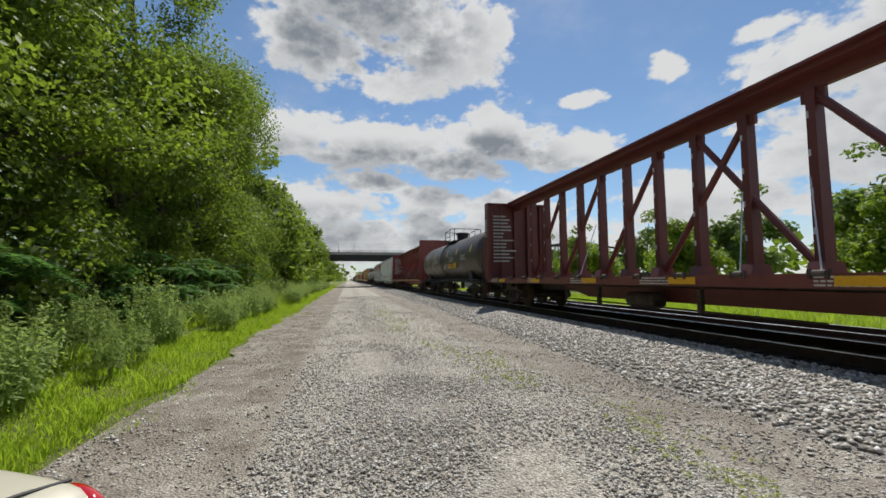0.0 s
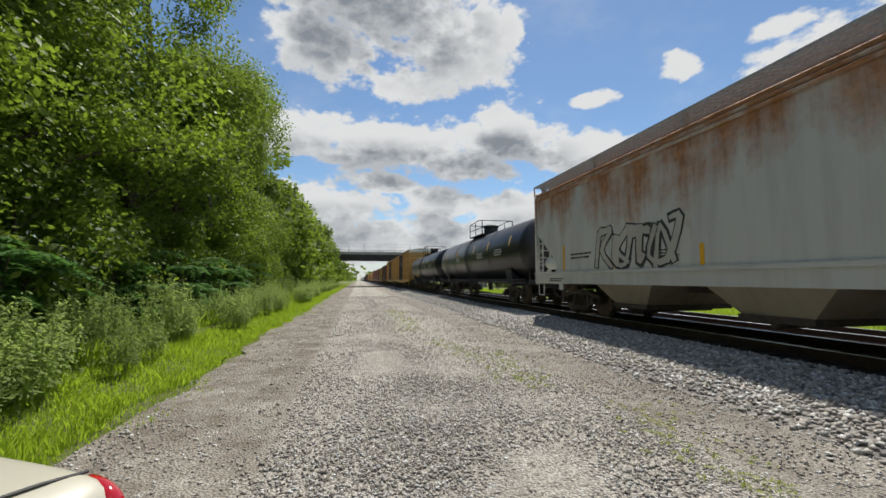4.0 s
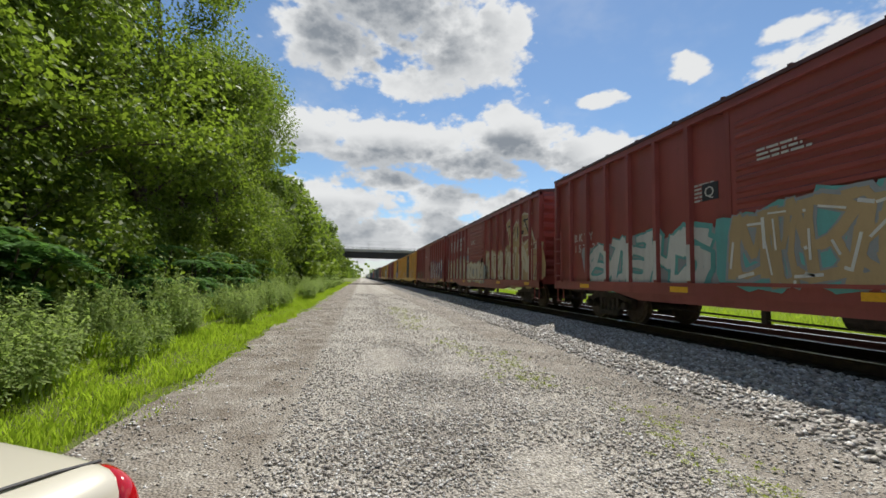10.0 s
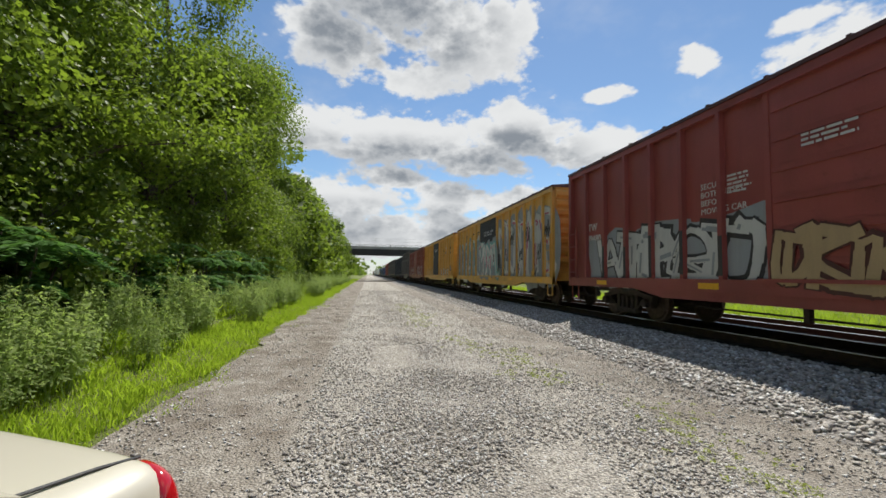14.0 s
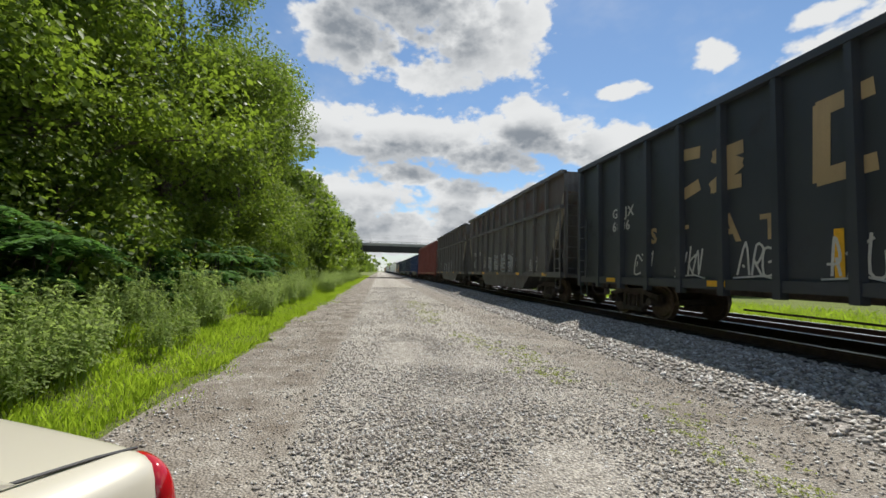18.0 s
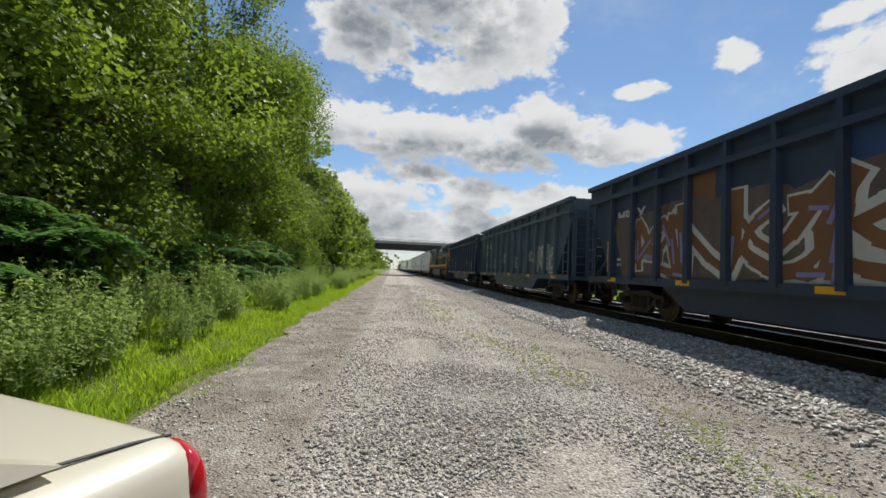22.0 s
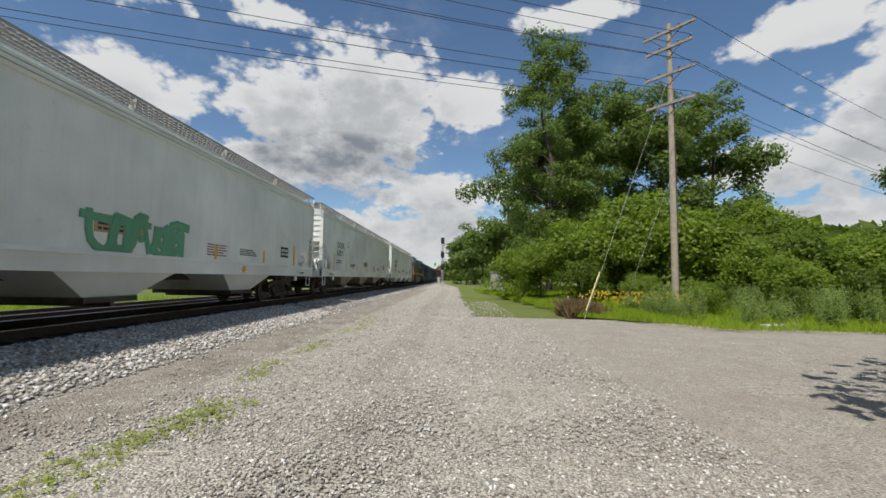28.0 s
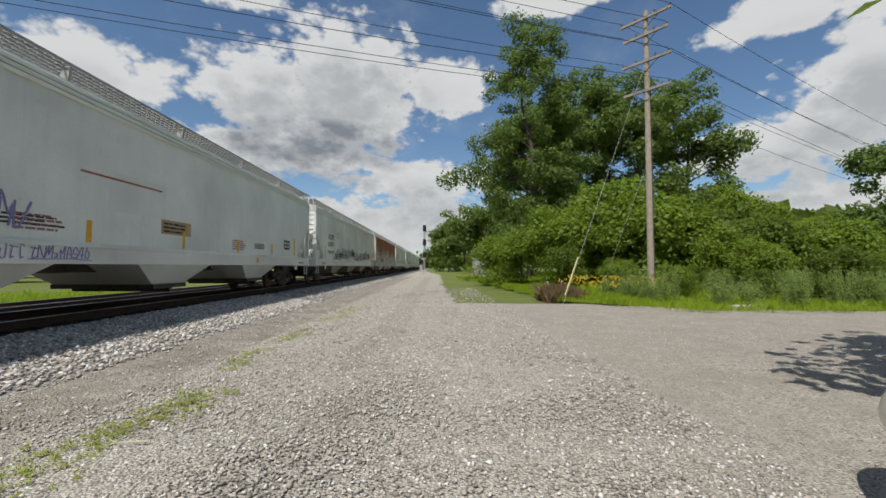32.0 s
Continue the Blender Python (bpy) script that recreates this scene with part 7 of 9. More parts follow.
for s0, s1, seed in ((209.2, 226.6, 50), (283.6, 300.5, 60), (301.7, 318.8, 70), (339.0, 355.5, 80), (357.0, 374.0, 90)):
    kind = "ribbed" if seed in (50, 60, 70) else "panel"
    c, n = boxcar("yellow_box", s0, s1, YELLOW, {50: "yellow boxcar with a black door and outlined cream graffiti", 60: "yellow boxcar with a black door and white block graffiti", 70: "yellow boxcar with a black ribbed door painted over in lilac", 80: "yellow boxcar covered by a large grey graffiti mural", 90: "yellow boxcar with small white graffiti near its sill"}[seed], 4.5, (-1.4, 1.9), BLACK, kind if seed != 50 else "panel", 0.98, 9)
    # worn block lettering and the two-arrow emblem
    for k, (a, w) in enumerate(((7.3, 0.25), (6.6, 0.42), (5.7, 0.1), (5.2, 0.14), (4.1, 0.42), (3.3, 0.42), (2.6, 0.42))):
        s = Shape()
        stroke(s, [(a, 3.35), (a, 3.85)], 0.09, -1.474)
        stroke(s, [(a, 3.83), (a - w, 3.83)], 0.09, -1.4745)
        if k % 2:
            stroke(s, [(a, 3.37), (a - w, 3.37), (a - w, 3.83)], 0.09, -1.4742)
        part("worn_letter", s, DARK_STENCIL, c)
    s = Shape()
    stroke(s, [(7.4, 3.2), (6.9, 3.2), (6.4, 2.7), (7.4, 2.7)], 0.1, -1.474)
    part("worn_letter", s, DARK_STENCIL, c)
    lettering("next\nload", 0.4, DARK_STENCIL, c, -1.475, -3.5, 3.25, lean=0.25)
    lettering("any\nroad", 0.4, DARK_STENCIL, c, -1.475, -6.4, 3.35, lean=0.25)
    for m, pts in ((SPRAY_WHITE, [(-4.6, 3.65), (-5.5, 3.05)]), (SPRAY_BLUE, [(-4.6, 3.05), (-5.5, 3.65)])):
        s = Shape()
        stroke(s, pts, 0.17, -1.4765 if m is SPRAY_WHITE else -1.4735)
        part("cross_emblem", s, m, c)
    lettering("CLOSE AND LOCK DOORS\nBEFORE MOVING CAR", 0.15, STENCIL, c, -1.605 if kind == "ribbed" and seed != 50 else -1.588, 0.9, 3.55)
    bars_of_text(c, -1.606, 1.6, 2.75, 0.6, 0.35, 4, STENCIL, seed=seed)
    part("data_panel", Shape().box(-1.478, -1.47, -6.2, -7.1, 1.5, 1.95), DARK_STENCIL, c)
    part("green_mark", Shape().box(-1.479, -1.471, -5.95, -6.15, 1.85, 2.05), SPRAY_GREEN, c)
    part("data_panel", Shape().box(-1.481, -1.477, -6.3, -6.62, 1.55, 1.9).box(-1.481, -1.477, -6.7, -7.02, 1.55, 1.9), SPRAY_GREY, c)
    if seed == 50:
        graffiti(c, SHEET, -1.5, -8.4, 0.85, 2.6, CREAM, SPRAY_BLACK, 6, 51, SPRAY_TAN, ground=SPRAY_RUST)
        graffiti(c, SHEET, 8.4, 2.0, 0.95, 2.5, TEAL, SPRAY_GREEN, 6, 52, CREAM, ground=SPRAY_GREY)
        graffiti(c, -1.59, 1.7, -1.3, 1.05, 1.95, SPRAY_LILAC, SPRAY_WHITE, 4, 53, ground=TEAL)
    elif seed == 60:
        graffiti(c, SHEET, -1.5, -6.0, 1.0, 2.3, SPRAY_WHITE, SPRAY_BLACK, 4, 61, ground=SPRAY_GREY)
        graffiti(c, SHEET, 7.6, 2.0, 1.0, 2.2, SPRAY_WHITE, SPRAY_BLACK, 5, 62)
        tag_scrawl(c, SHEET, -6.6, 1.6, 1.2, 0.3, SPRAY_WHITE, 63)
        s = Shape()
        stroke(s, [(-7.0, 3.5), (-7.5, 3.9), (-7.4, 3.3), (-8.0, 3.8)], 0.07, -1.475)
        part("spray_tag", s, SPRAY_BLUE, c)
    elif seed == 70:
        graffiti(c, SHEET, -1.7, -8.3, 1.05, 2.75, SPRAY_WHITE, SPRAY_BLACK, 4, 71, SPRAY_GREY)
        graffiti(c, -1.604, 1.7, -1.3, 1.1, 2.1, SPRAY_LILAC, SPRAY_BLACK, 5, 72, SPRAY_WHITE, ground=SPRAY_LILAC)
        graffiti(c, SHEET, 8.0, 2.0, 1.0, 2.3, SPRAY_GREY, SPRAY_GREEN, 5, 73, CREAM)
    elif seed == 80:
        graffiti(c, SHEET, -1.5, -8.1, 0.9, 3.9, SPRAY_WHITE, SPRAY_GREY, 6, 81, SPRAY_PINK, ground=SPRAY_GREY)
        graffiti(c, SHEET, 8.1, 2.0, 0.9, 3.3, SPRAY_GREY, TEAL, 5, 82, SPRAY_WHITE, ground=SPRAY_WHITE)
        graffiti(c, -1.6, 1.7, -1.3, 1.1, 3.0, SPRAY_WHITE, TEAL, 3, 83, SPRAY_PINK, ground=SPRAY_GREY)
        for k in range(9):
            tag_scrawl(c, -1.49, -1.9 - k * 0.68, 1.1 + (k % 3) * 0.8, 0.6, 0.55, SPRAY_BLACK, 84 + k)
    else:
        graffiti(c, SHEET, -2.2, -6.2, 0.95, 1.7, SPRAY_WHITE, SPRAY_BLACK, 4, 91)
        graffiti(c, SHEET, 7.0, 2.2, 0.95, 1.8, CREAM, SPRAY_BLACK, 5, 92)

for s0, s1, seed in ((227.8, 245.3, 100), (246.6, 264.0, 110), (265.0, 282.3, 120), (320.0, 337.7, 130), (375.2, 392.2, 140)):
    labels = {100: "maroon boxcar with a ribbed door and white graffiti", 110: "maroon boxcar with cream and tan graffiti across its lower half", 120: "maroon boxcar with blue and white graffiti letters", 130: "maroon boxcar with a white disc and small white tags", 140: "red boxcar with worn white lettering and patched graffiti"}
    mt = OXIDE if seed == 140 else MAROON
    c, n = boxcar("red_box", s0, s1, mt, labels[seed], 4.56, (-1.4, 1.8), mt, "ribbed" if seed != 130 else "panel", 1.04 if seed != 140 else 1.3, 9, rails=(2.2, 2.9, 3.6) if seed == 140 else ())
    bars_of_text(c, -1.606, 1.2, 3.2, 0.9, 0.24, 3, STENCIL, seed=seed)
    bars_of_text(c, SHEET - 0.003, 2.7, 2.75, 0.55, 0.4, 5, STENCIL, seed=seed + 1)
    if seed == 100:
        lettering("BKTY\n157122", 0.34, STENCIL, c, -1.475, 7.6, 2.35, spacing=1.5)
        graffiti(c, SHEET, 6.6, 2.4, 0.95, 2.2, SPRAY_WHITE, TEAL, 4, 101, ground=SPRAY_GREY)
        graffiti(c, -1.604, 1.7, -1.3, 1.1, 2.4, SPRAY_TAN, SPRAY_GREY, 4, 102, SPRAY_WHITE, ground=TEAL)
        graffiti(c, SHEET, -1.5, -7.0, 0.95, 1.9, MAROON, SPRAY_GREY, 6, 103)
        part("door_plate", Shape().box(-1.48, -1.47, 2.12, 2.5, 2.76, 3.1), BLACK, c)
        lettering("Q", 0.3, STENCIL, c, -1.4835, 2.45, 2.83)
    elif seed == 110:
        logo = Shape()
        for k in range(6):
            logo.box(-1.476, -1.473, 7.9 - 0.0, 6.6 - k * 0.03, 3.12 + k * 0.125, 3.19 + k * 0.125)
        stroke(logo, [(6.5, 3.1), (6.2, 3.8), (5.6, 3.15), (5.3, 3.85)], 0.24, -1.474)
        stroke(logo, [(3.6, 3.8), (4.8, 3.78), (4.9, 3.5), (4.0, 3.42), (4.0, 3.18), (5.0, 3.12)], 0.22, -1.474)
        part("company_emblem", logo, STENCIL, c)
        lettering("450643", 0.44, STENCIL, c, -1.475, 6.3, 2.25, spacing=1.3)
        graffiti(c, SHEET, 8.3, 1.9, 0.92, 2.5, CREAM, SPRAY_TAN, 7, 111, SPRAY_RUST, ground=SPRAY_GREY)
        graffiti(c, SHEET, -1.5, -8.4, 0.92, 2.6, CREAM, SPRAY_TAN, 6, 112, SPRAY_RUST, ground=SPRAY_TAN)
        graffiti(c, SHEET, -5.2, -7.6, 2.4, 3.7, SPRAY_TAN, CREAM, 2, 113, SPRAY_BLACK)
        graffiti(c, -1.604, 1.7, -1.3, 1.0, 2.0, CREAM, SPRAY_TAN, 3, 114, ground=SPRAY_GREY)
    elif seed == 120:
        graffiti(c, SHEET, -1.5, -7.6, 0.95, 2.6, SPRAY_WHITE, SPRAY_BLUE, 4, 121, SPRAY_GREY, ground=DULL_BLUE)
        graffiti(c, SHEET, 7.8, 3.0, 0.95, 1.8, SPRAY_GREEN, SPRAY_GREY, 5, 122, SPRAY_WHITE)
    elif seed == 130:
        part("white_disc", Shape().lathe([(-0.004, 0.42), (0, 0.42)], (-1.474, -7.3, 3.55), "x", 24), STENCIL, c)
        graffiti(c, SHEET, -1.7, -6.3, 1.0, 2.0, MAROON, SPRAY_GREY, 5, 131)
        graffiti(c, SHEET, 7.2, 2.1, 0.95, 2.3, SPRAY_WHITE, SPRAY_BLACK, 4, 132, SPRAY_GREY, ground=SPRAY_GREY)
        lettering("SECURE\nBOTH HASPS\nBEFORE\nMOVING CAR", 0.17, STENCIL, c, -1.475, 3.35, 2.95)
        lettering("ATW", 0.3, STENCIL, c, -1.475, 8.0, 2.55, bold=0.006)
        lettering("749480", 0.3, STENCIL, c, -1.475, 8.0, 2.2, bold=0.006)
        graffiti(c, -1.588, 1.7, -1.3, 1.05, 1.9, SPRAY_TAN, DARK_OXIDE, 4, 133)
        tag_scrawl(c, SHEET, -6.7, 1.2, 1.2, 0.6, SPRAY_WHITE, 134)
    else:
        for k in range(8):
            s = Shape()
            a = 7.7 - k * 0.95
            stroke(s, [(a, 3.05), (a, 3.75)], 0.11, -1.475)
            stroke(s, [(a, 3.72), (a - 0.4, 3.72)] if k % 2 else [(a, 3.08), (a - 0.4, 3.1), (a - 0.42, 3.7)], 0.1, -1.4752)
            part("worn_letter", s, SPRAY_GREY, c)
        lettering("SOU", 0.36, STENCIL, c, -1.475, 5.9, 2.6, spacing=1.3)
        lettering("531  905", 0.36, STENCIL, c, -1.475, 5.8, 2.15, spacing=1.3)
        bars_of_text(c, -1.475, 5.9, 1.35, 2.2, 0.4, 2, STENCIL, seed=141)
        graffiti(c, SHEET, 7.6, 2.0, 1.15, 2.15, SPRAY_WHITE, SPRAY_BLACK, 6, 142, SPRAY_TAN, ground=SPRAY_GREY)
        graffiti(c, SHEET, -1.5, -8.0, 1.1, 2.3, SPRAY_WHITE, SPRAY_BLACK, 6, 143, SPRAY_PINK)

for s0, s1, seed in ((393.4, 409.5, 150), (432.0, 448.2, 160), (449.6, 465.7, 170)):
    c, n = open_top("hopper_gondola", s0, s1, SOOT, "sooty dark grey high-sided hopper car with brown extension panels and ladders", 5.0, 1.27, "hopper car", 1.12, 3.66, True, SOOT_BROWN, True)
    lettering("ITFX", 0.4, STENCIL, c, -1.456, n / 2 - 1.5, 2.25, spacing=1.1)
    lettering(str(90000 + seed * 7), 0.36, STENCIL, c, -1.456, n / 2 - 3.2, 2.3, spacing=1.1)
    for k in range(5):
        tag_scrawl(c, -1.455, n / 2 - 2.0 - k * 2.6 + rng.uniform(-0.4, 0.4), rng.uniform(1.3, 1.7), rng.uniform(0.6, 1.0), 0.5, STENCIL, seed + k)
    if seed != 150:
        graffiti(c, -1.456, 2.6, -2.0, 1.25, 2.1, SPRAY_GREY, SPRAY_WHITE, 5, seed, SPRAY_RUST)
    gs = Shape()
    for k in (-1, 1):
        gs.prism([(k * (n / 2 - 0.05), 4.2), (k * (n / 2 - 0.05), 3.4), (k * (n / 2 - 0.9), 2.1), (k * (n / 2 - 1.0), 2.3)], "x", -1.46, -1.38)
    part("end_gusset", gs, TAN, c)
c, n = open_top("gondola", 410.8, 430.7, GON_BLACK, "tall black gondola with outside ribs and white tags", 4.68, 1.2, "gondola", 1.0)
for k in range(9):
    tag_scrawl(c, -1.455, 7.0 - k * 1.6, 1.2, 0.8, 0.55, STENCIL, 180 + k)
for a, b in ((-8.6, 3.6), (-9.1, 2.7), (-7.9, 3.1)):
    for k in range(4):
        tag_scrawl(c, -1.456, a, b + 0.35 - k * 0.35, 0.35, 0.22, STENCIL, 190 + k)
part("white_disc", Shape().lathe([(-0.004, 0.12), (0, 0.12)], (-1.456, -8.1, 1.95), "x", 16), STENCIL, c)
reflectors(c, -1.456, 1.15, (-9.3, -6.9, -2.5, 2.0, 6.5), 0.14, 0.75)
bars_of_text(c, -1.456, -7.7, 1.3, 0.6, 0.4, 2, REFLECT, seed=199)
lettering("GDJX\n6806", 0.38, STENCIL, c, -1.456, 8.02, 2.79, spacing=1.15, bold=0.008)
lettering("S", 0.50, SPRAY_TAN, c, -1.456, 6.30, 1.97, bold=0.02, width=1.0)
lettering("T", 0.57, SPRAY_TAN, c, -1.456, 5.36, 1.88, bold=0.02, width=1.0)
lettering("A", 0.76, SPRAY_TAN, c, -1.456, 4.21, 1.85, bold=0.02, width=1.0)
lettering("T", 0.62, SPRAY_TAN, c, -1.456, 3.27, 1.84, bold=0.02, width=1.0)
s = Shape()
stroke(s, [(1.57, 3.85), (2.19, 3.8), (2.22, 2.72), (1.56, 2.78)], 0.26, -1.457)
part("worn_letter", s, SPRAY_TAN, c)
s = Shape()
stroke(s, [(4.73, 3.83), (5.26, 3.89), (5.27, 2.95), (4.75, 3.1)], 0.26, -1.457)
part("worn_letter", s, SPRAY_TAN, c)
s = Shape()
stroke(s, [(3.67, 3.63), (4.24, 3.61), (3.71, 3.32), (4.3, 3.0), (3.72, 2.99)], 0.26, -1.457)
part("worn_letter", s, SPRAY_TAN, c)

c, n = open_top("gondola", 466.8, 488.5, DUSTY_RED, "long red-brown high-sided gondola with faded squares on its panels", 4.86, 1.17, "gondola", 0.98)
lettering("CDMX\n1007", 0.36, STENCIL, c, -1.456, 9.3, 2.2, spacing=1.1, bold=0.006)
for k in range(5):
    part("faded_patch", Shape().box(-1.4535, -1.449, 7.0 - k * 1.17 * 1.5, 6.45 - k * 1.17 * 1.5, 3.2, 3.9), OXIDE, c)
for k in range(4):
    part("notice", Shape().box(-1.456, -1.449, 6.0 - k * 3.5, 5.4 - k * 3.5, 1.25, 1.33), REFLECT, c)
for k in range(16):
    s = Shape()
    y, z = rng.uniform(-10, 10), rng.uniform(1.6, 4.2)
    stroke(s, [(y, z), (y - 0.02, z - rng.uniform(0.1, 0.5))], 0.03, -1.452)
    part("paint_drip", s, STENCIL, c)

for s0, s1, mt, num, seed in ((490.4, 506.5, BLUE, "3118", 200), (507.7, 523.9, NIGHT_BLUE, "3164", 210), (525.3, 541.2, DULL_BLUE, "3122", 220), (542.7, 558.9, NIGHT_BLUE, "3230", 230)):
    c, n = open_top("coal_hopper", s0, s1, mt, {200: "blue coal hopper car with white tags and a deep belly", 210: "dark blue coal hopper with rust-brown graffiti letters", 220: "dull grey-blue coal hopper with white reporting marks", 230: "faded dark blue coal hopper with patched panels"}[seed], 4.1, 1.14, "hopper car", 1.05, 3.6, True, mt, True)
    lettering("MRRX\n" + num, 0.5, STENCIL, c, -1.456, n / 2 - 1.75, 2.75, bold=0.012)
    bars_of_text(c, -1.456, n / 2 - 1.75, 1.45, 1.3, 0.3, 2, STENCIL, seed=seed)
    reflectors(c, -1.456, 1.3, (n / 2 - 1.25, 3.0, -2.8, -n / 2 + 1.7), 0.15, 0.95)
    part("data_panel", Shape().box(-1.456, -1.449, -n / 2 + 2.9, -n / 2 + 3.4, 1.5, 1.85), STENCIL, c)
    if seed == 210:
        for k in range(6):
            part("rust_panel", Shape().box(-1.4525, -1.449, 5.3 - k * 1.75, 4.3 - k * 1.75, 1.2, 3.5 if k % 2 else 2.7), SPRAY_RUST if k % 3 else BLUE, c)
        graffiti(c, -1.454, 5.4, -5.2, 1.2, 2.9, SPRAY_RUST, SPRAY_WHITE, 5, 211, SPRAY_LILAC, ground=SOOT_BROWN)
    else:
        for k in range(5):
            tag_scrawl(c, -1.456, 4.5 - k * 2.4, 1.5 + 0.3 * (k % 2), 0.9, 0.5, STENCIL, seed + k)
    if seed == 220:
        graffiti(c, -1.456, -3.8, -6.2, 1.3, 2.3, SPRAY_GREY, SPRAY_WHITE, 3, 221)
    if seed == 230:
        for k in range(5):
            part("patch_panel", Shape().box(-1.453, -1.448, 4.6 - k * 2.28, 5.4 - k * 2.28, 1.2, 2.4), BLUE, c)

locomotive(560.4, 582.9)

marks = {595.75: "62295", 618.7: "62311", 641.4: "71738", 664.0: "61513", 686.4: "61525", 709.2: "61074", 731.6: "61190"}
for k, (s0, s1) in enumerate(((585.1, 606.4), (608.0, 629.3), (630.7, 652.2), (653.5, 674.4), (675.7, 697.1), (698.6, 719.8), (721.0, 742.2))):
    mt = RUSTED_HOPPER if k == 4 else LIGHT_GREY
    c, n = covered_hopper("hopper", s0, s1, mt, "rust-stained orange and grey covered hopper" if k == 4 else "pale grey covered hopper with black numbers" if k < 4 else "pale grey covered hopper with scrawled graffiti", 3, 10 + k, LIGHT_GREY, PALE_GREY if k != 4 else GREY_RUST)
    num = list(marks.values())[k]
    lettering("OCPX\n" + num, 0.46, DARK_STENCIL, c, -1.565, n / 2 - 2.75, 2.65, spacing=1.2, bold=0.008)
    for sgn in (1,):
        e = lettering("OCPX\n" + num, 0.26, DARK_STENCIL, c, 0, 0, 0, spacing=1.2, bold=0.006)
        e.matrix_basis = Matrix.Translation((0.2, n / 2 - 0.045, 3.6)) @ Matrix(((-1, 0, 0, 0), (0, 0, 1, 0), (0, 1, 0, 0), (0, 0, 0, 1)))
    s = Shape()
    q = n / 2 - 5.0
    s.box(-1.564, -1.56, q, q - 0.36, 2.82, 2.85).box(-1.564, -1.56, q, q - 0.36, 3.15, 3.18).box(-1.564, -1.56, q, q - 0.03, 2.82, 3.18).box(-1.564, -1.56, q - 0.33, q - 0.36, 2.82, 3.18)
    part("stencil_frame", s, DARK_STENCIL, c)
    part("notice", Shape().box(-1.565, -1.56, 0.9, -0.3, 1.75, 2.1), SPRAY_TAN, c, "yellow emergency notice with fine print")
    bars_of_text(c, -1.568, 0.82, 1.78, 1.05, 0.28, 3, DARK_STENCIL, seed=300 + k)
    bars_of_text(c, -1.564, 4.4, 1.55, 0.9, 0.3, 4, FAINT_RED, seed=310 + k)
    bars_of_text(c, -1.564, -2.6, 1.5, 1.0, 0.35, 5, FAINT_RED, seed=320 + k)
    if k == 2:
        graffiti(c, -1.563, 1.0, -1.6, 1.4, 2.1, SPRAY_GREEN, SPRAY_GREEN, 4, 330)
    if k == 4:
        part("pale_end", Shape().box(-1.5, 1.5, n / 2 - 0.052, n / 2 - 0.046, 3.2, 4.3), CREAM, c)
    if k in (4, 5):
        for j in range(6 if k == 5 else 1):
            tag_scrawl(c, -1.564, 6.5 - j * 2.3, 1.42 + 0.12 * (j % 3), 2.2, 0.62, SPRAY_BLACK, 340 + 10 * k + j)
    if k == 6:
        for j in range(4):
            tag_scrawl(c, -1.606, 7.9 - j * 1.25, 1.1, 1.15, 0.22, SPRAY_LILAC, 380 + j)
        tag_scrawl(c, -1.562, 7.6, 1.55, 1.6, 0.55, SPRAY_BLUE, 386)
        tag_scrawl(c, -1.562, 5.6, 1.6, 1.4, 0.5, SPRAY_LILAC, 387)
        part("buffed_panel", Shape().box(-1.563, -1.558, 0.75, 2.5, 2.1, 2.9), PALE_GREY, c, "cream repainted panel")
        part("rust_seam", Shape().box(-1.566, -1.56, 3.2, 0.9, 2.74, 2.78), RUST_ORANGE, c)

# the rest of the train, far up the line: plain copies of cars already built
far = [train[i][0] for i in (-1, -2, -4, -3, 9, 11, -5, 12, 17, 8)]
at = 743.5
for k, ob in enumerate(far):
    long = 22.4 if "hopper" in ob.name else 18.6
    train.append((copy_thing(ob, pose(TRACK_X, at, RAIL_TOP)), at + long / 2))
    at += long

# ---- plants ----
BARK = plain("bark", (0.085, 0.065, 0.05), 0.9, 0, 0.4, 7)
LEAF_WOOD = leaf_mat("wood_leaves", (0.065, 0.108, 0.02), (0.19, 0.243, 0.038), 0.57)
# paler, yellower leaf tone: sunlight on the outer foliage is put into the colour
LEAF_SUN = leaf_mat("young_leaves", (0.11, 0.175, 0.022), (0.27, 0.335, 0.045), 0.5)
LEAF_DARK = leaf_mat("cottonwood_leaves", (0.085, 0.13, 0.03), (0.19, 0.25, 0.065), 0.45)
LEAF_SUMAC = leaf_mat("sumac_leaves", (0.075, 0.16, 0.04), (0.13, 0.24, 0.07), 0.45)
LEAF_WEED = leaf_mat("weed_leaves", (0.17, 0.235, 0.07), (0.36, 0.42, 0.16), 0.55, 0.8, 0.06)
BLADE = leaf_mat("grass_blades", (0.23, 0.325, 0.03), (0.42, 0.51, 0.06), 0.55, 0.9, 0.08)
BLADE_DRY = leaf_mat("dry_grass", (0.14, 0.095, 0.05), (0.24, 0.17, 0.09), 0.25, 0.8)
MOSS = leaf_mat("low_weeds", (0.26, 0.29, 0.06), (0.38, 0.42, 0.1), 0.4, 0.9, 0.1)


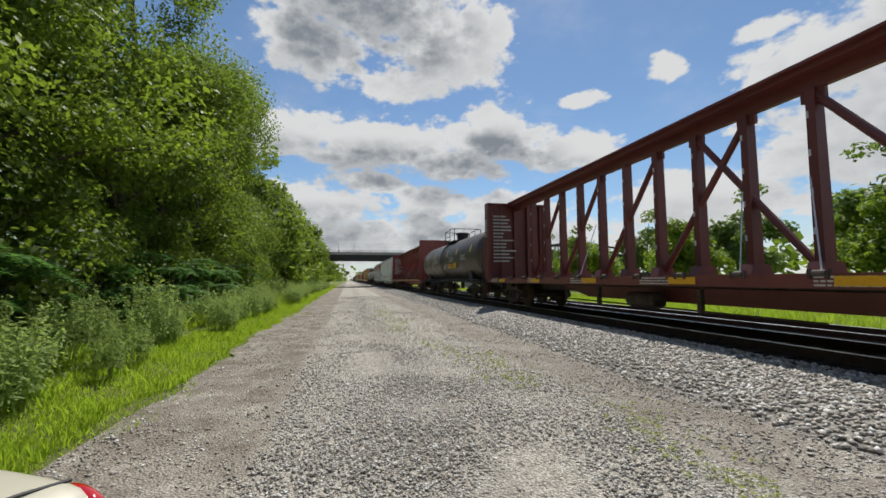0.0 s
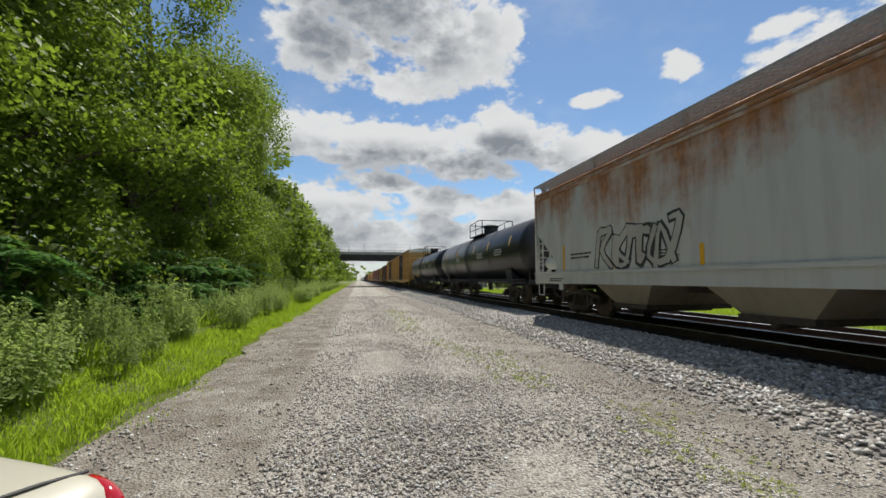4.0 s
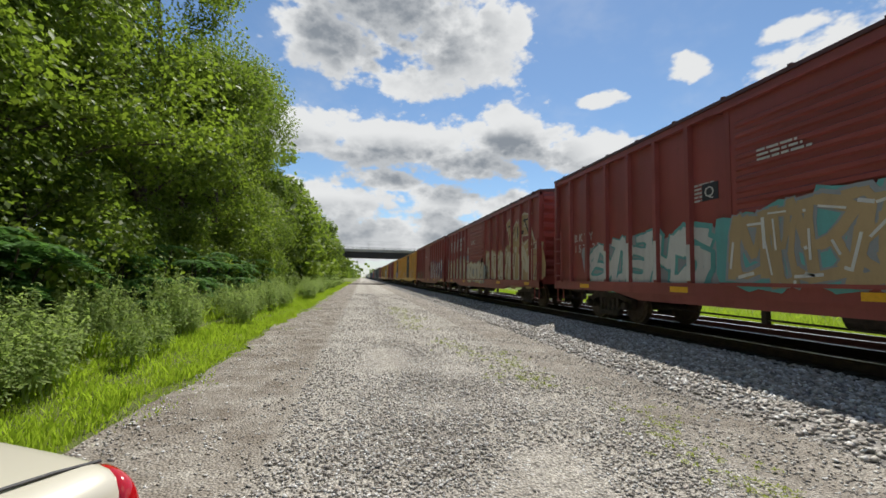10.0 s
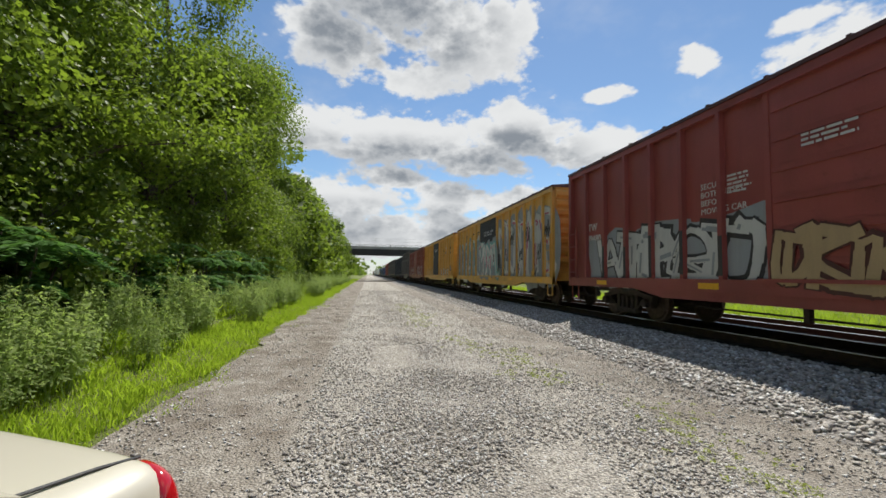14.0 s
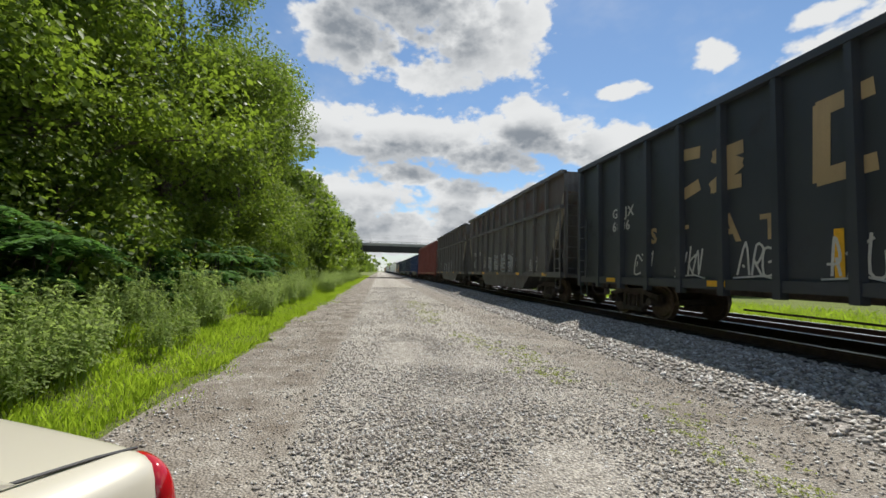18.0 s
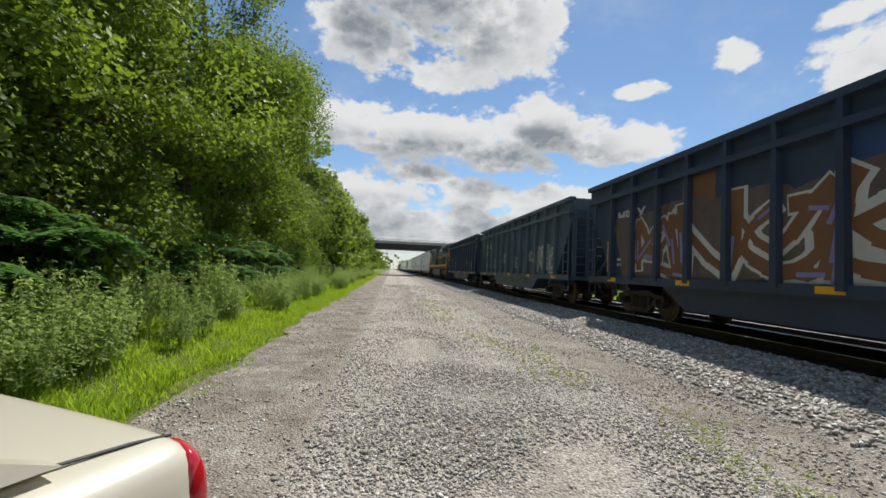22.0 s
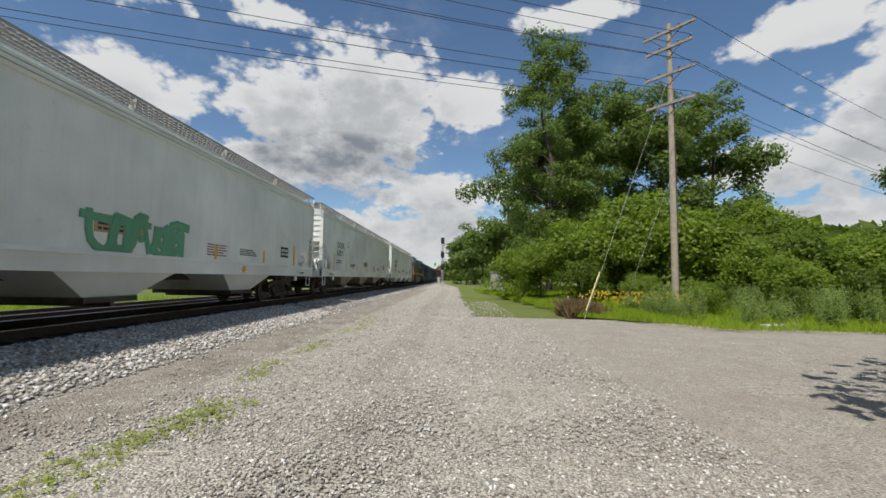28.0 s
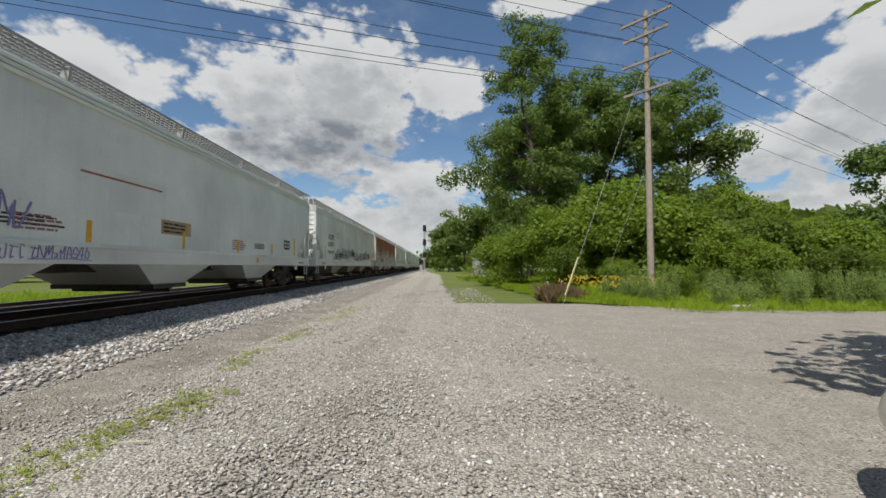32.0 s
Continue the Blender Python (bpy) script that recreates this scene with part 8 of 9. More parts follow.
def leaf_mesh(name, at, normals, sizes, material, long=1.5, seed=1):
    """Folded leaves, two triangles each, as one mesh."""
    r = np.random.default_rng(seed)
    n = len(at)
    nrm = normals / (np.linalg.norm(normals, axis=1, keepdims=True) + 1e-9)
    t = np.cross(nrm, r.normal(size=(n, 3)))
    t /= np.linalg.norm(t, axis=1, keepdims=True) + 1e-9
    b = np.cross(nrm, t)
    s = sizes[:, None]
    p = np.stack([at - t * s * long / 2, at + b * s / 2 + nrm * s * 0.12, at + t * s * long / 2, at - b * s / 2 + nrm * s * 0.12], 1)
    me = bpy.data.meshes.new(name)
    me.vertices.add(n * 4)
    me.vertices.foreach_set("co", p.astype(np.float32).ravel())
    idx = (np.array([0, 1, 2, 0, 2, 3])[None] + (np.arange(n) * 4)[:, None]).astype(np.int32).ravel()
    me.loops.add(n * 6)
    me.loops.foreach_set("vertex_index", idx)
    me.polygons.add(n * 2)
    me.polygons.foreach_set("loop_start", np.arange(0, n * 6, 3, dtype=np.int32))
    me.polygons.foreach_set("loop_total", np.full(n * 2, 3, dtype=np.int32))
    me.update()
    me.materials.append(material)
    return me


def clump_leaves(clumps, count, size, seed, droop=0.2):
    """Points on and in clumps: rows of x, y, z, radius."""
    r = np.random.default_rng(seed)
    w = clumps[:, 3] ** 2
    pick = r.choice(len(clumps), count, p=w / w.sum())
    d = r.normal(size=(count, 3))
    d /= np.linalg.norm(d, axis=1, keepdims=True)
    rad = clumps[pick, 3] * r.uniform(0.35, 1.08, count) ** 0.6
    lump = 1 + 0.3 * np.sin(d[:, 0] * 7 + pick) * np.cos(d[:, 1] * 6 + pick * 2)
    p = clumps[pick, :3] + d * (rad * lump)[:, None] * np.array([1, 1, 0.72])
    nr = d * 0.7 + np.array([0, 0, 0.55]) + r.normal(size=(count, 3)) * 0.55
    return p, nr, size * r.uniform(0.6, 1.35, count)


def limbs(shape, base, top, spread, count, r, width):
    """A tapered, slightly bent trunk and its boughs; returns the bough tips."""
    tips = []
    p = Vector(base)
    h = top - base[2]
    pts = [p.copy()]
    for k in range(1, 6):
        p = Vector((base[0] + r.uniform(-0.05, 0.05) * h * 0.6, base[1] + r.uniform(-0.05, 0.05) * h * 0.6, base[2] + h * k / 5))
        pts.append(p)
    for k in range(5):
        shape.rod(pts[k], pts[k + 1], width * (1 - 0.17 * k), 8, width * (1 - 0.17 * (k + 1)))
    for k in range(count):
        t = r.uniform(0.22, 0.92)
        i = min(4, int(t * 5))
        q = pts[i].lerp(pts[i + 1], t * 5 - i)
        a = r.uniform(0, 6.28)
        reach = spread * r.uniform(0.5, 0.95) * (1.1 - 0.5 * t)
        e = q + Vector((math.cos(a) * reach, math.sin(a) * reach, reach * r.uniform(0.25, 0.8)))
        m = q.lerp(e, 0.5) + Vector((0, 0, 0.12 * reach))
        w = width * 0.42 * (1.1 - t)
        shape.rod(q, m, w, 6, w * 0.7)
        shape.rod(m, e, w * 0.7, 5, w * 0.25)
        for _ in range(2):
            z = e + Vector((r.uniform(-1, 1), r.uniform(-1, 1), r.uniform(0.0, 0.9))) * reach * 0.4
            shape.rod(m, z, w * 0.4, 4, w * 0.12)
            tips.append(z)
        tips.append(e)
    return tips, pts


def tree(seed, high, spread, leaves, leaf_size, material, crown_from=0.2, clump=1.3, boughs=14, label="", at=(0, 0, 0), shrub=False, lean=None):
    r = random.Random(seed)
    ob = tagged(new("shrub" if shrub else "tree"), label, "shrub" if shrub else "tree")
    wood = Shape()
    tips, pts = limbs(wood, (0, 0, -0.1), high * 0.86, spread, boughs, r, 0.012 * high + 0.05)
    part("trunk", wood, BARK, ob)
    rows = []
    for t in tips:
        rows.append((t.x, t.y, t.z, clump * r.uniform(0.6, 1.15)))
    for k in range(int(boughs * 1.25)):
        z = high * (crown_from + (1 - crown_from) * r.random() ** 0.85)
        f = (z / high - crown_from) / (1 - crown_from)
        rad = spread * (0.35 + 0.85 * math.sin(math.pi * min(1, 0.18 + 0.78 * f))) * math.sqrt(r.uniform(0.25, 1))
        a = r.uniform(0, 6.28)
        rows.append((rad * math.cos(a), rad * math.sin(a), z - clump * 0.4, clump * r.uniform(0.55, 1.1)))
    rows.append((pts[-1].x, pts[-1].y, high - clump * 0.7, clump * 0.8))
    if lean:
        rows += lean
    p, nr, s = clump_leaves(np.array(rows), leaves, leaf_size, seed)
    p[:, 2] = np.maximum(p[:, 2], 0.05)
    part("crown", leaf_mesh("crown", p, nr, s, material, 1.5, seed), material, ob)
    ob.location = at
    return ob


# the wood along the road: several trees, set again and again, no two turned alike
near_kinds = [tree(11, 14.5, 4.2, 44000, 0.088, LEAF_WOOD, 0.14, 1.12, 26, "tall leafy deciduous tree in a dense roadside wood", (-9.6, 7.5, 0.3)),
              tree(12, 16.5, 4.4, 44000, 0.09, LEAF_WOOD, 0.17, 1.2, 26, "tall leafy deciduous tree in a dense roadside wood", (-10.2, 14.5, 0.3)),
              tree(13, 12.5, 4.0, 38000, 0.09, LEAF_SUN, 0.1, 1.1, 24, "sunlit leafy tree at the edge of a wood", (-8.8, 22.0, 0.3))]
far_kinds = [tree(14, 14.0, 4.2, 5000, 0.36, LEAF_WOOD, 0.08, 1.6, 14, "leafy deciduous tree farther along the wood", (-9.5, 40.0, 0.3)),
             tree(15, 11.5, 4.0, 4500, 0.34, LEAF_SUN, 0.05, 1.5, 13, "leafy tree at the sunny edge of the wood", (-8.8, 47.0, 0.3))]
for k in near_kinds + far_kinds:
    tagged(k, group="trees of the roadside wood")
tr = random.Random(4)
for k, (x, y) in enumerate([(-8.6, 29.5), (-10.5, 34.0), (-13.5, 6.0), (-14.5, 13.0), (-14, 20.0), (-14.2, 28.0), (-12.0, 1.8), (-13.5, 35.5), (-8.4, 11.0), (-8.3, 25.0), (-8.5, 18.0)]):
    copy_thing(near_kinds[k % 3] if x > -11 else far_kinds[k % 2], pose(x, y, 0.3, 0, 0, tr.uniform(0, 360)))
for k in range(26):
    y = 42 + k * 4.4
    x = -8.9 - tr.uniform(0, 2.0)
    if 119 < y < 137:
        continue
    copy_thing(far_kinds[k % 2], pose(x, y, 0.3, 0, 0, tr.uniform(0, 360)))
    if k % 2 == 0:
        copy_thing(far_kinds[(k + 1) % 2], pose(x - 5.5, y + 2, 0.3, 0, 0, tr.uniform(0, 360)))

# understorey: leafy shrubs and sumac in front of the wood
bush = tree(21, 3.6, 1.7, 7000, 0.10, LEAF_WOOD, 0.0, 0.85, 10, "dense green shrub under the trees", (-6.9, 10.0, 0.2), True)
bush_sun = tree(22, 3.0, 1.6, 6400, 0.095, LEAF_SUN, 0.0, 0.8, 10, "bright green leafy shrub", (-6.6, 26.0, 0.2), True)
for k in range(22):
    y = 4.5 + k * 2.6 + tr.uniform(-0.6, 0.6)
    copy_thing(bush if k % 3 else bush_sun, pose(-7.3 - tr.uniform(0, 1.2), y, 0.2, 0, 0, tr.uniform(0, 360)))
for k in range(20):
    copy_thing(bush_sun if k % 2 else bush, pose(-6.9 - tr.uniform(0, 1.0), 62 + k * 3.4, 0.2, 0, 0, tr.uniform(0, 360)))


def sumac(seed, high, at):
    r = random.Random(seed)
    ob = tagged(new("sumac_bush"), "sumac bush with long feathered leaves", "shrub", "sumac bushes")
    stems = Shape()
    ps, ns, ss = [], [], []
    for k in range(11):
        a = r.uniform(0, 6.28)
        top = Vector((math.cos(a) * 0.9 * r.random(), math.sin(a) * 0.9 * r.random(), high * r.uniform(0.28, 0.95)))
        stems.rod((0.15 * math.cos(a), 0.15 * math.sin(a), -0.1), top, 0.03, 5, 0.015)
        for j in range(11):
            b = j * 2.4 + r.uniform(-0.3, 0.3)
            d = Vector((math.cos(b), math.sin(b), r.uniform(0.2, 0.6))).normalized()
            length = r.uniform(0.55, 0.85)
            side = d.cross(Vector((0, 0, 1))).normalized()
            for m in range(9):
                t = (m + 1.5) / 10
                c = top + d * length * t + Vector((0, 0, -0.55 * length * t * t))
                for sg in (-1, 1):
                    ps.append(c + side * sg * 0.11 * math.sin(math.pi * min(1, t + 0.12)))
                    ns.append(Vector((0, 0, 1)) + side * sg * 0.35 + d * 0.1)
                    ss.append(0.075 + 0.03 * r.random())
    part("stem", stems, BARK, ob)
    me = leaf_mesh("fronds", np.array(ps), np.array(ns), np.array(ss), LEAF_SUMAC, 2.4, seed)
    part("fronds", me, LEAF_SUMAC, ob)
    ob.location = at
    return ob


s1, s2 = sumac(31, 2.4, (-6.3, 7.2, 0.25)), sumac(32, 1.9, (-6.0, 11.6, 0.25))
for k in range(12):
    copy_thing(s1 if k % 2 else s2, pose(-5.9 - tr.uniform(-0.3, 0.8), 5.6 + k * 1.75 + tr.uniform(-0.3, 0.3), 0.25, 0, 0, tr.uniform(0, 360)))


def weed(seed, high, count, at, material=LEAF_WEED, label="tall green roadside weed with feathery leaves"):
    r = random.Random(seed)
    ob = tagged(new("weed_clump"), label, "weed", "roadside weeds")
    stems = Shape()
    ps, ns, ss = [], [], []
    for k in range(count):
        a, q = r.uniform(0, 6.28), r.uniform(0, 0.4)
        p = Vector((q * math.cos(a), q * math.sin(a), -0.05))
        e = p + Vector((r.uniform(-0.25, 0.25), r.uniform(-0.25, 0.25), high * r.uniform(0.65, 1.0)))
        stems.rod(p, e, 0.008, 4, 0.004)
        for j in range(44):
            t = r.uniform(0.2, 1.02)
            w = 0.22 * (1.15 - t) + 0.03
            b = r.uniform(0, 6.28)
            ps.append(p.lerp(e, t) + Vector((math.cos(b) * w * r.random(), math.sin(b) * w * r.random(), r.uniform(0, 0.05))))
            ns.append(Vector((math.cos(b) * 0.6, math.sin(b) * 0.6, 0.9)))
            ss.append(r.uniform(0.018, 0.034))
    tagged(part("stalk", stems, LEAF_WEED, ob), kind="stuff")
    part("leaves", leaf_mesh("leaves", np.array(ps), np.array(ns), np.array(ss), material, 2.6, seed), material, ob)
    ob.location = at
    return ob


w1, w2 = weed(41, 1.35, 26, (-4.6, 8.0, 0.12)), weed(42, 0.95, 24, (-4.0, 6.0, 0.08))
for k in range(150):
    y = 3.4 + (k * 0.27) * (1 + k * 0.006)
    x = -3.5 - 0.25 * math.sin(y * 0.8) - 2.3 * tr.random() ** 1.3
    copy_thing(w1 if tr.random() < 0.6 and x < -4.2 else w2, pose(x, y, 0.15, 0, 0, tr.uniform(0, 360))).scale = [tr.uniform(0.65, 1.25)] * 3


def blades(name, n, x_of, y0, y1, high, material, label, seed, ground=0.0, near=None):
    """Grass as one mesh of curved, pointed blades."""
    r = np.random.default_rng(seed)
    y = y0 + (y1 - y0) * r.uniform(0, 1, n) ** (1.6 if near else 1.0)
    x0, x1 = x_of(y)
    x = x0 + (x1 - x0) * r.uniform(0, 1, n)
    h = high * r.uniform(0.4, 1.2, n) * (1 + 0.5 * np.sin(x * 3.1 + y * 1.7) * np.cos(y * 2.3))
    h = np.maximum(h, 0.03)
    a = r.uniform(0, 6.28, n)
    w = 0.004 + 0.006 * r.random(n) + h * 0.012
    z = np.array([ground_height(i, j) for i, j in zip(x, y)]) + ground
    dx, dy = np.cos(a), np.sin(a)
    lx, ly = r.normal(0, 0.3, n) * h, r.normal(0, 0.3, n) * h
    p = np.stack([np.stack([x - dx * w, y - dy * w, z], 1), np.stack([x + dx * w, y + dy * w, z], 1), np.stack([x + dx * w * 0.7 + lx * 0.4, y + dy * w * 0.7 + ly * 0.4, z + h * 0.6], 1), np.stack([x + lx, y + ly, z + h], 1)], 1)
    me = bpy.data.meshes.new(name)
    me.vertices.add(n * 4)
    me.vertices.foreach_set("co", p.astype(np.float32).ravel())
    idx = (np.array([0, 1, 2, 0, 2, 3])[None] + (np.arange(n) * 4)[:, None]).astype(np.int32).ravel()
    me.loops.add(n * 6)
    me.loops.foreach_set("vertex_index", idx)
    me.polygons.add(n * 2)
    me.polygons.foreach_set("loop_start", np.arange(0, n * 6, 3, dtype=np.int32))
    me.polygons.foreach_set("loop_total", np.full(n * 2, 3, dtype=np.int32))
    me.update()
    me.materials.append(material)
    return tagged(new(name, me), label, "", "", "stuff")


def verge(y):
    e = 0.45 * np.sin(y * 0.9) + 0.25 * np.sin(y * 2.7 + 1)
    return np.full_like(y, -4.2), -2.5 + 0.3 * e


blades("verge_grass", 42000, verge, 2.4, 55, 0.13, BLADE, "bright green grass along the road edge", 1, near=True)
blades("verge_grass", 5200, lambda y: (np.full_like(y, -2.75), -2.2 + 0.45 * np.sin(y * 1.3) * np.sin(y * 0.37)), 2.6, 40, 0.06, BLADE, "short sparse grass creeping onto the gravel", 9, near=True)
blades("verge_grass", 9000, verge, 50, 120, 0.16, BLADE, "bright green grass along the road edge", 2)
blades("wood_floor_grass", 30000, lambda y: (np.full_like(y, -7.5), np.full_like(y, -4.4)), 2.4, 70, 0.34, BLADE, "longer grass before the wood", 3, near=True)
blades("field_grass", 34000, lambda y: (np.full_like(y, 15.2), np.full_like(y, 27.0)), -25, 60, 0.35, BLADE, "bright grass field beyond the tracks", 4)
blades("field_grass", 12000, lambda y: (np.full_like(y, 15.2), np.full_like(y, 24.0)), 60, 150, 0.4, BLADE, "bright grass field beyond the tracks", 5)


def low_weeds(x, y0, y1, w, tufts, seed):
    """Small flat tufts, scattered thickest along the middle of a strip of gravel."""
    r = np.random.default_rng(seed)
    cy = r.uniform(y0, y1, tufts)
    cx = x + r.normal(0, w, tufts) + 0.15 * np.sin(cy * 1.7)
    each = 13
    n = tufts * each
    px = np.repeat(cx, each) + r.normal(0, 0.022, n)
    py = np.repeat(cy, each) + r.normal(0, 0.022, n)
    at = np.stack([px, py, 0.035 + r.uniform(0, 0.02, n)], 1)
    nr = r.normal(size=(n, 3)) * 0.5 + np.array([0, 0, 1.0])
    me = leaf_mesh("road_weeds", at, nr, r.uniform(0.008, 0.018, n), MOSS, 2.0, seed)
    tagged(new("road_weeds", me), "low yellow-green weeds growing through the gravel", "", "", "stuff")


for k, (x, y0, y1, w, n) in enumerate([(2.6, -4.6, -2.2, 0.16, 210), (2.75, -6.8, -5.4, 0.12, 60), (2.9, -9.0, -7.4, 0.16, 60), (2.2, 8, 10.5, 0.2, 60), (1.75, 12, 22, 0.3, 220), (3.2, 2.2, 4.8, 0.22, 90), (2.75, 5.5, 8.5, 0.25, 110), (2.7, -14, -10, 0.2, 110), (3.0, 0.2, 2.0, 0.2, 40)]):
    low_weeds(x, y0, y1, w, n, 20 + k)

# ---- scrub and trees on the corner beyond the branch road ----
def island(y):
    lo = np.where(y > -15.5, -14.0, -16.0)
    hi = np.where(y > -15.5, -8.1 + (-11.5 - y) * 0.8, np.maximum(-4.9, -4.9 + (-15.5 - y) * 0.081))
    return lo, np.minimum(hi, -1.0)


blades("corner_grass", 60000, island, -46, -11.8, 0.22, BLADE, "bright grass on the corner by the branch road", 6, 0.1)
blades("corner_grass", 30000, lambda y: (island(y)[1] - 3.4, island(y)[1]), -48, -14.5, 0.2, BLADE, "bright grass on the corner by the branch road", 8, 0.1)
blades("corner_grass", 26000, lambda y: (island(y)[1] - 1.6, island(y)[1] + 0.25 * np.sin(y * 2.3) + 0.1), -32, -14.0, 0.24, BLADE, "ragged grass along the edge of the branch road", 10, 0.1)
blades("dry_grass", 3500, lambda y: (np.full_like(y, -5.9), np.full_like(y, -4.3)), -17.6, -15.6, 0.5, BLADE_DRY, "patch of dry brown grass", 7)
cottonwood = tree(51, 22.6, 4.3, 46000, 0.165, LEAF_DARK, 0.06, 1.05, 44, "tall ragged cottonwood tree leaning over the road", (-8.2, -36.0, 0.3), lean=[(3.8, 1.0, 9.5, 1.6), (5.6, 1.0, 9.0, 1.4), (7.0, 0.5, 8.6, 1.1), (2.5, 0.5, 12.5, 1.6), (4.5, 0, 12.0, 1.2), (-2.0, 0, 22, 1.4), (1.2, 0, 23, 1.3), (2.0, 0.5, 6.5, 1.7), (0.5, 0.6, 4.0, 1.9), (2.2, 0.5, 3.0, 1.5)])
grove = tree(52, 22.0, 5.0, 26000, 0.22, LEAF_DARK, 0.08, 1.5, 24, "broad dark green tree behind the scrub", (-15.5, -42.0, 0.3))
for x, y, a in ((-21.5, -43.0, 80), (-27.0, -44.0, 200), (-11.5, -50.0, 300), (-17.5, -52, 30)):
    copy_thing(grove, pose(x, y, 0.3, 0, 0, a))
far_tree = tree(53, 17.0, 5.0, 6000, 0.44, LEAF_DARK, 0.04, 2.0, 14, "full green tree farther down the line", (-7.0, -100.0, 0))
for x, y, a in ((-11.5, -86, 40), (-3.4, -112, 120), (-12, -112, 220), (-6, -130, 10), (-2.5, -150, 77), (-14, -70, 160), (-9, -75, 200)):
    copy_thing(far_tree, pose(x, y, 0, 0, 0, a))
shade_tree = tree(54, 12.0, 3.6, 20000, 0.2, LEAF_DARK, 0.3, 1.3, 16, "leafy tree that shades the branch road", (-8.0, -0.4, 0))
copy_thing(shade_tree, pose(-37.0, -31.5, 0.2, 0, 0, 70))
scrub = tree(55, 4.6, 2.1, 9500, 0.13, LEAF_SUN, 0.0, 0.95, 13, "bright green leafy scrub by the branch road", (-9.4, -24.0, 0.2), True)
scrub_dark = tree(57, 3.6, 1.9, 7000, 0.12, LEAF_WOOD, 0.0, 0.8, 11, "darker green scrub bush", (-15.6, -19.2, 0.2), True)
for k, (x, y, z) in enumerate(((-6.9, -22.0, -1.2), (-12.2, -23.0, 0.6), (-13.2, -16.4, -1.7), (-10.8, -17.6, -2.2), (-7.6, -25, 0.2), (-5.4, -26.0, -1.0), (-15.2, -22.6, 0.9), (-11.8, -26.5, 1.6), (-4.6, -29.0, -0.8), (-15.4, -15.2, -1.5), (-17.4, -17.6, -0.9), (-8.2, -18.4, -2.2), (-18.9, -21, -0.4), (-21, -24, -0.6), (-24, -20, -1.4), (-20.4, -16, -1.7), (-13.8, -19.0, -1.1), (-9.6, -16.4, -2.4), (-12.1, -15.2, -2.3))):
    copy_thing(scrub_dark if k % 3 == 0 else scrub, pose(x, y, 0.2, 0, 0, tr.uniform(0, 360))).scale = [1 + 0.3 * z] * 3
small_tree = tree(56, 7.5, 2.0, 9000, 0.16, LEAF_SUN, 0.2, 0.9, 12, "slim young tree above the scrub", (-22.5, -31.0, 0.3))
copy_thing(small_tree, pose(-29, -36, 0.3, 0, 0, 50))
for k in range(34):
    y = -12.8 - tr.uniform(0, 5.5)
    x = -8.6 - (y + 12.8) * 0.55 - tr.uniform(0, 7.5)
    copy_thing(w2 if k % 2 else w1, pose(x, y, 0.1, 0, 0, tr.uniform(0, 360)))
flower = Shape()
for k in range(260):
    x, y = tr.uniform(-10.5, -5.5), tr.uniform(-18.5, -15.6)
    z = 0.55 + tr.random() * 0.45
    flower.rod((x, y, z), (x + 0.01, y, z + 0.05), 0.025, 5, 0.03)
tagged(part("wild_flowers", flower, plain("yellow_petals", (0.75, 0.5, 0.03), 0.7)), "small yellow wild flowers among the scrub", kind="stuff")

# far woods across the tracks and round the horizon
east = tree(61, 8.0, 4.0, 6500, 0.3, LEAF_SUN, 0.0, 1.3, 16, "sunlit green tree across the field", (42, 44, -0.3))
for k in range(22):
    copy_thing(east, pose(38 + tr.uniform(0, 16), -70 + k * 9.5 + tr.uniform(-2, 2), -0.3, 0, 0, tr.uniform(0, 360)))
for k in range(10):
    copy_thing(far_tree, pose(50 + tr.uniform(0, 20), -60 + k * 22, -1.5, 0, 0, tr.uniform(0, 360)))


def far_woods(name, pts, high, seed, label):
    r = np.random.default_rng(seed)
    pts = np.array(pts, float)
    seg = r.integers(0, len(pts) - 1, 9000)
    t = r.uniform(0, 1, 9000)[:, None]
    p = pts[seg] * (1 - t) + pts[seg + 1] * t + r.normal(0, 6, (9000, 2))
    lump = 0.6 + 0.4 * np.abs(np.sin(p[:, 0] * 0.09 + p[:, 1] * 0.07))
    z = high * lump * r.uniform(0, 1, 9000) ** 0.7
    at = np.stack([p[:, 0], p[:, 1], z], 1)
    nr = r.normal(size=(9000, 3)) + np.array([0, 0, 0.8])
    me = leaf_mesh(name, at, nr, r.uniform(1.6, 3.2, 9000), LEAF_WOOD, 1.2, seed)
    return tagged(new(name, me), label, "", "", "stuff")


far_woods("distant_woods", [(120, -500), (150, -200), (130, 0), (140, 250), (90, 480), (18, 620)], 15, 1, "distant woods across the fields")
far_woods("distant_woods", [(-14, 300), (-40, 420), (-16, 640), (-60, 700)], 13, 2, "distant woods beyond the bridge")
far_woods("distant_woods", [(-4, -260), (-12, -420), (14, -640), (60, -640), (120, -500)], 12, 3, "distant woods down the line")
far_woods("distant_woods", [(-60, -60), (-90, -120), (-60, -260), (-14, -320)], 11, 4, "distant woods behind the scrub")

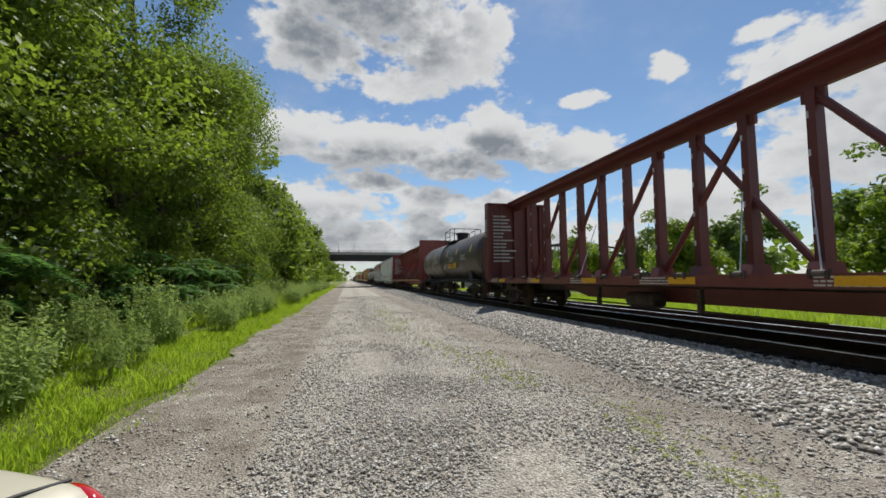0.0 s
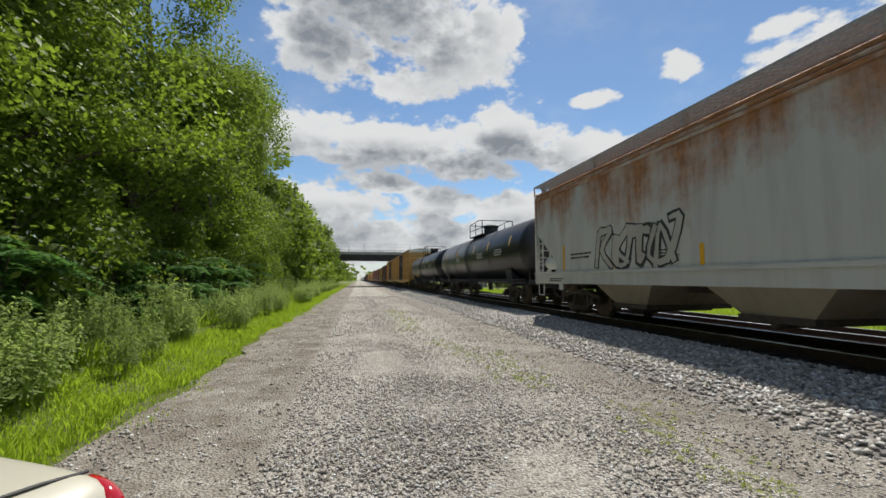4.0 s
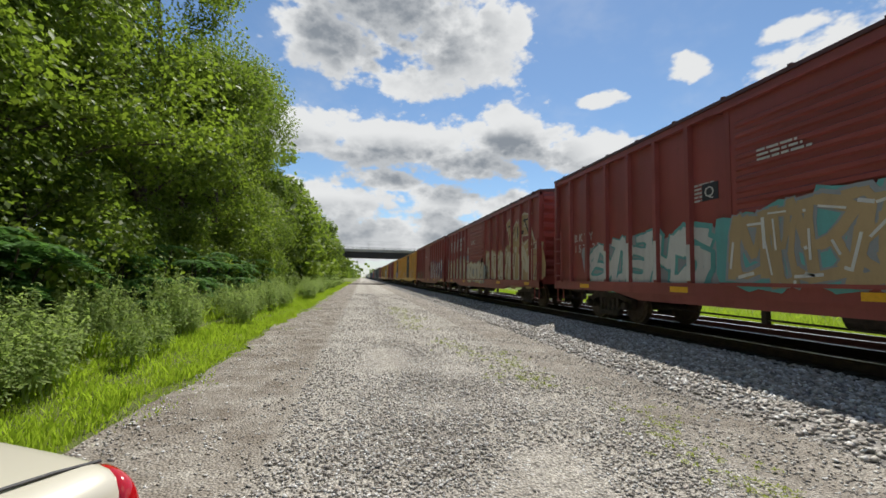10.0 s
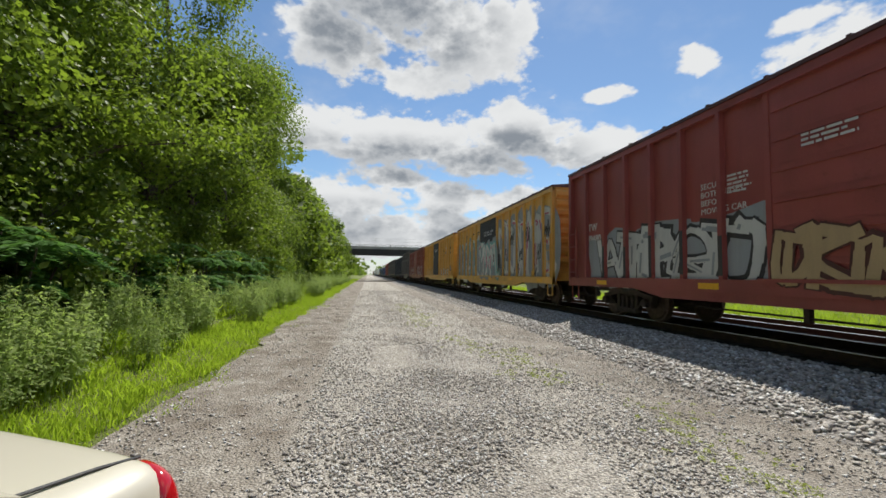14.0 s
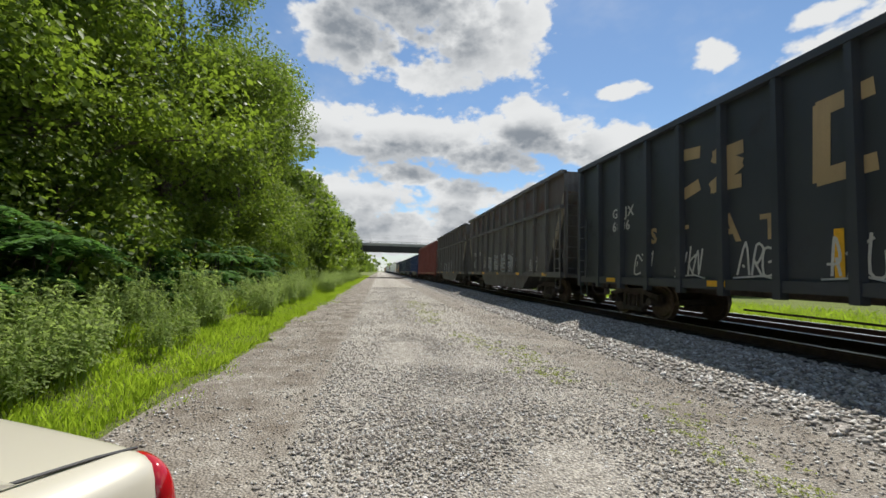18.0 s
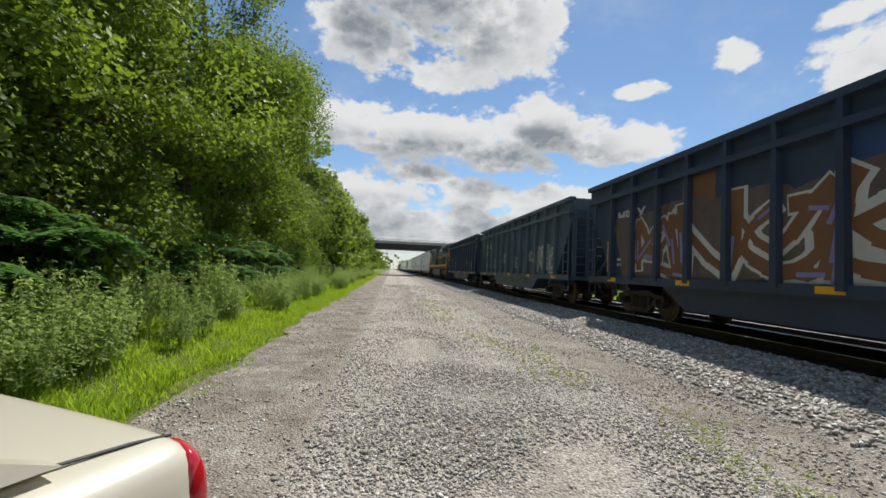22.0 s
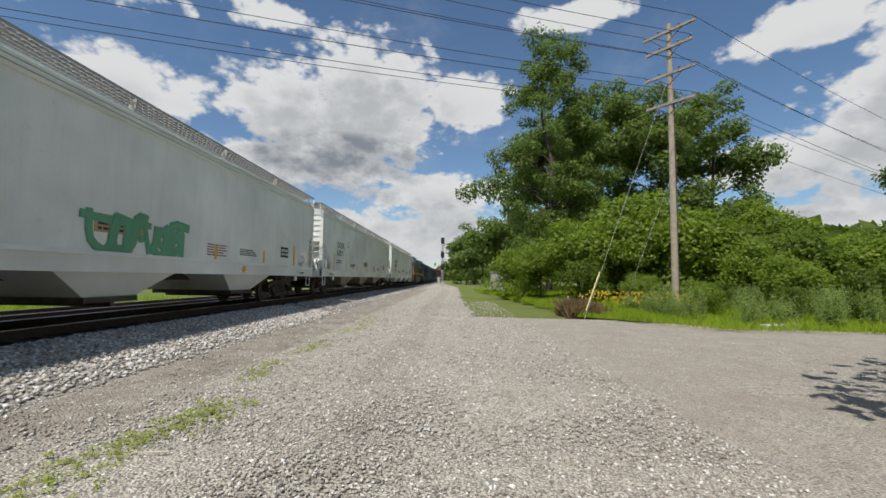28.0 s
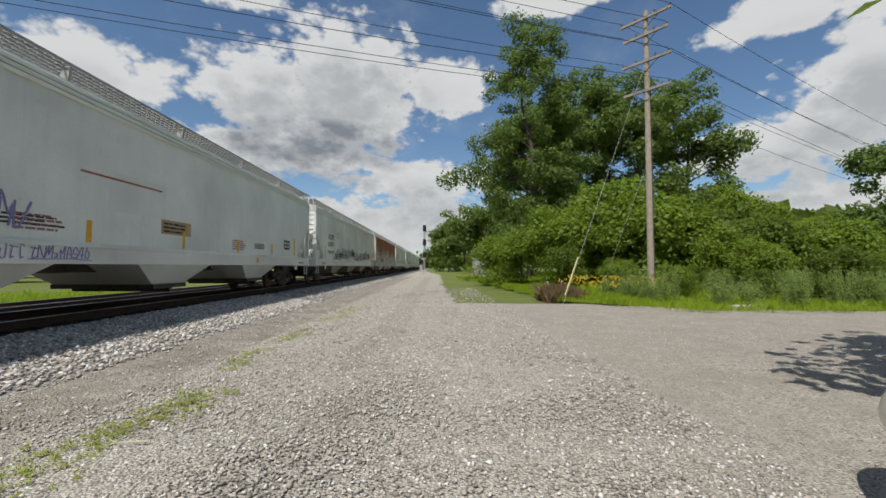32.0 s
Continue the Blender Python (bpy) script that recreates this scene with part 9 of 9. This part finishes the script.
# ---- road bridge over the line ----
CONCRETE = paint("old_concrete", (0.42, 0.40, 0.36), 0.9, 0.03, (0.2, 0.15, 0.1), 0.4, (0.18, 0.16, 0.14))
GIRDER = paint("girder_steel", (0.03, 0.028, 0.026), 0.7, 0.15, (0.07, 0.035, 0.02), 0.3)
br = tagged(new("road_bridge"), "steel girder road bridge with a railed deck crossing over the tracks", "bridge")
part("deck", Shape().box(-60, 70, 124.6, 134.4, 9.05, 9.5), CONCRETE, br)
for k, y in enumerate((124.9, 127.8, 130.9, 133.9)):
    g = part("girder", Shape().box(-60, 70, y - 0.2, y + 0.2, 9.02, 9.08).box(-60, 70, y - 0.03, y + 0.03, 7.55, 9.05).box(-60, 70, y - 0.2, y + 0.2, 7.5, 7.56), GIRDER, br)
    if k == 0:
        for j in range(40):
            part("stiffener", Shape().box(-58 + j * 3.2, -57.96 + j * 3.2, y - 0.18, y - 0.02, 7.56, 9.03), GIRDER, g)
for y in (124.75, 134.2):
    part("kerb", Shape().box(-60, 70, y - 0.15, y + 0.15, 9.5, 9.85), CONCRETE, br)
    rail = part("parapet_rail", Shape().box(-60, 70, y - 0.04, y + 0.04, 10.3, 10.38).box(-60, 70, y - 0.03, y + 0.03, 9.98, 10.04), GIRDER, br)
    for j in range(28):
        x = -58 + j * 4.6
        part("rail_post", Shape().box(x - 0.05, x + 0.05, y - 0.05, y + 0.05, 9.8, 10.4), GIRDER, rail)
        part("fence_post", Shape().rod((x, y, 9.8), (x, y, 12.3), 0.035, 5), SILVER_ROD, rail)
    part("fence_wire", Shape().box(-60, 70, y - 0.008, y + 0.008, 12.24, 12.27).box(-60, 70, y - 0.008, y + 0.008, 11.3, 11.32), SILVER_ROD, rail)
for x in (-11.0, 20.0):
    p = part("pier", Shape().prism([(-0.9, -0.5), (0.9, -0.5), (0.9, 6.6), (-0.9, 6.6)], "y", 125.0, 126.6), CONCRETE, br, at=(x, 0, 0))
    part("pier", Shape().prism([(-0.9, -0.5), (0.9, -0.5), (0.9, 6.6), (-0.9, 6.6)], "y", 131.5, 133.5), CONCRETE, br, at=(x, 0, 0))
    part("pier_cap", Shape().box(x - 1.2, x + 1.2, 124.3, 134.6, 6.6, 7.52), CONCRETE, br)
part("abutment", Shape().prism([(-60, -0.5), (-16, -0.5), (-22, 7.5), (-60, 7.5)], "y", 124.5, 134.5), CONCRETE, br)
tagged(part("crossing_pad", Shape().prism([(-4.5, 0.0), (-4.2, 0.1), (6.0, 0.3), (6.6, 0.0)], "y", 88.0, 90.2), TIE), "dark timber crossing pad across the road", "crossing")

# ---- far steel truss bridge beyond the field ----
tb = tagged(new("truss_bridge"), "distant dark steel truss bridge with a curved top", "bridge")
STEEL_FAR = plain("far_steel", (0.05, 0.05, 0.048), 0.7, 0.2)
def arch(x):
    return 4.0 + 7.5 * (1 - ((x - 63) / 31.0) ** 2)
panels = [32 + 6.2 * k for k in range(11)]
for y in (104.0, 111.0):
    for a, b in zip(panels, panels[1:]):
        part("top_chord", Shape().rod((a, y, arch(a)), (b, y, arch(b)), 0.28, 6), STEEL_FAR, tb)
        part("diagonal", Shape().rod((a, y, 3.2), (b, y, arch(b)), 0.14, 5), STEEL_FAR, tb)
    for a in panels:
        part("vertical", Shape().rod((a, y, 3.2), (a, y, arch(a)), 0.16, 5), STEEL_FAR, tb)
part("deck", Shape().box(30, 96, 103.8, 111.2, 2.4, 3.3), STEEL_FAR, tb)
for x in (32, 94):
    part("pier", Shape().box(x - 1.2, x + 1.2, 104, 111, -1.0, 2.4), CONCRETE, tb)

# ---- utility poles and their wires ----
POLE_WOOD = plain("weathered_pole", (0.36, 0.30, 0.23), 0.9, 0, 0.2, 5)
ARM_WOOD = plain("crossarm_wood", (0.3, 0.26, 0.22), 0.9, 0, 0.3, 6)
PORCELAIN = plain("insulator", (0.12, 0.11, 0.11), 0.35, 0, 0.1)
WIRE = plain("wire", (0.015, 0.015, 0.016), 0.6, 0.3, 0.1)


def utility_pole(x, y, z, high, turn, label):
    ob = tagged(new("utility_pole"), label, "utility pole", "utility poles")
    part("pole", Shape().rod((0, 0, -0.4), (0, 0, high), 0.17, 14, 0.11), POLE_WOOD, ob)
    ends = []
    for j, (h, w, tilt) in enumerate(((high - 0.4, 1.25, 0.0), (high - 1.25, 1.1, 0.0), (high - 2.6, 1.2, 0.0), (high - 4.1, 1.15, 0.0))):
        arm = part("crossarm", Shape().add([(-w, -0.16, h - 0.06 - tilt), (w, -0.16, h - 0.06 + tilt), (w, -0.05, h - 0.06 + tilt), (-w, -0.05, h - 0.06 - tilt), (-w, -0.16, h + 0.06 - tilt), (w, -0.16, h + 0.06 + tilt), (w, -0.05, h + 0.06 + tilt), (-w, -0.05, h + 0.06 - tilt)], [(3, 2, 1, 0), (4, 5, 6, 7), (0, 1, 5, 4), (1, 2, 6, 5), (2, 3, 7, 6), (3, 0, 4, 7)]), ARM_WOOD, ob)
        part("brace", Shape().rod((-w * 0.6, -0.12, h - tilt * 0.6), (0, -0.13, h - 0.55), 0.02, 5).rod((w * 0.6, -0.12, h + tilt * 0.6), (0, -0.13, h - 0.55), 0.02, 5), IRON, ob)
        for t in (-0.95, -0.4, 0.4, 0.95):
            c = h + tilt * t + 0.06
            part("insulator", Shape().lathe([(c, 0.03), (c + 0.05, 0.05), (c + 0.08, 0.03), (c + 0.12, 0.055), (c + 0.17, 0.03)], (w * t, -0.1, 0), "z", 8), PORCELAIN, arm)
            ends.append(Vector((w * t, -0.1, c + 0.15)))
    part("conduit", Shape().rod((0.17, 0, 0.2), (0.15, 0, high - 4), 0.025, 6), IRON, ob)
    m = pose(x, y, z, 0, 0, turn)
    ob.matrix_world = m
    return [m @ e for e in ends], ob


def wires(name, a, b, sag, label, radius=0.012):
    s = Shape()
    for p, q in zip(a, b):
        n = 14
        pts = [p.lerp(q, k / n) - Vector((0, 0, sag * 4 * (k / n) * (1 - k / n))) for k in range(n + 1)]
        s.bars(pts, radius, 4)
    return tagged(part(name, s, WIRE), label, "wire")


e1, main_pole = utility_pole(-10.6, -20.0, 0.4, 13.9, 128, "tall weathered wooden utility pole with four crossarms in the scrub")
e2, _ = utility_pole(33.0, -2.5, -0.3, 13.4, 128, "wooden utility pole across the tracks")
e3, _ = utility_pole(-76.0, -52.0, 0.0, 12.5, 128, "wooden utility pole in the distance")
order = (0, 3, 4, 7, 8, 11, 12, 15, 13)
for k in order:
    wires("power_line", [e1[k]], [e2[k]], 0.7 + 0.06 * (k % 4), "black power line over the tracks")
for k in (0, 3, 8, 11, 12, 15):
    wires("power_line", [e1[k]], [e3[k]], 1.5, "black power line running away from the pole")
guy = tagged(new("guy_wire"), "steel guy wire with a yellow marker sleeve, anchored in the grass", "guy wire")
part("cable", Shape().rod((-10.5, -19.9, 11.6), (-4.75, -15.2, 0.0), 0.007, 5), GRATE, guy)
part("sleeve", Shape().rod((-5.55, -15.86, 1.74), (-4.85, -15.29, 0.32), 0.02, 6), plain("pale_yellow_sleeve", (0.66, 0.6, 0.26), 0.6), guy)
guy2 = tagged(new("guy_wire"), "thin steel guy wire into the scrub", "guy wire")
part("cable", Shape().rod((-10.5, -19.95, 6.5), (-7.0, -17.5, 0.1), 0.005, 5), GRATE, guy2)

# ---- railway signal and cabinet ----
sg = tagged(new("railway_signal"), "silver railway signal mast with two black heads and a ladder", "signal")
part("base", Shape().box(-0.4, 0.4, -0.4, 0.4, 0.0, 0.5), CONCRETE, sg)
part("mast", Shape().rod((0, 0, 0.4), (0, 0, 8.6), 0.09, 10), SILVER_ROD, sg)
for z in (8.0, 5.5, 3.3):
    h = part("signal_head", Shape().prism([(-0.28, z - 0.55), (-0.32, z), (-0.28, z + 0.55), (0.28, z + 0.55), (0.32, z), (0.28, z - 0.55)], "y", 0.12, 0.2), BLACK, sg)
    for d in (-0.34, 0.0, 0.34):
        part("hood", Shape().rod((0, 0.2, z + d), (0, 0.5, z + d - 0.03), 0.13, 10, 0.12), BLACK, h)
    part("head_box", Shape().box(-0.2, 0.2, -0.1, 0.12, z - 0.35, z + 0.35), BLACK, h)
ladder(sg, 0.0, -0.28, 0.2, 8.2, SILVER_ROD, 0.4, 20, "x")
part("platform", Shape().box(-0.5, 0.5, -0.7, -0.1, 3.0, 3.05), SILVER_ROD, sg)
part("case", Shape().box(0.35, 0.85, -0.25, 0.25, 0.2, 1.5), SILVER_ROD, sg)
sg.location = (2.05, -73.0, 0.15)
cab = tagged(new("relay_cabinet"), "grey metal relay cabinet standing in the grass", "cabinet")
bevelled(part("body", Shape().box(-0.75, 0.75, -0.6, 0.6, 0.25, 1.95), GRATE, cab), 0.02)
part("roof", Shape().prism([(-0.85, 1.93), (0.85, 1.93), (0.75, 2.05), (-0.75, 2.05)], "y", -0.7, 0.7), GRATE, cab)
part("footing", Shape().box(-0.8, 0.8, -0.65, 0.65, -0.3, 0.25), CONCRETE, cab)
for k in (-1, 1):
    d = part("door", Shape().box(k * 0.36 - 0.33, k * 0.36 + 0.33, 0.6, 0.63, 0.32, 1.85), GRATE, cab)
    part("handle", Shape().box(k * 0.1 - 0.02, k * 0.1 + 0.02, 0.63, 0.67, 1.0, 1.2), IRON, d)
part("notice", Shape().box(0.3, 0.55, 0.631, 0.636, 1.2, 1.4), WHITE, cab)
cab.location = (-4.95, -47.0, 0.27)

# ---- small things on the ground ----
bk = tagged(new("wood_block"), "broken piece of orange-brown timber on the ballast", "timber")
part("block", Shape().prism([(-0.2, 0.0), (0.16, -0.02), (0.21, 0.05), (0.05, 0.09), (-0.19, 0.07)], "y", -0.055, 0.06), plain("raw_wood", (0.34, 0.15, 0.065), 0.85, 0, 0.25, 9), bk)
bk.matrix_world = pose(4.55, 0.35, 0.06, 0, 6, 100)
cv = tagged(new("concrete_barrier"), "pale concrete block lying at the edge of the grass", "barrier")
bevelled(part("block", Shape().prism([(-0.55, 0.0), (0.55, 0.0), (0.5, 0.26), (-0.52, 0.3)], "y", -0.16, 0.16), CONCRETE, cv), 0.02)
cv.matrix_world = pose(-9.75, -12.7, -0.08, 0, 0, 12)
for x, y in ((-4.55, -16.6), (-5.3, -17.2)):
    stk = tagged(new("survey_stake"), "thin wooden marker stake in dry grass", "stake")
    part("stake", Shape().add([(-0.02, -0.02, -0.1), (0.02, -0.02, -0.1), (0.02, 0.02, -0.1), (-0.02, 0.02, -0.1), (-0.02, -0.02, 0.75), (0.02, -0.02, 0.75), (0.02, 0.02, 0.7), (-0.02, 0.02, 0.7)], [(3, 2, 1, 0), (4, 5, 6, 7), (0, 1, 5, 4), (1, 2, 6, 5), (2, 3, 7, 6), (3, 0, 4, 7)]), POLE_WOOD, stk)
    stk.location = (x, y, 0.05)
sk = tagged(new("stick"), "pale dry stick lying on the gravel", "stick")
part("stick", Shape().rod((-0.14, 0, 0.02), (0.1, 0.03, 0.02), 0.008, 6, 0.005).rod((0.1, 0.03, 0.02), (0.17, 0.0, 0.03), 0.005, 5, 0.003), plain("dry_stick", (0.5, 0.44, 0.34), 0.8), sk)
sk.location = (2.35, -3.15, 0.03)

# ---- the parked sedan ----
CREAM_PAINT, _nt, _b = nodes_of("cream_car_paint")
_b.inputs["Base Color"].default_value = (0.60, 0.555, 0.44, 1)
_b.inputs["Roughness"].default_value, _b.inputs["Metallic"].default_value = 0.4, 0.1
_b.inputs["Coat Weight"].default_value, _b.inputs["Coat Roughness"].default_value = 0.7, 0.06
_d = noise_tex(_nt, coords(_nt), 120, 3, 0.6, 0.3, 0.7)
_nt.links.new(mixed(_nt, times(_nt, _d, 0.08), (0.60, 0.555, 0.44), (0.52, 0.475, 0.37)), _b.inputs["Base Color"])
RED_LENS, _nt, _b = nodes_of("red_lamp_lens")
_b.inputs["Base Color"].default_value, _b.inputs["Roughness"].default_value = (0.45, 0.008, 0.012, 1), 0.08
_b.inputs["Coat Weight"].default_value = 1.0
RUBBER = plain("rubber", (0.02, 0.02, 0.021), 0.85, 0, 0.2)
CHROME = plain("alloy", (0.6, 0.6, 0.6), 0.3, 0.9, 0.1)
TRIM = plain("black_trim", (0.015, 0.015, 0.016), 0.5, 0, 0.1)
GLASS_TINT, _nt, _b = nodes_of("tinted_glass")
_b.inputs["Base Color"].default_value, _b.inputs["Roughness"].default_value = (0.02, 0.03, 0.028, 1), 0.04

sedan = tagged(new("sedan_car"), "cream sedan parked on the gravel with a wrap-round red tail lamp", "car")


def skin(name, sections, material, parent=sedan, closed=True):
    """Lofts rows of points; each section the same count."""
    v = [p for s in sections for p in s]
    n = len(sections[0])
    f = []
    for j in range(len(sections) - 1):
        for i in range(n - (0 if closed else 1)):
            k = (i + 1) % n
            f.append((j * n + i, j * n + k, (j + 1) * n + k, (j + 1) * n + i))
    f += [tuple(range(n))[::-1], tuple(range((len(sections) - 1) * n, len(sections) * n))]
    ob = part(name, Shape().add(v, f), material, parent)
    m = ob.modifiers.new("smooth", "SUBSURF")
    m.levels = m.render_levels = 2
    for p in ob.data.polygons:
        p.use_smooth = True
    return ob


def hull(y, w, lo, belt, deck, dish=-0.02):
    """Cross-section of the lower body, from sill to shoulder and over."""
    return [(-w + 0.06, y, lo), (-w, y, lo + 0.18), (-w - 0.01, y, (lo + belt) / 2), (-w + 0.05, y, belt), (-w + 0.16, y, deck), (0, y, deck - dish), (w - 0.16, y, deck), (w - 0.05, y, belt), (w + 0.01, y, (lo + belt) / 2), (w, y, lo + 0.18), (w - 0.06, y, lo)]


skin("body", [hull(-2.27, 0.72, 0.45, 0.70, 0.73, 0.0), hull(-2.25, 0.8, 0.36, 0.83, 0.86, -0.005), hull(-2.2, 0.93, 0.3, 0.915, 0.94, -0.008), hull(-2.13, 0.96, 0.3, 0.925, 0.955, -0.01), hull(-1.85, 0.97, 0.28, 0.925, 0.96, -0.01), hull(-1.3, 0.96, 0.26, 0.92, 0.965, -0.01), hull(-0.6, 0.9, 0.24, 0.95, 1.0), hull(0.6, 0.9, 0.24, 0.94, 0.98), hull(1.3, 0.88, 0.26, 0.88, 0.93), hull(1.9, 0.84, 0.3, 0.78, 0.84), hull(2.25, 0.74, 0.34, 0.68, 0.74), hull(2.34, 0.58, 0.4, 0.6, 0.66)], CREAM_PAINT)
def top(y, w, z):
    return [(-w - 0.14, y, 0.96), (-w, y, z - 0.1), (-w + 0.16, y, z), (0, y, z + 0.02), (w - 0.16, y, z), (w, y, z - 0.1), (w + 0.14, y, 0.96)]
skin("greenhouse", [top(-1.74, 0.66, 0.975), top(-0.95, 0.6, 1.34), top(-0.4, 0.6, 1.42), top(0.3, 0.6, 1.41), top(0.75, 0.6, 1.28), top(1.25, 0.62, 0.98)], GLASS_TINT)
skin("roof", [[(-0.58, -0.9, 1.36), (-0.45, -0.92, 1.42), (0, -0.94, 1.445), (0.45, -0.92, 1.42), (0.58, -0.9, 1.36), (0, -0.9, 1.36)], [(-0.62, -0.3, 1.38), (-0.46, -0.3, 1.455), (0, -0.3, 1.475), (0.46, -0.3, 1.455), (0.62, -0.3, 1.38), (0, -0.3, 1.38)], [(-0.6, 0.45, 1.35), (-0.45, 0.47, 1.42), (0, 0.48, 1.44), (0.45, 0.47, 1.42), (0.6, 0.45, 1.35), (0, 0.45, 1.35)]], CREAM_PAINT)
for k in (-1, 1):
    part("rear_pillar", Shape().add([(k * 0.8, -1.85, 0.98), (k * 0.8, -1.3, 0.98), (k * 0.62, -0.62, 1.38), (k * 0.62, -0.9, 1.38), (k * 0.72, -1.85, 0.98), (k * 0.72, -1.3, 0.98), (k * 0.56, -0.62, 1.38), (k * 0.56, -0.9, 1.38)], [(0, 1, 2, 3), (7, 6, 5, 4), (0, 4, 5, 1), (1, 5, 6, 2), (2, 6, 7, 3), (3, 7, 4, 0)]), CREAM_PAINT, sedan)
    part("front_pillar", Shape().rod((k * 0.74, 1.2, 0.97), (k * 0.6, 0.5, 1.38), 0.035, 6), CREAM_PAINT, sedan)
    part("door_pillar", Shape().box(k * 0.7 - 0.02, k * 0.7 + 0.02, -0.12, -0.02, 0.97, 1.38), TRIM, sedan)
    lamp = []
    edge = ((0.72, 0.918), (0.81, 0.916), (0.875, 0.89), (0.915, 0.835), (0.932, 0.74), (0.932, 0.58))
    for n, (x, z) in enumerate(edge):
        (a, b), (c, d) = edge[max(0, n - 1)], edge[min(5, n + 1)]
        q = math.hypot(c - a, d - b)
        ux, uz = -(d - b) / q, (c - a) / q
        front = -2.175 + 0.012 * n
        lamp.append([(k * (x + ux * o), y, z + uz * o) for o, y in ((0.012, front), (0.008, -2.222), (-0.06, -2.228), (-0.06, front))])
    skin("tail_lamp", lamp, RED_LENS)
    part("trunk_seam", Shape().bars([(k * 0.76, -2.19, 0.934), (k * 0.76, -2.06, 0.953), (k * 0.74, -1.84, 0.963), (k * 0.72, -1.7, 0.966)], 0.006), TRIM, sedan)
    part("side_mirror", Shape().box(k * 0.9, k * 1.08, 0.62, 0.74, 0.96, 1.1), CREAM_PAINT, sedan)
    part("door_line", Shape().bars([(k * 0.905, -0.62, 0.4), (k * 0.9, -0.6, 0.95)], 0.006).bars([(k * 0.91, 0.55, 0.36), (k * 0.9, 0.6, 0.95)], 0.006), TRIM, sedan)
    part("door_handle", Shape().box(k * 0.89, k * 0.93, -0.35, -0.17, 0.82, 0.86), CREAM_PAINT, sedan)
    for y in (-1.38, 1.42):
        w = part("wheel", Shape().lathe([(k * 0.6, 0.2), (k * 0.6, 0.31), (k * 0.64, 0.325), (k * 0.78, 0.325), (k * 0.82, 0.31), (k * 0.82, 0.22)], (0, y, 0.325), "x", 24), RUBBER, sedan)
        part("rim", Shape().lathe([(k * 0.78, 0.05), (k * 0.81, 0.06), (k * 0.79, 0.19), (k * 0.815, 0.22), (k * 0.79, 0.225)], (0, y, 0.325), "x", 16), CHROME, w)
    part("headlamp", Shape().box(k * 0.4, k * 0.64, 1.98, 2.2, 0.58, 0.7), CHROME, sedan)
part("window_seal", Shape().bars([(-0.72, -1.69, 0.964), (-0.4, -1.76, 0.972), (0.4, -1.76, 0.972), (0.72, -1.69, 0.964)], 0.012), TRIM, sedan)
part("bumper_line", Shape().bars([(-0.85, -2.2, 0.58), (0, -2.29, 0.58), (0.85, -2.2, 0.58)], 0.008), TRIM, sedan)
part("plate", Shape().box(-0.16, 0.16, -2.285, -2.27, 0.62, 0.74), WHITE, sedan)
sedan.matrix_world = pose(-2.417, -0.062, 0.02, 0, 0, 154)


# ---- what moves: the whole train at an even pace ----
def motions():
    for car, along in train:
        walk(car, [(0, pose(TRACK_X, along, RAIL_TOP)), (32, pose(TRACK_X, along - TRAIN_SPEED * 32, RAIL_TOP))])


motions()
